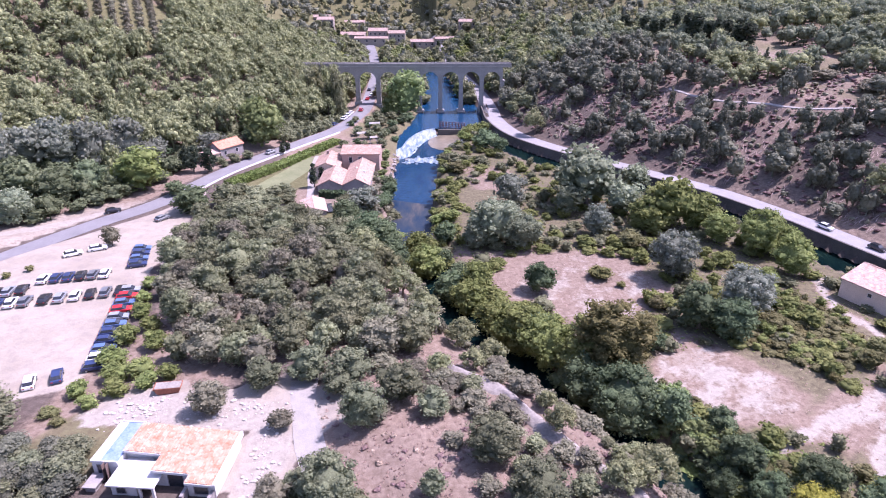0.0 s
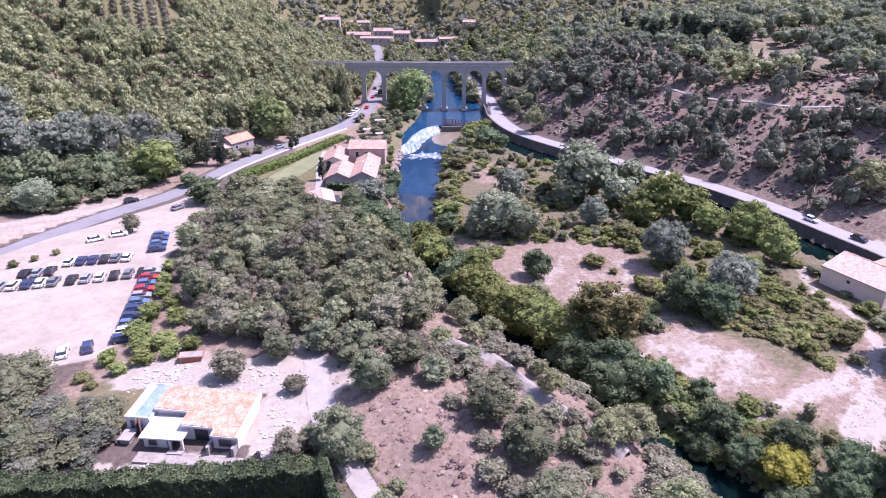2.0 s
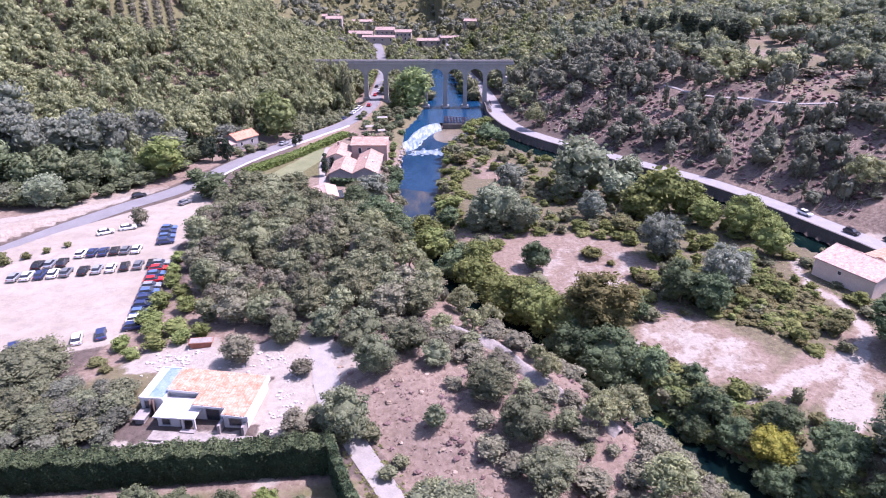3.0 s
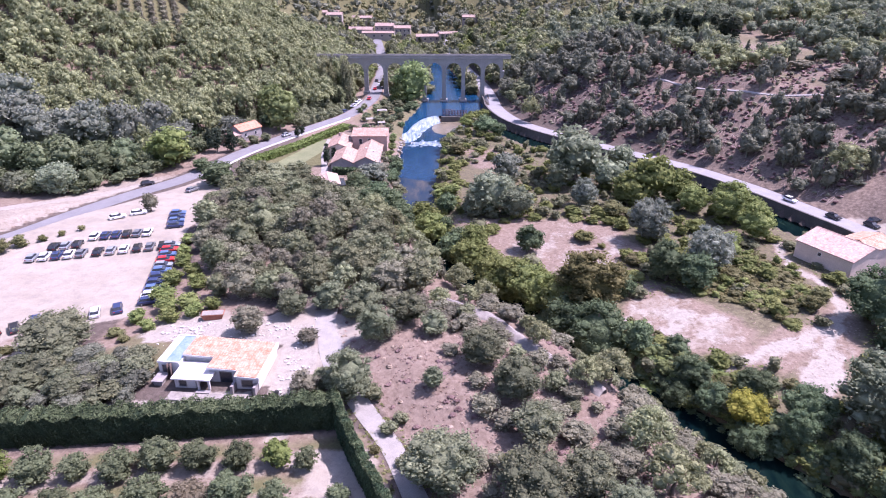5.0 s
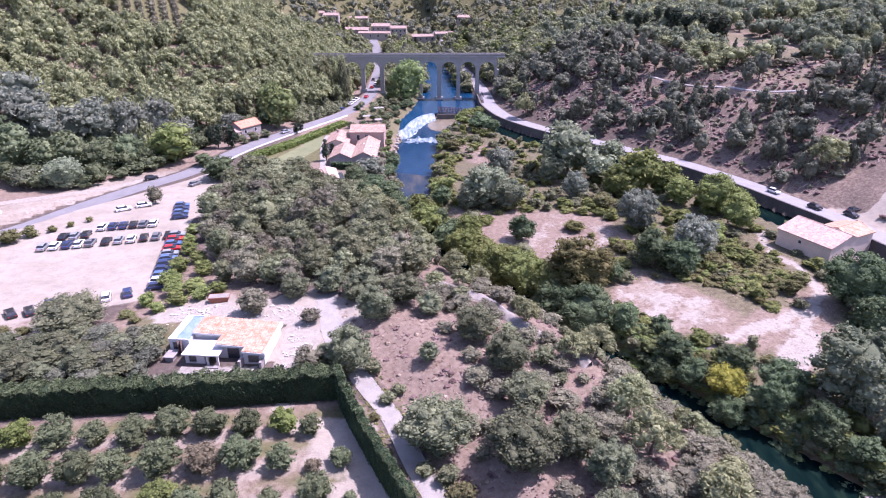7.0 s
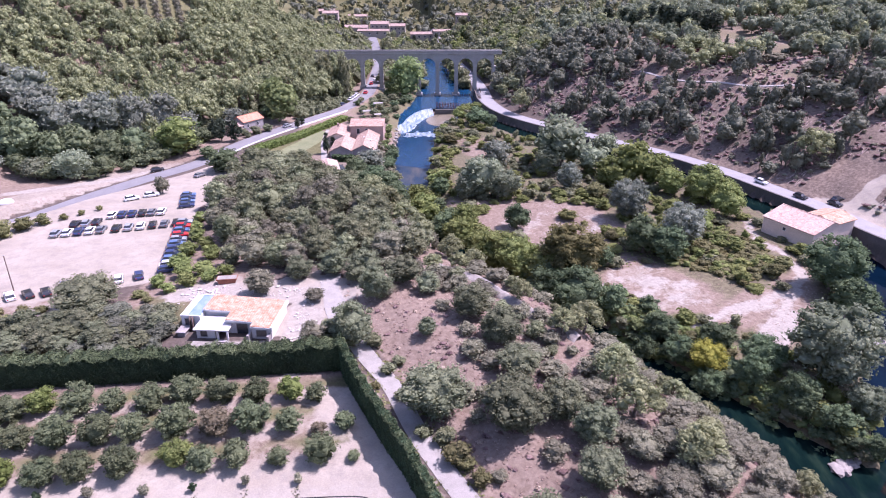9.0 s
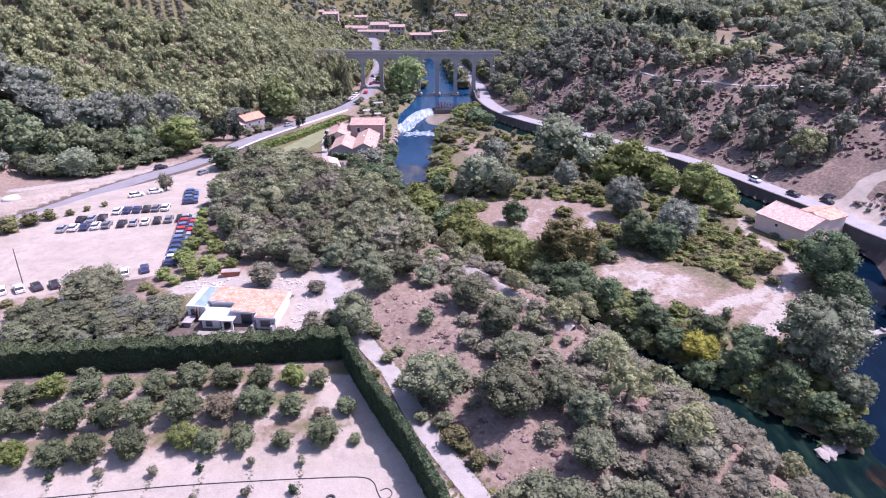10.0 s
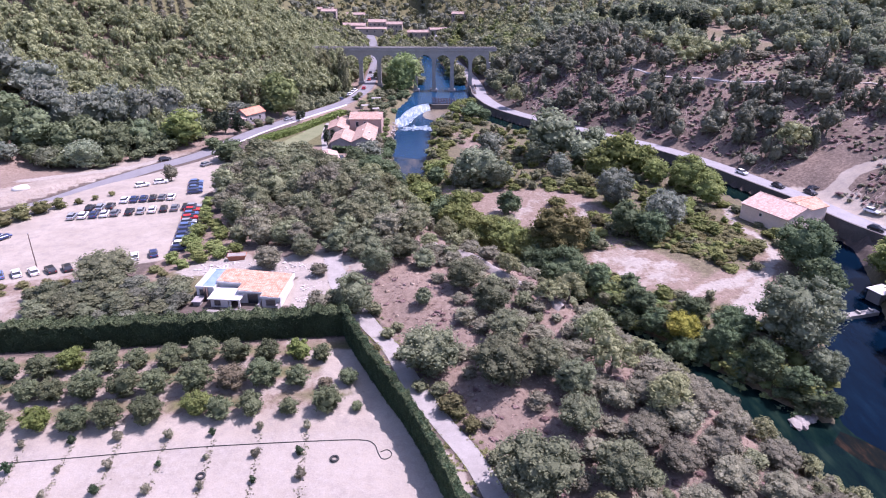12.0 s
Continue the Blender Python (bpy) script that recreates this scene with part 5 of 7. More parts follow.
# ---- aqueduct ----
def aqueduct():
    e = base("aqueduct", 0, 314, 0, 0, "tall grey stone aqueduct with round arches", "aqueduct", kind="thing")
    pitch, x_first, n = 9.85, -77.0, 12
    centres = [x_first + pitch * i for i in range(n)]
    spring, rad, half = 15.1, 3.75, 1.9
    for c in centres:
        foot = max(-2.2, float(height(c, 314)) - 1.5)
        if foot > 20:
            continue
        bm = bmesh.new()
        w0, w1 = 1.05, 0.88
        ring = [(-1, -1), (1, -1), (1, 1), (-1, 1)]
        rows = []
        for z, w, d in ((foot, w0 + 0.5, half + 0.9), (foot + 2.6, w0 + 0.5, half + 0.9), (foot + 2.9, w0, half + 0.35), (spring - 0.5, w1, half), (spring - 0.5, w1 + 0.22, half + 0.22), (spring, w1 + 0.22, half + 0.22)):
            rows.append([bm.verts.new((c + a * w, b * d, z)) for a, b in ring])
        for a, b in zip(rows[:-1], rows[1:]):
            for k in range(4):
                bm.faces.new((a[k], a[(k + 1) % 4], b[(k + 1) % 4], b[k]))
        bm.faces.new(rows[-1])
        part("pier", bm, STONE, e)
        if foot < -1.5:
            part("footing", boxes((c - 1.95, c + 1.95, -3.1, 3.1, -2.0, 0.75), bev=0.3), GRAVEL, e, "pale stone footing at the waterline")
    for a, b in zip(centres[:-1], centres[1:]):
        bm = bmesh.new()
        mid, top = (a + b) / 2, 21.2
        rise = (pitch / 2 - 1.0)
        arc = [(mid + rise * math.cos(math.pi * k / 14), spring + rise * 1.02 * math.sin(math.pi * k / 14)) for k in range(15)]
        out = [(b, spring)] + arc + [(a, spring), (a, top), (b, top)]
        prism(bm, out, "y", -half, half)
        part("arch", bm, STONE, e)
        bm = bmesh.new()
        ringo = [(mid + (rise + 0.55) * math.cos(math.pi * k / 14), spring + (rise * 1.02 + 0.55) * math.sin(math.pi * k / 14)) for k in range(15)]
        prism(bm, ringo + list(reversed(arc)), "y", -half - 0.06, half + 0.06)
        part("arch_ring", bm, STONE, e)
    x0, x1 = centres[0] - 20, centres[-1] + 4
    part("cornice", boxes((x0, x1, -half - 0.45, half + 0.45, 21.2, 21.75)), STONE, e)
    part("deck", boxes((x0, x1, -half - 0.1, half + 0.1, 21.75, 22.3)), STONE, e)
    part("parapet", boxes((x0, x1, -half - 0.25, -half + 0.15, 22.3, 23.0)), GRAVEL, e)
    part("parapet", boxes((x0, x1, half - 0.15, half + 0.25, 22.3, 23.0)), GRAVEL, e)


aqueduct()


# ---- weir ----
APRON = surface("wet_brown_stone", (0.10, 0.085, 0.06), (0.24, 0.20, 0.145), 0.25, 2.0, 0.25, 0.05)


def weir():
    e = base("weir", 0, 0, 0, 0, "curved weir with white foaming water", "weir")
    d = np.gradient(CREST, axis=0)
    d /= np.linalg.norm(d, axis=1)[:, None]
    nrm = np.stack([d[:, 1], -d[:, 0]], 1)
    rng = np.random.default_rng(3)
    prof = [(-0.7, 0.02), (0.0, 0.08), (0.6, -0.15), (1.3, -0.7), (2.0, -1.3), (2.7, -1.9), (3.4, -2.3), (4.3, -2.43), (5.2, -3.2)]
    V, T = [], []
    flow = CREST[:, 0] < 0.5
    for p, q in zip(CREST[flow], nrm[flow]):
        for s, z in prof:
            j = rng.normal(0, 0.18)
            V.append((p[0] + q[0] * s, p[1] + q[1] * s, z + j * (0.2 < s < 4.5)))
    m = len(prof)
    for i in range(int(flow.sum()) - 1):
        for k in range(m - 1):
            a = i * m + k
            T += [(a, a + 1, a + m + 1), (a, a + m + 1, a + m)]
    ob = new("white_water", tri_mesh("white_water", V, T, WHITEWATER, True))
    ob.parent = e
    bm = bmesh.new()
    prism(bm, [(1, 278.2), (-2, 275), (-3.4, 270), (-3.8, 264.5), (-2.4, 259), (0.5, 255.6), (4, 254), (6.5, 256.5), (8.6, 262), (10.4, 270), (10.6, 278.2)], "z", -3.4, -2.42)
    part("apron", bm, APRON, e, "brown algae-covered stone apron")
    part("dam_wall", boxes((0.4, 11.5, 278.25, 279.2, -3.4, -0.05), bev=0.08), WALLSTONE, e)
    rows = []
    for i in range(150):
        t = rng.random()
        x, y = -11 + 12 * t + rng.normal(0, 0.8), 238 + 3 * math.sin(t * 3) + rng.normal(0, 1.8)
        rows.append((x, y))
    iv, it = ICO2
    pieces = [(iv * (rng.uniform(0.4, 1.5), rng.uniform(0.4, 1.2), rng.uniform(0.12, 0.3)) * rng.uniform(0.8, 1.2, (len(iv), 1)) + (x, y, -2.45), it) for x, y in rows]
    ob = new("foam", tri_mesh("foam", *join(pieces), WHITEWATER, True))
    ob.parent = e
    bm = bmesh.new()
    prism(bm, [(-12.5, -3.4), (-12.2, -2.42), (1.0, -2.4), (1.4, -3.4)], "y", 240.5, 243.0)
    part("sill", bm, STONE, e)


weir()


RACKWOOD = surface("red_brown_timber", (0.11, 0.05, 0.045), (0.20, 0.11, 0.10), 1.2, 9.0, 0.8, 0.02)


def rack():
    e = base("wooden_rack", 6.6, 280.5, -0.8, -14, "weathered wooden sluice rack on the weir", "sluice")
    for k in range(9):
        part("post", boxes((-5.6 + 1.4 * k, -5.35 + 1.4 * k, -0.15, 0.15, 0, 3.6)), RACKWOOD, e)
    for z in (1.0, 1.8, 2.6, 3.4):
        part("rail", boxes((-5.8, 5.9, -0.28, -0.15, z, z + 0.18)), RACKWOOD, e)
    for k in range(8):
        bm = bmesh.new()
        prism(bm, [(0.15, 3.4), (0.4, 3.4), (3.0, 0.0), (2.6, 0.0)], "x", -5.5 + 1.4 * k, -5.3 + 1.4 * k)
        part("strut", bm, RACKWOOD, e)


rack()


# ---- houses ----
def gable(bm, x0, x1, y0, y1, eave, ridge, axis, over=0.35, thick=0.22):
    """A gabled roof slab over a rectangle; its ridge runs along the axis."""
    if axis == "y":
        m = (x0 + x1) / 2
        prism(bm, [(x0 - over, eave), (m, ridge), (x1 + over, eave), (x1 + over, eave + thick), (m, ridge + thick), (x0 - over, eave + thick)], "y", y0 - over, y1 + over)
    else:
        m = (y0 + y1) / 2
        prism(bm, [(y0 - over, eave), (m, ridge), (y1 + over, eave), (y1 + over, eave + thick), (m, ridge + thick), (y0 - over, eave + thick)], "x", x0 - over, x1 + over)


def gable_wall(bm, x0, x1, y0, y1, foot, eave, ridge, axis):
    if axis == "y":
        prism(bm, [(x0, foot), (x1, foot), (x1, eave), ((x0 + x1) / 2, ridge - 0.02), (x0, eave)], "y", y0, y1)
    else:
        prism(bm, [(y0, foot), (y1, foot), (y1, eave), ((y0 + y1) / 2, ridge - 0.02), (y0, eave)], "x", x0, x1)


def opening(parent, name, x, z, w, h, y, frame_mat=None, depth=0.12):
    """A window or door on a wall that faces -y: a reveal frame round a recessed dark pane."""
    f = frame_mat or WHITEWALL
    o = part(name, boxes((x - w / 2, x + w / 2, y - 0.03, y + depth, z, z + h)), DARKHOLE, parent)
    part("window_frame", boxes((x - w / 2 - 0.09, x - w / 2, y - 0.07, y + 0.05, z - 0.09, z + h + 0.09), (x + w / 2, x + w / 2 + 0.09, y - 0.07, y + 0.05, z - 0.09, z + h + 0.09), (x - w / 2, x + w / 2, y - 0.07, y + 0.05, z + h, z + h + 0.09), (x - w / 2, x + w / 2, y - 0.12, y + 0.05, z - 0.09, z)), f, o)
    return o


def block(parent, x0, x1, y0, y1, foot, eave, ridge, axis, wall, tiles, windows=()):
    bm = bmesh.new()
    gable_wall(bm, x0, x1, y0, y1, foot, eave, ridge, axis)
    part("wall", bm, wall, parent)
    bm = bmesh.new()
    gable(bm, x0, x1, y0, y1, eave, ridge, axis)
    r = part("roof", bm, tiles, parent)
    m = (x0 + x1) / 2, (y0 + y1) / 2
    if axis == "y":
        part("ridge_tiles", boxes((m[0] - 0.14, m[0] + 0.14, y0 - 0.3, y1 + 0.3, ridge + 0.17, ridge + 0.32), bev=0.05), tiles, r)
    else:
        part("ridge_tiles", boxes((x0 - 0.3, x1 + 0.3, m[1] - 0.14, m[1] + 0.14, ridge + 0.17, ridge + 0.32), bev=0.05), tiles, r)
    for x, z, w, h in windows:
        opening(parent, "window", x, z, w, h, y0)


def mill_house():
    e = base("mill_house", 0, 0, 0, 0, "pink plastered mill house with joined clay-tile roofs", "house")
    block(e, -37.2, -29.4, 190.5, 205, 0.5, 4.6, 6.6, "y", GREYWALL, MILLTILES, [(-35, 2.2, 1, 1.3)])
    block(e, -29.3, -21.3, 190.5, 213, 0.5, 4.8, 6.9, "y", GREYWALL, MILLTILES, [(-25.3, 2.2, 1, 1.3)])
    block(e, -32.5, -19.8, 213.2, 225, 0.5, 8.0, 9.6, "x", PINKWALL, MILLTILES, [(-29.5, 5.2, 1.1, 1.9), (-26.3, 5.2, 1.1, 1.9)])
    block(e, -41.0, -32.7, 206, 220, 0.5, 5.4, 7.2, "y", PLASTER, MILLTILES, [(-37, 2.4, 1, 1.4)])
    part("chimney", boxes((-38.2, -37.4, 217.2, 218, 5.4, 8.3), bev=0.05), PINKWALL, e)
    for k, x in enumerate((-24, -26.5)):
        part("roof_window", boxes((x, x + 0.8, 199 + 3 * k, 200 + 3 * k, 6.1 + 0.25 * k, 6.6 + 0.25 * k)), WHITEWALL, e)


mill_house()


def tool_shed():
    e = base("garden_shed", -35.3, 172.5, 2.4, 14, "small pink-roofed garden shed beside the hedge", "shed")
    block(e, -3.2, 3.2, -5.5, 4.5, -0.6, 2.6, 3.7, "y", GREYWALL, OLDTILES, [(-1.2, 0.2, 1.0, 1.9)])
    part("lean_to", boxes((3.25, 5.2, -4.5, 2.5, 1.8, 1.95)), DARKHOLE, e, "dark sheet lean-to roof")
    part("post", boxes((4.9, 5.05, -4.3, -4.15, -0.6, 1.8), (4.9, 5.05, 2.1, 2.25, -0.6, 1.8)), WOOD, e)


tool_shed()


def roadside_house():
    e = base("cottage", -75.5, 225.5, 5.2, 56, "cottage with orange-red tiled roof among trees", "house")
    block(e, -5, 5, -3.4, 3.4, -2.5, 2.8, 4.7, "x", GREYWALL, REDTILES, [(-3, 0.6, 1, 1.3), (2, 0.6, 1, 1.3)])
    block(e, -10.5, -5.3, -3.2, 2.0, -2.5, 1.7, 2.5, "x", PLASTER, OLDTILES, [(-9, 0.1, 1, 1.1)])


roadside_house()


def canopy(x, y, w, d, turn):
    e = base("awning", x, y, float(height(x, y)), turn, "pale canvas awning over a riverside terrace", "awning", "terrace awnings")
    bm = bmesh.new()
    prism(bm, [(-d / 2, 2.5), (0, 2.9), (d / 2, 2.5), (d / 2, 2.58), (0, 2.98), (-d / 2, 2.58)], "x", -w / 2, w / 2)
    part("canvas", bm, GRAVEL, e)
    for sx in (-1, 1):
        for sy in (-1, 1):
            part("post", boxes((sx * (w / 2 - 0.2) - 0.06, sx * (w / 2 - 0.2) + 0.06, sy * (d / 2 - 0.2) - 0.06, sy * (d / 2 - 0.2) + 0.06, -0.5, 2.55)), METAL, e)


canopy(-26.5, 272, 4.5, 3, 10)
canopy(-30, 256, 5, 3, 25)
canopy(-25, 249, 3, 2.5, 15)


VILLAGETILES = roof_tiles("brown_village_tiles", (0.19, 0.125, 0.10), (0.28, 0.195, 0.16), (0.36, 0.275, 0.24), 0.2)
VILLAGEWALL = surface("village_stone", (0.24, 0.205, 0.18), (0.34, 0.30, 0.265), 0.3, 3.0, 0.9, 0.02)


def village():
    for x, y, w, d, h, turn, axis in ((-62, 500, 20, 10, 6, -4, "x"), (-43, 506, 14, 11, 9.5, -3, "x"), (-29, 503, 12, 10, 8.0, 0, "x"), (-47, 492, 24, 7, 4.5, -2, "x"), (-10, 505, 18, 9, 5, 4, "x"), (-82, 510, 12, 10, 7, 0, "x"), (6, 498, 14, 7, 4, 8, "x"), (-88, 530, 13, 9, 6, 5, "x"), (24, 512, 13, 9, 5, -10, "x"), (-66, 556, 16, 9, 6, 0, "x")):
        e = base("village_house", x, y, float(height(x, y)) - 0.3, turn, "stone village house with faded clay roof", "house", "village houses")
        h = h * 0.95
        block(e, -w / 2, w / 2, -d / 2, d / 2, -4, h, h + d * 0.16, axis, VILLAGEWALL, VILLAGETILES, [(-w / 2 + w * (k + 0.5) / 4, h - 2.4, 1.2, 1.5) for k in range(4)] + ([(-w / 2 + w * (k + 0.5) / 4, h - 5.4, 1.2, 1.6) for k in range(4)] if h > 6.5 else []))


village()


def new_house():
    """Unfinished white house: a tiled roof in steps, a white flat roof and a sheeted terrace."""
    e = base("unfinished_house", -35.4, 62.7, 9.05, -5, "unfinished white house with new clay-tile roof", "house")
    g = 0.0

    def lean(x0, x1, y0, y1):
        a, b = 3.0 - 0.055 * x0, 3.0 - 0.055 * x1
        bm = bmesh.new()
        prism(bm, [(x0, g - 0.4), (x1, g - 0.4), (x1, b), (x0, a)], "y", y0, y1)
        part("wall", bm, WHITEWALL, e)
        bm = bmesh.new()
        prism(bm, [(x0, a - 0.03), (x1, b - 0.03), (x1, b + 0.2), (x0, a + 0.2)], "y", y0 - 0.55, y1 + 0.4)
        r = part("roof", bm, TILES, e, "new clay roof tiles in mixed pink and orange")
        bm = bmesh.new()
        prism(bm, [(x0, a - 0.2), (x1, b - 0.2), (x1, b + 0.14), (x0, a + 0.14)], "y", y0 - 0.64, y0 - 0.553)
        part("fascia", bm, WHITEWALL, r)
        for k in range(int((x1 - x0) / 0.42)):
            x = x0 + 0.2 + 0.42 * k
            z = 3.0 - 0.055 * x + 0.2
            part("tile_course", boxes((x, x + 0.22, y0 - 0.55, y1 + 0.4, z - 0.05, z + 0.06), bev=0.03), TILES, r)
    lean(-5.5, -0.5, 2.1, 6.6)
    lean(-0.497, 4.4, -0.75, 6.6)
    lean(4.403, 7.9, -2.2, 6.6)
    bm = bmesh.new()
    prism(bm, [(-2.8, 2.1), (7.0, 2.1), (7.0, 2.82), (-2.8, 2.82)], "x", 7.9, 8.25)
    part("verge", bm, WHITEWALL, e)
    part("terrace_wall", boxes((-9.0, -5.53, 0, 7.6, g - 0.5, 2.8)), WHITEWALL, e)
    part("terrace_roof", boxes((-8.9, -5.6, 0.1, 7.5, 2.8, 2.88)), BLUETARP, e, "flat roof under blue and white sheeting")
    part("roof_edge", boxes((-9.1, -8.9, -0.1, 7.7, 2.7, 3.0), (-8.9, -5.6, 7.5, 7.7, 2.7, 3.0), (-8.9, -5.6, -0.1, 0.1, 2.7, 3.0)), WHITEWALL, e)
    part("sheet_fold", boxes((-8.8, -7.9, 0.2, 7.4, 2.88, 2.93), bev=0.02), WHITEWALL, e, "folded white plastic sheeting")
    part("ladder", boxes((-7.3, -7.22, -0.75, -0.1, -0.3, 2.9), (-6.8, -6.72, -0.75, -0.1, -0.3, 2.9), *[(-7.22, -6.8, -0.45, -0.38, 0.2 + 0.4 * k, 0.25 + 0.4 * k) for k in range(6)]), WOOD, e)
    part("porch_wall", boxes((-5.3, -2, -2.6, 2.0, g - 0.5, 1.9)), WHITEWALL, e)
    part("porch_roof", boxes((-5.6, 0.6, -3.2, 1.45, 1.9, 2.15), bev=0.03), WHITEWALL, e, "white flat porch roof")
    for x in (0.3, -1.4):
        part("porch_post", boxes((x - 0.15, x + 0.15, -3.0, -2.7, g - 0.5, 1.9)), WHITEWALL, e)
    for x, z, w, h, y in ((-7.9, 0.9, 0.9, 1.4, 0.0), (-4.0, 0.5, 1.1, 1.2, -2.6), (2.2, 0.1, 1.9, 2.0, -0.75), (6.1, 0.7, 1.7, 1.1, -2.2)):
        opening(e, "window", x, z, w, h, y, GREYWALL)
    part("side_wall", boxes((3.9, 4.3, -3.6, -0.8, g - 0.5, 1.5)), GREYWALL, e)
    part("side_wall", boxes((7.4, 7.8, -3.6, -2.3, g - 0.5, 1.5)), GREYWALL, e)
    part("annex", boxes((-8.9, -7.6, -2.4, -0.12, g - 0.6, 0.9)), GREYWALL, e)
    part("annex_roof", boxes((-9.1, -7.3, -2.7, -0.12, 0.9, 1.05)), GREYWALL, e)
    part("door", boxes((-1.1, -0.2, 1.98, 2.08, 0.1, 1.9)), WOOD, e, "brown timber door under the porch")
    part("step", boxes((-1.6, 0.6, -3.9, -3.2, g - 0.3, g + 0.3)), GREYWALL, e)
    part("paving", boxes((-5.6, 9.2, -5.6, -3.65, g - 0.5, g + 0.12)), ROCK, e)


new_house()


def canal_barn():
    e = base("stone_barn", 89.6, 126.2, 0.8, -63.0, "plastered stone barn with pale clay roof beside the canal", "barn")
    bm = bmesh.new()
    prism(bm, [(0, -2), (9.4, -2), (9.4, 5.3), (7.3, 6.1), (0, 4.1)], "x", 0, 14.6)
    part("wall", bm, PLASTER, e)
    bm = bmesh.new()
    prism(bm, [(-0.35, 4.02), (7.3, 6.12), (9.6, 5.3), (9.6, 5.5), (7.3, 6.34), (-0.35, 4.24)], "x", -0.3, 14.9)
    r = part("roof", bm, OLDTILES, e)
    part("ridge_tiles", boxes((-0.3, 14.9, 7.15, 7.45, 6.3, 6.44), bev=0.05), OLDTILES, r)
    opening(e, "window", 6.4, 2.4, 0.8, 0.8, 0.0)
    block(e, 5.2, 13.8, 9.5, 18.0, -5.0, 4.7, 5.9, "y", PLASTER, TILES)
    part("wall", boxes((-6, 0, 4.0, 4.6, -2.2, 0.9)), STONE, e)


canal_barn()


# ---- cars ----
def car_model(name, colour, label):
    e = base(name, 0, 0, 0, 0, label, "car", "parked cars")
    bm = bmesh.new()
    side = [(-2.05, 0.32), (2.0, 0.32), (2.08, 0.62), (1.95, 0.82), (0.95, 0.93), (-1.75, 0.98), (-2.08, 0.86), (-2.12, 0.5)]
    prism(bm, [(a, b) for a, b in side], "y", -0.86, 0.86)
    bmesh.ops.bevel(bm, geom=list(bm.edges), offset=0.06, segments=1, affect="EDGES")
    part("body", bm, colour, e)
    bm = bmesh.new()
    rows = [[(0.98, 0.92), (-1.82, 0.97), 0.78], [(0.30, 1.40), (-1.40, 1.42), 0.62]]
    lo = [bm.verts.new((x, s * rows[0][2], z)) for (x, z), s in ((rows[0][0], -1), (rows[0][1], -1), (rows[0][1], 1), (rows[0][0], 1))]
    hi = [bm.verts.new((x, s * rows[1][2], z)) for (x, z), s in ((rows[1][0], -1), (rows[1][1], -1), (rows[1][1], 1), (rows[1][0], 1))]
    bm.faces.new(lo)
    bm.faces.new(list(reversed(hi)))
    for k in range(4):
        bm.faces.new((lo[k], hi[k], hi[(k + 1) % 4], lo[(k + 1) % 4]))
    bmesh.ops.recalc_face_normals(bm, faces=bm.faces)
    part("cabin_glass", bm, DARKHOLE, e)
    part("roof", boxes((-1.42, 0.32, -0.63, 0.63, 1.41, 1.47), bev=0.025), colour, e)
    for x in (-1.3, 1.3):
        for y in (-0.80, 0.80):
            bm = bmesh.new()
            bmesh.ops.create_cone(bm, cap_ends=True, segments=14, radius1=0.32, radius2=0.32, depth=0.2, matrix=Matrix.Translation((x, y, 0.32)) @ Matrix.Rotation(radians(90), 4, "X"))
            w = part("wheel", bm, RUBBER, e)
            bm = bmesh.new()
            bmesh.ops.create_cone(bm, cap_ends=True, segments=10, radius1=0.19, radius2=0.19, depth=0.215, matrix=Matrix.Translation((x, y, 0.32)) @ Matrix.Rotation(radians(90), 4, "X"))
            part("rim", bm, METAL, w)
    for s in (-0.6, 0.6):
        part("headlight", boxes((2.0, 2.075, s - 0.18, s + 0.18, 0.62, 0.74)), METAL, e)
        part("tail_light", boxes((-2.13, -2.07, s - 0.16, s + 0.16, 0.68, 0.84)), LAMP_RED, e)
    return e


LAMP_RED = paint("red_lamp_glass", (0.35, 0.02, 0.02), 0.0)
PAINTS = [(paint("dark_blue_paint", (0.03, 0.05, 0.14)), "dark blue hatchback car parked on gravel"), (paint("white_paint", (0.75, 0.75, 0.76), 0.0), "white hatchback car parked on gravel"), (paint("grey_paint", (0.16, 0.17, 0.19)), "dark grey hatchback car parked on gravel"),
          (paint("black_paint", (0.018, 0.018, 0.024)), "black hatchback car parked on gravel"), (paint("silver_paint", (0.45, 0.47, 0.50), 0.5), "silver hatchback car parked on gravel"), (paint("red_paint", (0.55, 0.02, 0.03), 0.0), "bright red hatchback car parked on gravel"), (paint("steel_blue_paint", (0.10, 0.17, 0.34)), "steel blue hatchback car parked on gravel")]
MODELS = {}


def park(x, y, turn, colour, lift=0.0):
    z = float(height(x, y)) + lift
    m = pose(x, y, z, 0, 0, turn)
    if colour not in MODELS:
        MODELS[colour] = car_model("car", PAINTS[colour][0], PAINTS[colour][1])
        MODELS[colour].matrix_world = m
    else:
        copy_thing(MODELS[colour], m)


def car_row(x0, y0, x1, y1, colours, turn):
    n = len(colours)
    for i, c in enumerate(colours):
        if c >= 0:
            t = i / max(1, n - 1)
            park(x0 + (x1 - x0) * t, y0 + (y1 - y0) * t, turn + (i * 37 % 7 - 3), c)


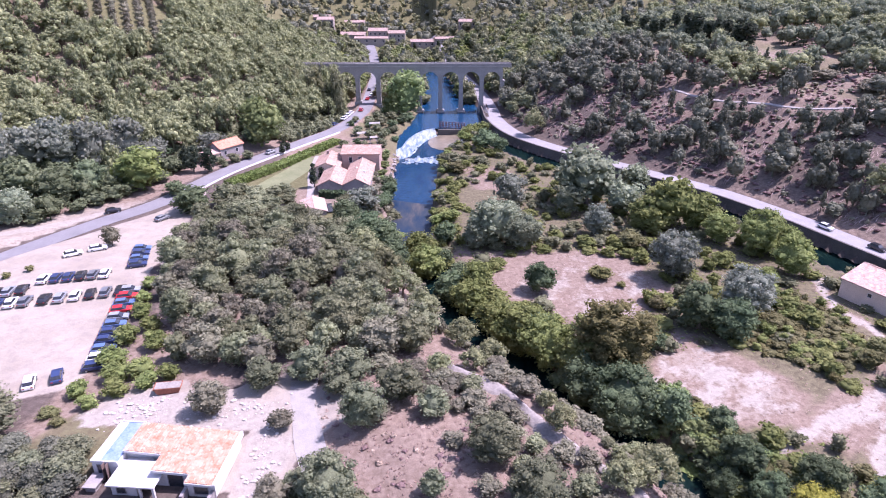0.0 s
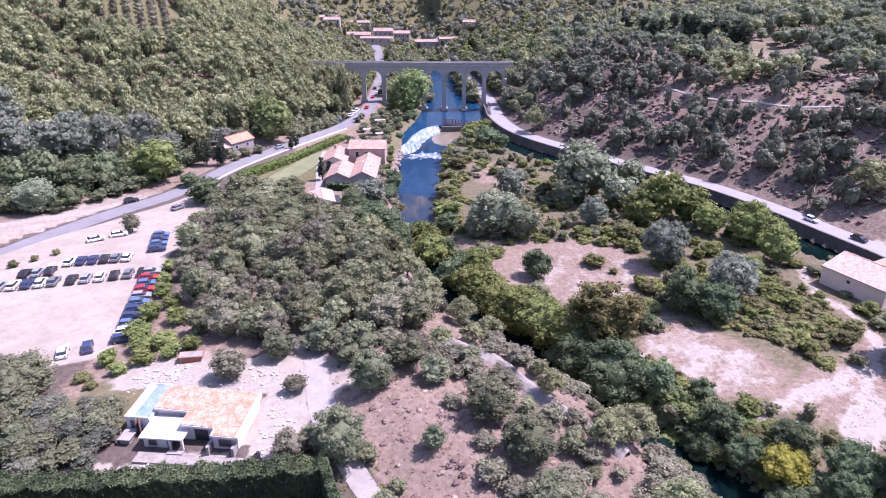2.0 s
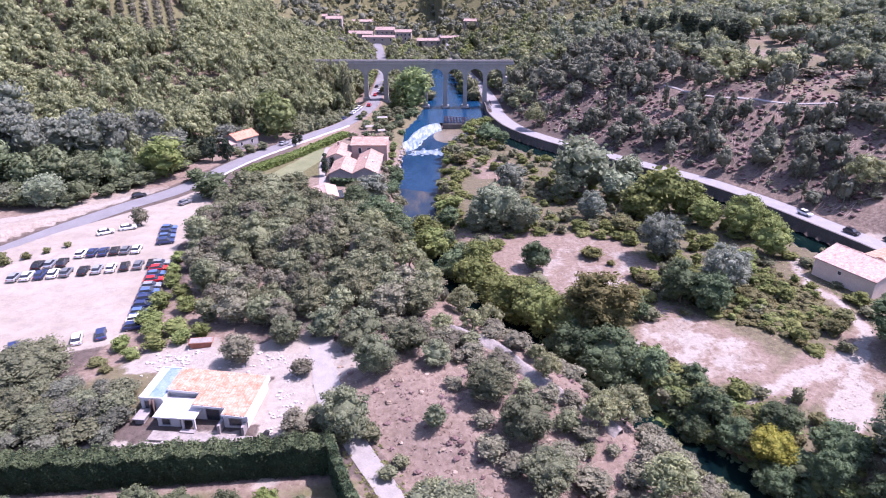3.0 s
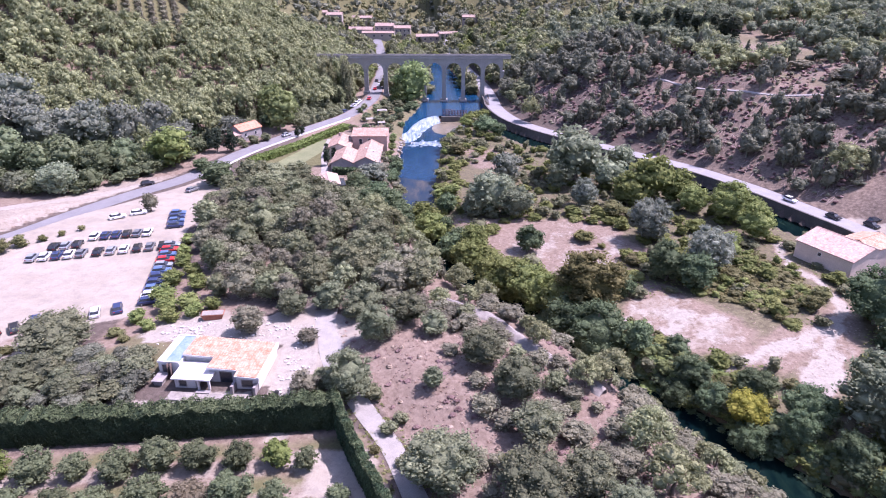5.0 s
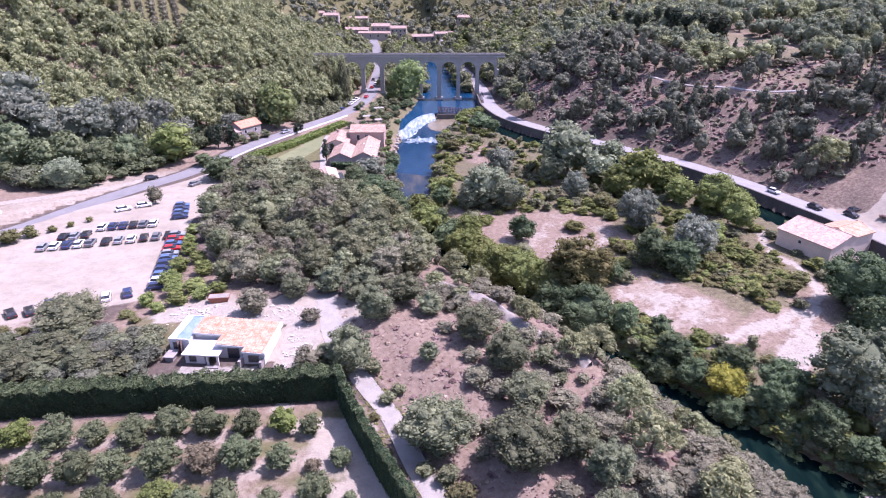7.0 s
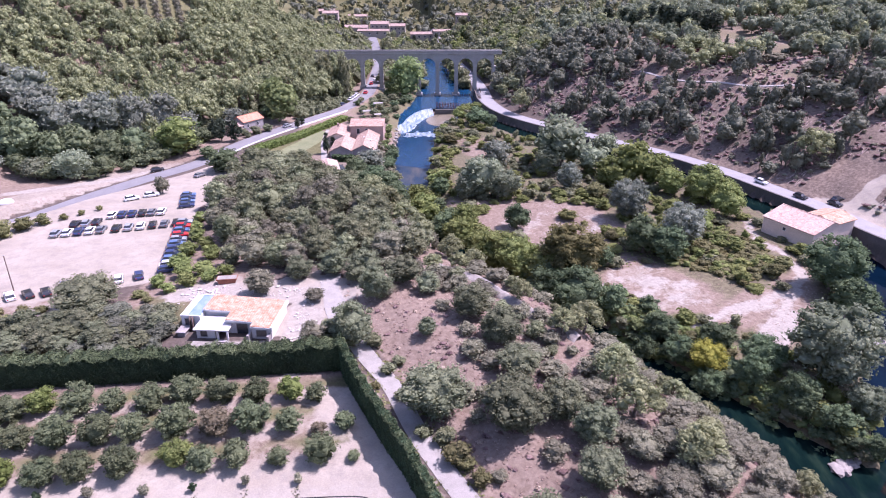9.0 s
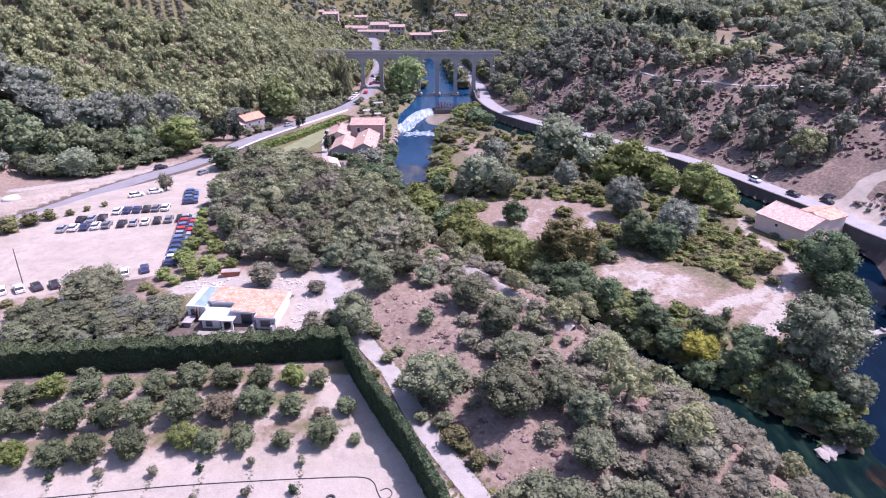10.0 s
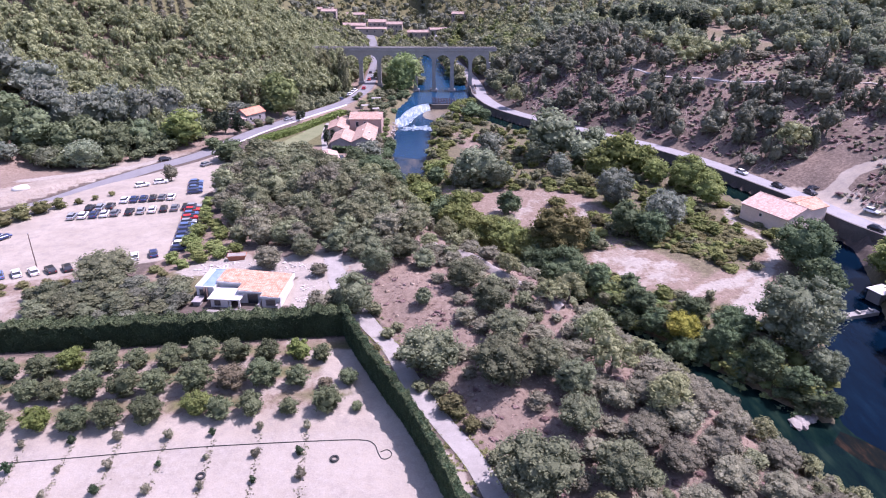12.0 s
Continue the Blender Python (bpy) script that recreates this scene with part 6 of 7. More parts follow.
car_row(-92.6, 111.2, -82.6, 113.6, [4, 1, 0, 1, 2], 100)
car_row(-79.2, 114.4, -65.6, 118.0, [3, 4, 1, 3, 2, 3], 102)
car_row(-84.2, 123.3, -72.3, 125.8, [1, 0, 0, 3, 2, 1], 100)
car_row(-90.8, 117.1, -86.0, 118.5, [3, 4, 3], 100)
car_row(-70.2, 140.0, -67.2, 130.2, [6, 0, 6, 0], 15)
car_row(-63.6, 118.0, -57.6, 90.5, [4, 5, 6, 5, 4, 6, 0, 0, 6, 1, 0], 14)
car_row(-90.9, 77.0, -78.2, 80.4, [6, 1, 1, 3, 3], 128)
car_row(-76.0, 83.4, -73.4, 84.4, [0], 124)
car_row(-66.2, 86.2, -62.6, 87.8, [1, 0], 116)
for x, y, turn, c in ((-84.9, 136.8, 36, 1), (-80.9, 140.4, 28, 1), (-102.6, 97.6, 60, 0), (-91.2, 170.4, 30, 3), (-75.2, 164.5, 60, 2)):
    park(x, y, turn, c)
for x, y, turn, c in ((104.0, 158.5, -66, 1), (109.5, 145.0, -66, 3), (116.5, 139.0, -70, 3), (114.0, 131.0, -68, 3), (124.0, 121.0, -60, 1), (119.0, 110.5, -55, 3), (123.5, 106.0, -52, 1), (127.5, 101.5, -48, 4), (118, 140.5, 20, 3), (-40.5, 281.0, 74, 1), (-39.5, 286.5, 76, 1), (-38.8, 292.0, 78, 1), (-43.5, 274.0, 66, 0), (-34.8, 297.0, 86, 5), (-34.2, 322.0, 90, 5), (-33.0, 330.0, 90, 1), (-35.5, 345.0, 92, 3), (-60.5, 228.5, 58, 4)):
    park(x, y, turn, c, 0.08)


# ---- hedges and orchard ----
# hedge-top shoots, lightened: sun on the top is put into their colour
LIT_SHOOTS = foliage("lit_hedge_shoots", (0.060, 0.090, 0.045), (0.120, 0.155, 0.080), (0.20, 0.24, 0.13))


def hedge(name, line, half, tall, label, seed, n, leaf=0.3, green=HEDGE):
    rng = np.random.default_rng(seed)
    e = base(name, 0, 0, 0, 0, label, "hedge")
    d = np.gradient(line, axis=0)
    d /= np.linalg.norm(d, axis=1)[:, None]
    nrm = np.stack([-d[:, 1], d[:, 0]], 1)
    g = np.array([float(height(*p)) for p in line])
    bm = bmesh.new()
    rows = []
    for p, q, z in zip(line, nrm, g):
        w = half * 0.86
        t = tall * 0.93 + rng.normal(0, 0.10)
        rows.append([bm.verts.new((p[0] + q[0] * a, p[1] + q[1] * a, z + b)) for a, b in ((-w, -0.5), (-w * 1.02, tall * 0.5), (-w * 0.85, t), (w * 0.85, t), (w * 1.02, tall * 0.5), (w, -0.5))])
    for a, b in zip(rows[:-1], rows[1:]):
        for k in range(5):
            bm.faces.new((a[k], b[k], b[k + 1], a[k + 1]))
    bm.faces.new(rows[0])
    bm.faces.new(list(reversed(rows[-1])))
    bmesh.ops.recalc_face_normals(bm, faces=bm.faces)
    part("core", bm, green, e)
    i = rng.integers(0, len(line) - 1, n)
    t = rng.random(n)[:, None]
    P = line[i] * (1 - t) + line[i + 1] * t
    Q, G = nrm[i], g[i]
    run = np.cumsum(np.r_[0, np.linalg.norm(np.diff(line, axis=0), axis=1)])

    def crest(v):
        return 0.06 * tall * (np.sin(v * 1.25) + 0.8 * np.sin(v * 2.9 + 1.0) + 0.5 * np.sin(v * 0.37))
    s = run[i] + t[:, 0] * (run[i + 1] - run[i])
    side = rng.choice([-1.0, 1.0, 0.0], n, p=[0.42, 0.28, 0.30])
    zz = np.where(side == 0, tall + crest(s) + rng.normal(0, 0.14, n), rng.uniform(0, 1.0, n) * tall)
    lean = s + 0.55 * zz
    swell = 1.02 - 0.12 * (zz / tall) + 0.10 * np.sin(lean * 2.1 + np.sin(lean * 0.6)) + 0.08 * np.sin(lean * 4.7 + 2 * np.sin(s * 0.9)) + rng.normal(0, 0.04, n)
    off = np.where(side == 0, rng.uniform(-1, 1, n) * half * 0.8, side * half * swell)
    pos = np.column_stack([P + Q * off[:, None], G + zz])
    N = np.column_stack([Q * side[:, None], np.where(side == 0, 1.0, 0.25)])
    ob = new("leaves", tri_mesh("leaves", *leaves(rng, pos, N, leaf, 0.55), green))
    ob.parent = e
    k = rng.integers(0, len(line) - 1, n // 2)
    t = rng.random((n // 2, 1))
    o = rng.uniform(-1, 1, n // 2)
    up = tall * 0.97 + crest(run[k] + t[:, 0]) + rng.random(n // 2) ** 2 * min(0.2 * tall, 0.16 + 0.5 * half) * (0.6 + 0.4 * np.sin(k * 2.1 + o))
    pos = np.column_stack([line[k] * (1 - t) + line[k + 1] * t + nrm[k] * (o * half * 1.02)[:, None], g[k] + up])
    # shoots on dark hedges take the lighter green painted as a sunlit top
    ob = new("top_growth", tri_mesh("top_growth", *leaves(rng, pos, np.column_stack([nrm[k] * o[:, None] * 0.5, np.ones(n // 2)]), leaf * 1.1, 0.5), LIT_SHOOTS if green is HEDGE else green))
    ob.parent = e
    return e


hedge("clipped_hedge", spline([(-106.0, 45.6), (-72.3, 48.9), (-44.3, 51.1), (-14.3, 53.7)], 1.0), 1.5, 4.6, "tall clipped dark green hedge behind the orchard", 1, 46000, 0.14)
hedge("lane_hedge", spline([(-14.9, 53.4), (-11.9, 46.4), (-6.9, 36.4), (-3.1, 29.9), (-0.2, 24.0), (2.2, 18.2), (5.0, 11.0), (10.0, 0.0), (18.0, -18.0)], 1.0), 0.6, 5.0, "narrow clipped green hedge along the gravel lane", 2, 32000, 0.135)
hedge("garden_hedge", spline([(-65, 191.5), (-59, 206), (-52, 223.5), (-45, 238.5), (-39.5, 250)], 1.0), 1.9, 1.7, "low bright green garden hedge beside the road", 3, 6500, 0.3, GARDEN)
hedge("garden_hedge", spline([(-36, 187), (-30, 186.4), (-22, 186)], 1.0), 0.9, 2.0, "dark garden hedge in front of the mill", 4, 1800, 0.4)

FRUIT = [(ORCHARD, "leafy dark green fruit tree in the orchard"), (ORCHARD, "bushy green fruit tree in the orchard"), (GARDEN, "fresh green fruit tree in the orchard"), (DRYFRUIT, "half-dry greyish fruit tree in the orchard"), (BRIGHT, "yellowing fruit tree in the orchard")]
rng = np.random.default_rng(61)


ROWS = [
    [(-83.5, 38.8, 2.0, 0), (-78.0, 39.4, 2.1, 0), (-72.6, 40.0, 2.0, 1), (-67.0, 40.5, 2.1, 0), (-61.6, 40.9, 2.5, 0), (-58.3, 42.8, 2.2, 2), (-52.6, 42.7, 2.6, 1), (-47.9, 43.3, 2.0, 0), (-42.2, 43.2, 2.6, 0), (-37.4, 45.1, 2.6, 1), (-32.0, 45.1, 2.4, 0), (-26.8, 45.0, 2.2, 0), (-21.5, 45.6, 2.1, 2), (-17.9, 44.9, 1.8, 1)],
    [(-82.5, 32.4, 2.2, 1), (-77.4, 33.1, 2.1, 0), (-72.0, 33.8, 2.3, 1), (-66.6, 34.5, 2.2, 1), (-61.5, 35.2, 2.3, 1), (-57.6, 35.6, 2.2, 0), (-52.4, 36.1, 2.6, 0), (-46.8, 36.2, 2.5, 0), (-42.3, 36.8, 2.3, 1), (-36.4, 37.7, 2.8, 0), (-30.9, 38.1, 2.6, 3), (-25.9, 38.8, 2.7, 0), (-20.8, 38.5, 2.0, 1), (-16.1, 37.7, 1.1, 3), (-12.5, 38.9, 1.6, 1)],
    [(-78.0, 26.4, 2.2, 1), (-72.9, 27.1, 2.1, 1), (-67.6, 27.8, 2.2, 0), (-62.4, 28.6, 2.1, 1), (-57.0, 29.4, 2.2, 2), (-51.4, 29.4, 2.2, 1), (-46.9, 30.0, 2.3, 1), (-41.5, 30.6, 2.6, 0), (-34.7, 32.3, 2.2, 4), (-30.9, 31.5, 2.1, 1), (-26.3, 32.2, 2.1, 0), (-20.8, 32.2, 1.6, 1), (-15.3, 32.9, 2.3, 1), (-10.6, 32.7, 0.95, 0)],
]
for row in ROWS:
    for x, y, r, c in row:
        plant("orchard", x, y, r * 1.13, r * rng.uniform(1.55, 1.8), FRUIT[c][0], "fruit_tree", FRUIT[c][1], "fruit tree", "orchard trees")


def sapling_rows():
    for k, x0 in enumerate(np.arange(-90, -12, 6.6)):
        for j in range(7):
            y = 26.5 - 4.6 * j + 0.075 * (x0 + 50)
            x = x0 + 0.28 * (26 - y) * 0.25
            if x > -5 - (y - 22) * 0.5 - 4:
                continue
            r = float(rng.uniform(0.35, 0.85))
            plant("tiny", float(x + rng.normal(0, 0.2)), float(y + rng.normal(0, 0.3)), r, r * 2.2, OLIVE if (k + j) % 3 else HEDGE, "sapling", "young sapling planted on pale tilled soil", "sapling", "sapling rows")


sapling_rows()


def ring_mesh(bm, r, t, z, seg=22, sides=8):
    rows = []
    for i in range(seg):
        a = 2 * math.pi * i / seg
        rows.append([bm.verts.new(((r + t * math.cos(b)) * math.cos(a), (r + t * math.cos(b)) * math.sin(a), z + t * math.sin(b))) for b in (2 * math.pi * k / sides for k in range(sides))])
    for i in range(seg):
        for k in range(sides):
            bm.faces.new((rows[i][k], rows[(i + 1) % seg][k], rows[(i + 1) % seg][(k + 1) % sides], rows[i][(k + 1) % sides]))
    bmesh.ops.recalc_face_normals(bm, faces=bm.faces)


for x, y in ((-12.9, 23.3), (-30.5, 20.5)):
    bm = bmesh.new()
    ring_mesh(bm, 0.5, 0.17, 0.15)
    ob = part("tyre", bm, RUBBER)
    ob.location = (x, y, float(height(x, y)))
    tagged(ob, "old black tyre lying on pale tilled soil", "tyre")


def hose():
    line = spline([(-95, 19.6), (-56, 23.2), (-45, 24.3), (-34.9, 25.4), (-25, 26.1), (-15.4, 26.6), (-9.4, 26.7), (-7.6, 25.9), (-6.9, 24.3), (-6.3, 23.3), (-5.4, 23.4), (-5.0, 24.2), (-5.7, 24.9), (-6.6, 24.5)], 0.25)
    pts = [(x, y, float(height(x, y)) + 0.06) for x, y in line]
    V, T = tube(np.random.default_rng(1), pts, 0.06, 0.06, 6)
    tagged(new("irrigation_hose", tri_mesh("irrigation_hose", V, T, RUBBER, True)), "black irrigation hose laid across the orchard", "hose")


hose()


def pole():
    z = float(height(-86.2, 82.6))
    e = base("utility_pole", -86.2, 82.6, z, 0, "slim grey wooden pole in the car park", "pole")
    V, T = tube(np.random.default_rng(2), [(0, 0, -0.4), (0.05, 0, 4), (0.12, 0, 8.0)], 0.13, 0.08, 8)
    new("shaft", tri_mesh("shaft", V, T, WOOD, True)).parent = e
    part("cap", boxes((0.0, 0.24, -0.12, 0.12, 8.0, 8.06)), METAL, e)


pole()


# ---- rocks ----
def rock(x, y, z, sx, sy, sz, turn, label, group=""):
    rng = np.random.default_rng(int(abs(x * 31 + y * 17)))
    v, t = ICO2
    v = v * (sx, sy, sz) * rng.uniform(0.75, 1.15, (len(v), 1))
    ob = new("rock", tri_mesh("rock", v, t, ROCK))
    ob.matrix_world = pose(x, y, z, 0, 0, turn)
    return tagged(ob, label, "rock", group)


def ledge():
    """The bare limestone edge of the bluff, cracked and stepped down towards the river."""
    rng = np.random.default_rng(8)
    line = LEDGE
    d = np.gradient(line, axis=0)
    d /= np.linalg.norm(d, axis=1)[:, None]
    nrm = np.stack([-d[:, 1], d[:, 0]], 1)
    prof = [(-3.4, -0.5), (-2.4, 0.25), (-1.5, 0.35), (-0.6, 0.62), (0.5, 0.7), (1.1, 0.45), (1.6, -0.6), (2.5, -1.2), (3.1, -3.4)]
    V, T, m = [], [], len(prof)
    u = np.arange(len(line)) / (len(line) - 1)
    wid = np.clip(0.12 + 0.62 * np.abs(np.sin(u * 6.4 + 0.5)) + rng.normal(0, 0.09, len(line)), 0.1, 0.8)
    for p, q, w in zip(line, nrm, wid):
        z = float(height(*p))
        for s, h in prof:
            V.append((p[0] + q[0] * s * w + rng.normal(0, 0.14), p[1] + q[1] * s * w + rng.normal(0, 0.14), z + h + rng.normal(0, 0.1)))
    for i in range(len(line) - 1):
        for k in range(m - 1):
            a = i * m + k
            T += [(a, a + m + 1, a + 1), (a, a + m, a + m + 1)]
    tagged(new("rock_ledge", tri_mesh("rock_ledge", V, T, ROCK, True)), "bare pale limestone ledge along the bluff edge", "rock")


ledge()
for i in range(26):
    t = i / 25
    x, y = -15.6 - 1.6 * math.sin(i * 1.9) * 0.6, 200 + 42 * t
    rock(x, y, float(height(x, y)) + 0.1, 0.9 + 0.4 * math.sin(i * 3.3), 0.8, 0.6, i * 61.0, "grey boulder on the mill's river bank", "bank boulders")

for x, y, sx, sy in ((62.4, 40.0, 1.0, 0.7), (63.9, 41.0, 1.1, 0.8), (65.4, 41.2, 0.8, 0.6), (64.6, 42.3, 1.0, 0.6), (66.6, 42.4, 0.9, 0.6), (63.4, 39.4, 0.6, 0.4)):
    rock(x, y, -2.3, sx * 1.6, sy * 1.6, 0.45, 20.0 + x, "flat pale rock slab at the island tip", "island tip slabs")


# ---- low growth ----
def on_island(x, y):
    river, (rw,) = along(x, y, RIVER)
    rr, _ = along(x, y, ROAD_R)
    br, (bw,) = along(x, y, BRANCH)
    bare = np.minimum.reduce([np.hypot((x - 52) / 17, (y - 93) / 11), np.hypot((x - 66) / 16, (y - 86) / 7), np.hypot((x - 32) / 20, (y - 134) / 15), np.hypot((x - 70) / 8, (y - 76) / 10), np.hypot((x - 84) / 7, (y - 104) / 14), np.hypot((x - 16) / 7, (y - 192) / 14)])
    return (river > rw + 0.5) & (rr < -13.5) & (np.abs(br) > bw + 0.5) & (y < 285) & (y > 38), bare


rng = np.random.default_rng(72)
patch = inside_poly([(60, 121), (70, 126), (80, 128), (86, 116), (83, 103), (76, 97), (69, 98), (62, 103), (57, 110)])
tangle = scatter(rng, 210, patch, (56, 90, 95, 130), 1.25)
wood("brambles", tangle[0::2], "bush", BRAMBLE, (0.9, 1.9), (0.8, 1.9), 150, 9, 0.5, "ochre-green brambles sprawling over dry ground", 44, "shrubs")
wood("brambles", tangle[1::4], "bush", BRIGHT, (0.9, 2.0), (0.9, 2.4), 150, 9, 0.5, "yellow-green brambles sprawling over dry ground", 45, "shrubs")
wood("brambles", tangle[3::4], "bush", RUSSET, (0.8, 1.5), (0.6, 1.2), 120, 8, 0.5, "half-dry brown brambles among green ones", 46, "shrubs")
fringe = inside_poly([(36, 90), (41, 95), (45, 84), (50, 76), (58, 72), (56, 66), (46, 72), (38, 82)])
hem = scatter(rng, 90, fringe, (34, 60, 64, 97), 1.4)
wood("bank_brambles", hem[0::2], "bush", BRAMBLE, (1.0, 2.2), (1.2, 2.8), 170, 10, 0.5, "ochre brambles along the bare bank edge", 47, "shrubs")
wood("bank_brambles", hem[1::2], "bush", PLANE, (1.0, 2.2), (1.2, 2.8), 170, 10, 0.5, "green brambles along the bare bank edge", 48, "shrubs")
rng = np.random.default_rng(71)
low = scatter(rng, 330, lambda a, b: on_island(a, b)[0] & (on_island(a, b)[1] > 1.0), (-6, 104, 40, 280), 2.9)
wood("island_thicket", low[0::2], "bush", BRIGHT, (1.6, 3.4), (1.2, 3.4), 230, 12, 0.62, "yellow-green brambles and low growth on the island", 14, "shrubs")
wood("island_thicket", low[1::2], "bush", OAK, (1.4, 3.0), (1.4, 4.0), 210, 12, 0.62, "grey-green low bushes on the island", 15, "shrubs")
shore = scatter(rng, 230, lambda a, b: (along(a, b, RIVER)[0] > along(a, b, RIVER)[1][0] - 0.3) & (along(a, b, RIVER)[0] < along(a, b, RIVER)[1][0] + 5) & (height(a, b) > -2.4), (0, 84, 34, 120), 1.5)
wood("shore_growth", shore[0::2], "bush", DARKGREEN, (1.3, 2.6), (1.8, 4.2), 150, 9, 0.55, "dark bushes hanging over the island shore", 37, "shrubs")
wood("shore_growth", shore[1::2], "bush", PLANE, (1.1, 2.4), (1.4, 3.8), 150, 9, 0.55, "green bushes and brambles along the island shore", 36, "shrubs")
tip = scatter(rng, 150, lambda a, b: (along(a, b, RIVER)[0] > along(a, b, RIVER)[1][0] - 1.0) & (along(a, b, RIVER)[0] < along(a, b, RIVER)[1][0] + 4.5) & (np.abs(along(a, b, BRANCH)[0]) > along(a, b, BRANCH)[1][0] - 1), (38, 74, 42, 84), 1.15)
wood("shore_growth", tip[0::3], "bush", PLANE, (1.0, 2.0), (1.2, 2.8), 150, 9, 0.55, "green bushes leaning over the water at the island tip", 51, "shrubs")
wood("shore_growth", [p for i, p in enumerate(tip) if i % 3], "bush", DARKGREEN, (1.1, 2.2), (1.2, 3.0), 150, 9, 0.55, "dark bushes leaning over the water at the island tip", 52, "shrubs")
edge = scatter(rng, 170, lambda a, b: (along(a, b, RIVER)[0] < -along(a, b, RIVER)[1][0] + 0.5) & (along(a, b, RIVER)[0] > -along(a, b, RIVER)[1][0] - 9), (-30, 70, 5, 210), 2.4)
wood("bank_growth", edge, "bush", OLIVE, (1.0, 2.2), (1.2, 3.4), 170, 8, 0.62, "grey-green bushes along the bluff foot", 16, "shrubs")


def tufts(name, inside, box4, n, size, material, label, seed):
    """Grass and dry herbs: upright blades in small bunches, as one mesh."""
    rng = np.random.default_rng(seed)
    x, y = rng.uniform(box4[0], box4[1], n), rng.uniform(box4[2], box4[3], n)
    ok = inside(x, y)
    x, y = x[ok], y[ok]
    k = 5
    X = np.repeat(x, k) + rng.normal(0, size * 0.5, len(x) * k)
    Y = np.repeat(y, k) + rng.normal(0, size * 0.5, len(x) * k)
    P = np.column_stack([X, Y, np.repeat(height(x, y), k) + size * 0.12])
    N = np.column_stack([rng.normal(0, 1, len(X)), rng.normal(0, 1, len(X)), np.full(len(X), 3.5)])
    tagged(new(name, tri_mesh(name, *leaves(rng, P, N, size, 0.3), material)), label, "grass", kind="stuff")


def on_scrub(x, y):
    lane, _ = along(x, y, LANE)
    river, (rw,) = along(x, y, RIVER)
    return (lane > 2.4) & (river < -rw - 4)


brush = scatter(np.random.default_rng(58), 620, on_scrub, (-18, 44, 5, 84), 0.8)
wood("dry_brush", brush[0::2], "bush", BRUSH, (0.35, 1.0), (0.25, 0.6), 60, 5, 0.34, "low reddish dry brush on the slope", 61, "shrubs")
wood("dry_brush", brush[1::3], "bush", DRYBUSH, (0.35, 0.9), (0.2, 0.5), 60, 5, 0.32, "low straw-coloured dry brush on the slope", 62, "shrubs")
tufts("dry_grass", on_scrub, (-18, 60, 5, 92), 6000, 0.15, DRYBUSH, "dry pinkish grass and thistles on the slope", 17)
tufts("dry_grass", lambda a, b: on_island(a, b)[0] & (wav(a, b, 6, 1.0) > -0.2), (10, 92, 60, 200), 4000, 0.13, DRYBUSH, "dry pale grass on the island", 18)
tufts("green_grass", lambda a, b: on_island(a, b)[0] & (on_island(a, b)[1] > 1.1), (-4, 100, 45, 260), 8000, 0.22, BRIGHT, "yellow-green grass on the island", 19)
tufts("verge_grass", lambda a, b: (np.abs(np.abs(along(a, b, LANE)[0] - 0.15) - 2.1 + 0.3 * wav(a, b, 4, 2.0)) < 0.75), (-16, 34, -30, 62), 9500, 0.24, BRAMBLE, "yellowish grass along both sides of the lane", 29)
tufts("knoll_grass", lambda a, b: knoll(a, b), (-66, 2, 86, 174), 2500, 0.3, DRYBUSH, "dry undergrowth beneath the oak wood", 20)


WHITEROCK = surface("white_limestone", (0.40, 0.365, 0.34), (0.56, 0.52, 0.49), 0.5, 4.0, 0.9, 0.05)


def rubble():
    """Broken limestone thrown round the building site, as one mesh."""
    rng = np.random.default_rng(25)
    pieces = []
    for cx, cy, sx, sy, n in ((-44.7, 77.1, 5, 3.5, 170), (-31.5, 76.4, 7, 2.4, 150), (-23.6, 65.2, 1.6, 6, 110), (-35.7, 56.7, 9, 1, 90)):
        for _ in range(n):
            x, y, r = cx + rng.normal(0, sx * 0.6), cy + rng.normal(0, sy * 0.6), 0.07 + 0.33 * rng.random() ** 3
            if -45.3 < x < -26.2 and 57.5 < y < 71.5:
                continue
            v, t = ICO1
            pieces.append((v * (r, r * 0.8, r * 0.6) * rng.uniform(0.7, 1.2, (len(v), 1)) + (x, y, float(height(x, y)) + r * 0.25), t))
    tagged(new("rubble", tri_mesh("rubble", *join(pieces), WHITEROCK)), "white limestone rubble on the building site", "rubble", kind="stuff")


rubble()


def skip_bin():
    x, y = -41.9, 82.0
    e = base("rubble_skip", x, y, float(height(x, y)), 8, "rust-red open steel skip on the building site", "skip")
    bm = bmesh.new()
    prism(bm, [(-1.6, 0.1), (1.6, 0.1), (2.0, 1.1), (-2.0, 1.1)], "y", -0.9, 0.9)
    part("body", bm, RUST, e)
    part("rim", boxes((-2.05, 2.05, -0.98, -0.9, 1.0, 1.14), (-2.05, 2.05, 0.9, 0.98, 1.0, 1.14), (-2.05, -1.97, -0.9, 0.9, 1.0, 1.14), (1.97, 2.05, -0.9, 0.9, 1.0, 1.14)), RUST, e)
    part("load", boxes((-1.9, 1.9, -0.85, 0.85, 1.1, 1.16)), ROCK, e)


RUST = surface("rusty_steel", (0.20, 0.07, 0.045), (0.34, 0.14, 0.09), 1.5, 9.0, 0.8, 0.01)
skip_bin()


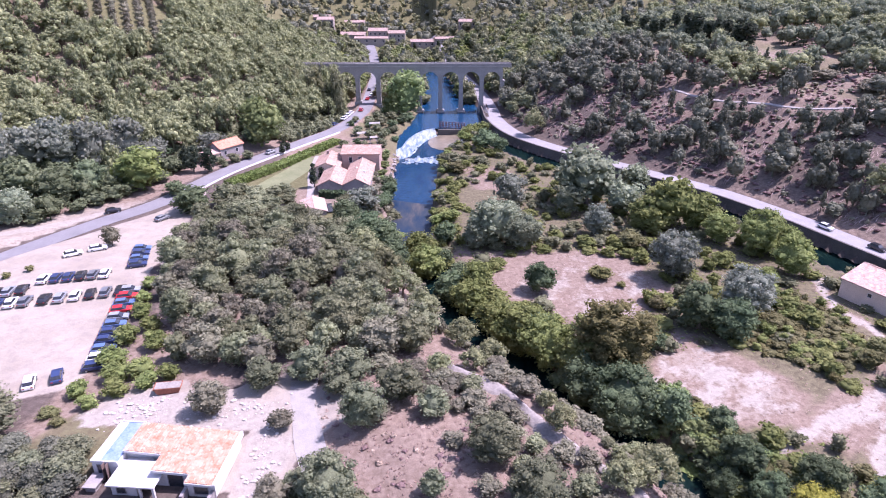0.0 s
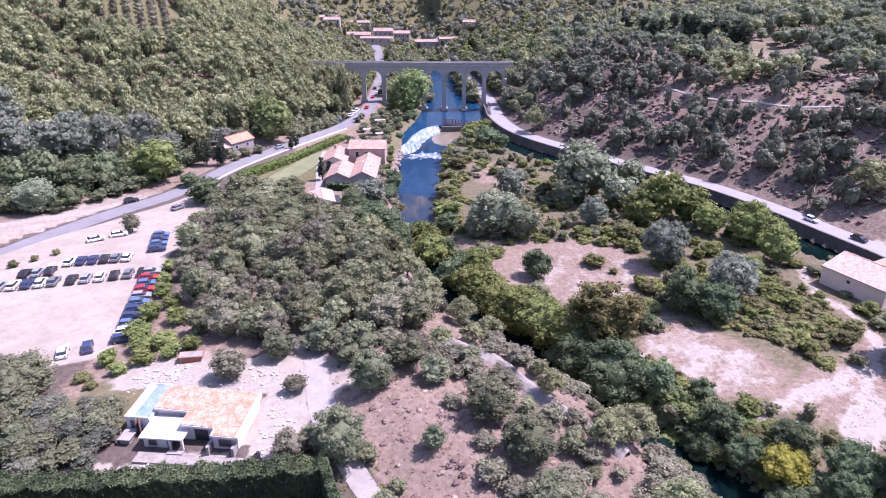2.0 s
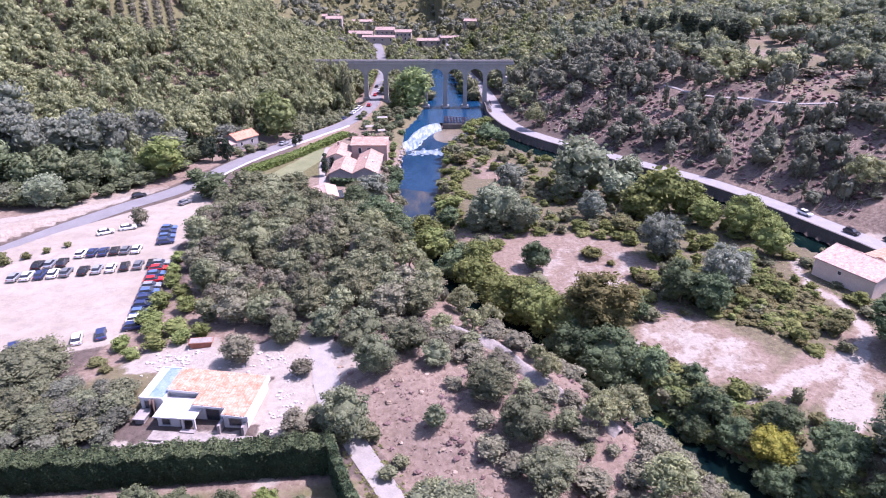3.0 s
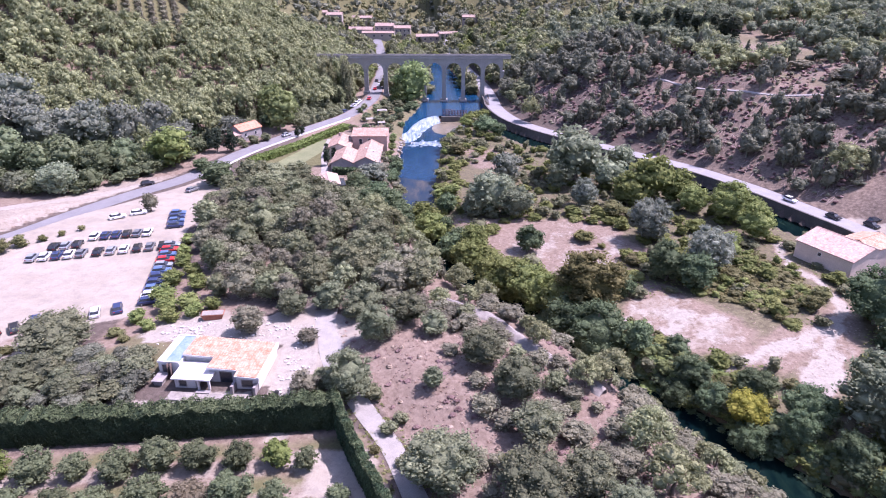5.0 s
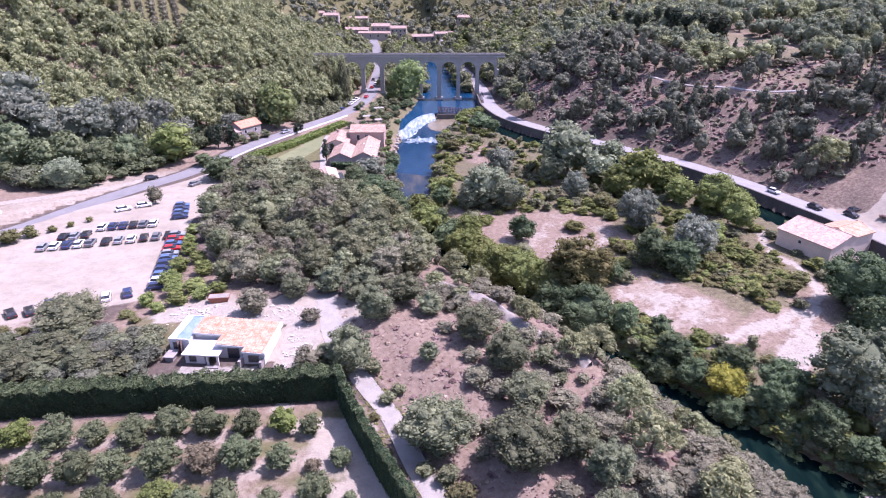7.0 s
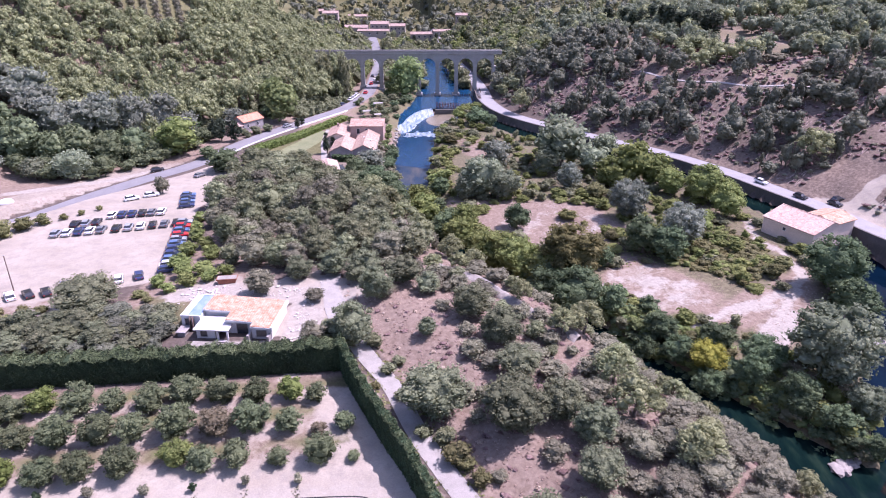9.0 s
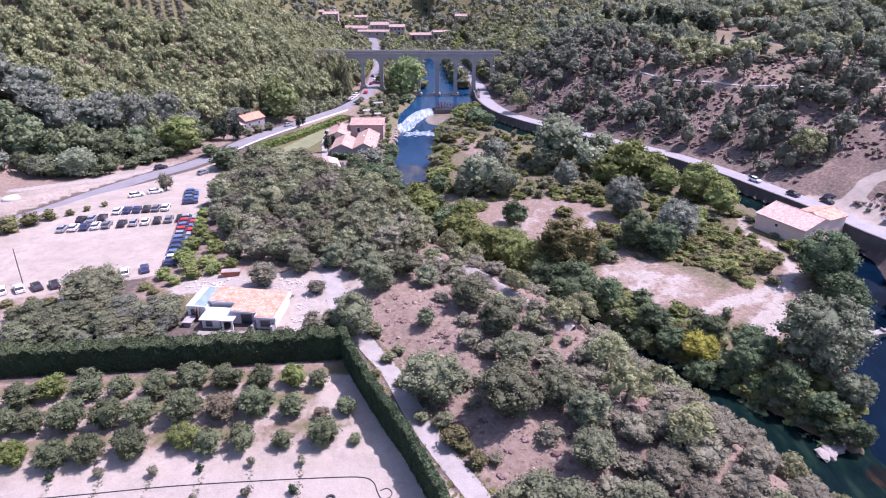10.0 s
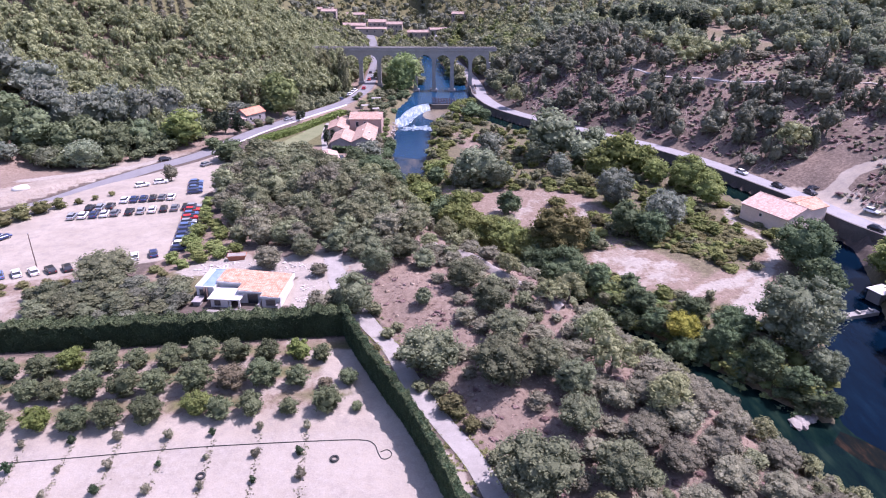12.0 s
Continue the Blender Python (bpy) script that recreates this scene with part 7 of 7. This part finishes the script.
def branch_sill():
    e = base("concrete_sill", 92.5, 75, -2.6, 14, "pale concrete sill across the side branch", "weir")
    part("slab", boxes((-7, 7, -0.8, 0.8, -0.8, 1.0), bev=0.06), GRAVEL, e)
    for k in range(4):
        part("pillar", boxes((-5.2 + 3.4 * k, -4.8 + 3.4 * k, -0.6, 0.6, 1.0, 1.5)), GRAVEL, e)


branch_sill()


def pump_hut():
    z = float(height(103.5, 83))
    e = base("pump_hut", 103.5, 82.5, max(z, -2.0), 20, "small pale hut with flat roof by the branch", "hut")
    part("wall", boxes((-2.2, 2.2, -1.6, 1.6, -1.5, 2.3)), GREYWALL, e)
    part("roof", boxes((-2.6, 2.6, -2.0, 2.0, 2.3, 2.48), bev=0.03), WHITEWALL, e)
    opening(e, "door", 0, -0.2, 1.0, 2.0, -1.6)


pump_hut()


def covered_pile():
    x, y = -118.8, 133.7
    v, t = ICO2
    r = np.random.default_rng(6)
    v = v * (2.6, 1.5, 1.1) * r.uniform(0.86, 1.1, (len(v), 1))
    ob = new("covered_pile", tri_mesh("covered_pile", v, t, WHITEWALL, True))
    ob.matrix_world = pose(x, y, float(height(x, y)) + 0.25, 0, 0, 35)
    tagged(ob, "heap under a white sheet beside the trees", "heap")


covered_pile()


def cement_mixer():
    x, y = -24.6, 57.9
    e = base("cement_mixer", x, y, float(height(x, y)), 30, "dark cement mixer standing on the building site", "mixer")
    bm = bmesh.new()
    bmesh.ops.create_cone(bm, cap_ends=True, segments=14, radius1=0.5, radius2=0.3, depth=0.8, matrix=Matrix.Translation((0, 0, 1.05)) @ Matrix.Rotation(radians(35), 4, "Y"))
    part("drum", bm, RUBBER, e)
    part("frame", boxes((-0.5, 0.5, -0.05, 0.05, 0.55, 0.65), (-0.5, -0.42, -0.4, 0.4, 0.0, 0.6), (0.42, 0.5, -0.4, 0.4, 0.0, 0.6)), METAL, e)
    for k in (-0.4, 0.4):
        bm = bmesh.new()
        bmesh.ops.create_cone(bm, cap_ends=True, segments=12, radius1=0.22, radius2=0.22, depth=0.09, matrix=Matrix.Translation((-0.55, k, 0.22)) @ Matrix.Rotation(radians(90), 4, "X"))
        part("wheel", bm, RUBBER, e)


cement_mixer()


def weed_strips():
    """Low weeds left standing in lines between the sapling rows."""
    rng = np.random.default_rng(27)
    X, Y = [], []
    for x0 in np.arange(-90, -12, 6.6):
        y = rng.uniform(-8, 26, 500) + 0.075 * (x0 + 50)
        x = x0 + 0.07 * (26 - y) + rng.normal(0, 0.28, 500)
        ok = (x < -9 - (y - 22) * 0.5) & (rng.random(500) < 0.4 + 0.6 * np.sin(y * 0.9 + x0) ** 2)
        X.append(x[ok])
        Y.append(y[ok])
    X, Y = np.concatenate(X), np.concatenate(Y)
    P = np.column_stack([X, Y, height(X, Y) + 0.05])
    N = np.column_stack([rng.normal(0, 1, len(X)), rng.normal(0, 1, len(X)), np.full(len(X), 1.0)])
    tagged(new("weeds", tri_mesh("weeds", *leaves(rng, P, N, 0.16, 0.3), OLIVE)), "low grey-green weeds in strips on pale soil", "weeds", kind="stuff")


weed_strips()
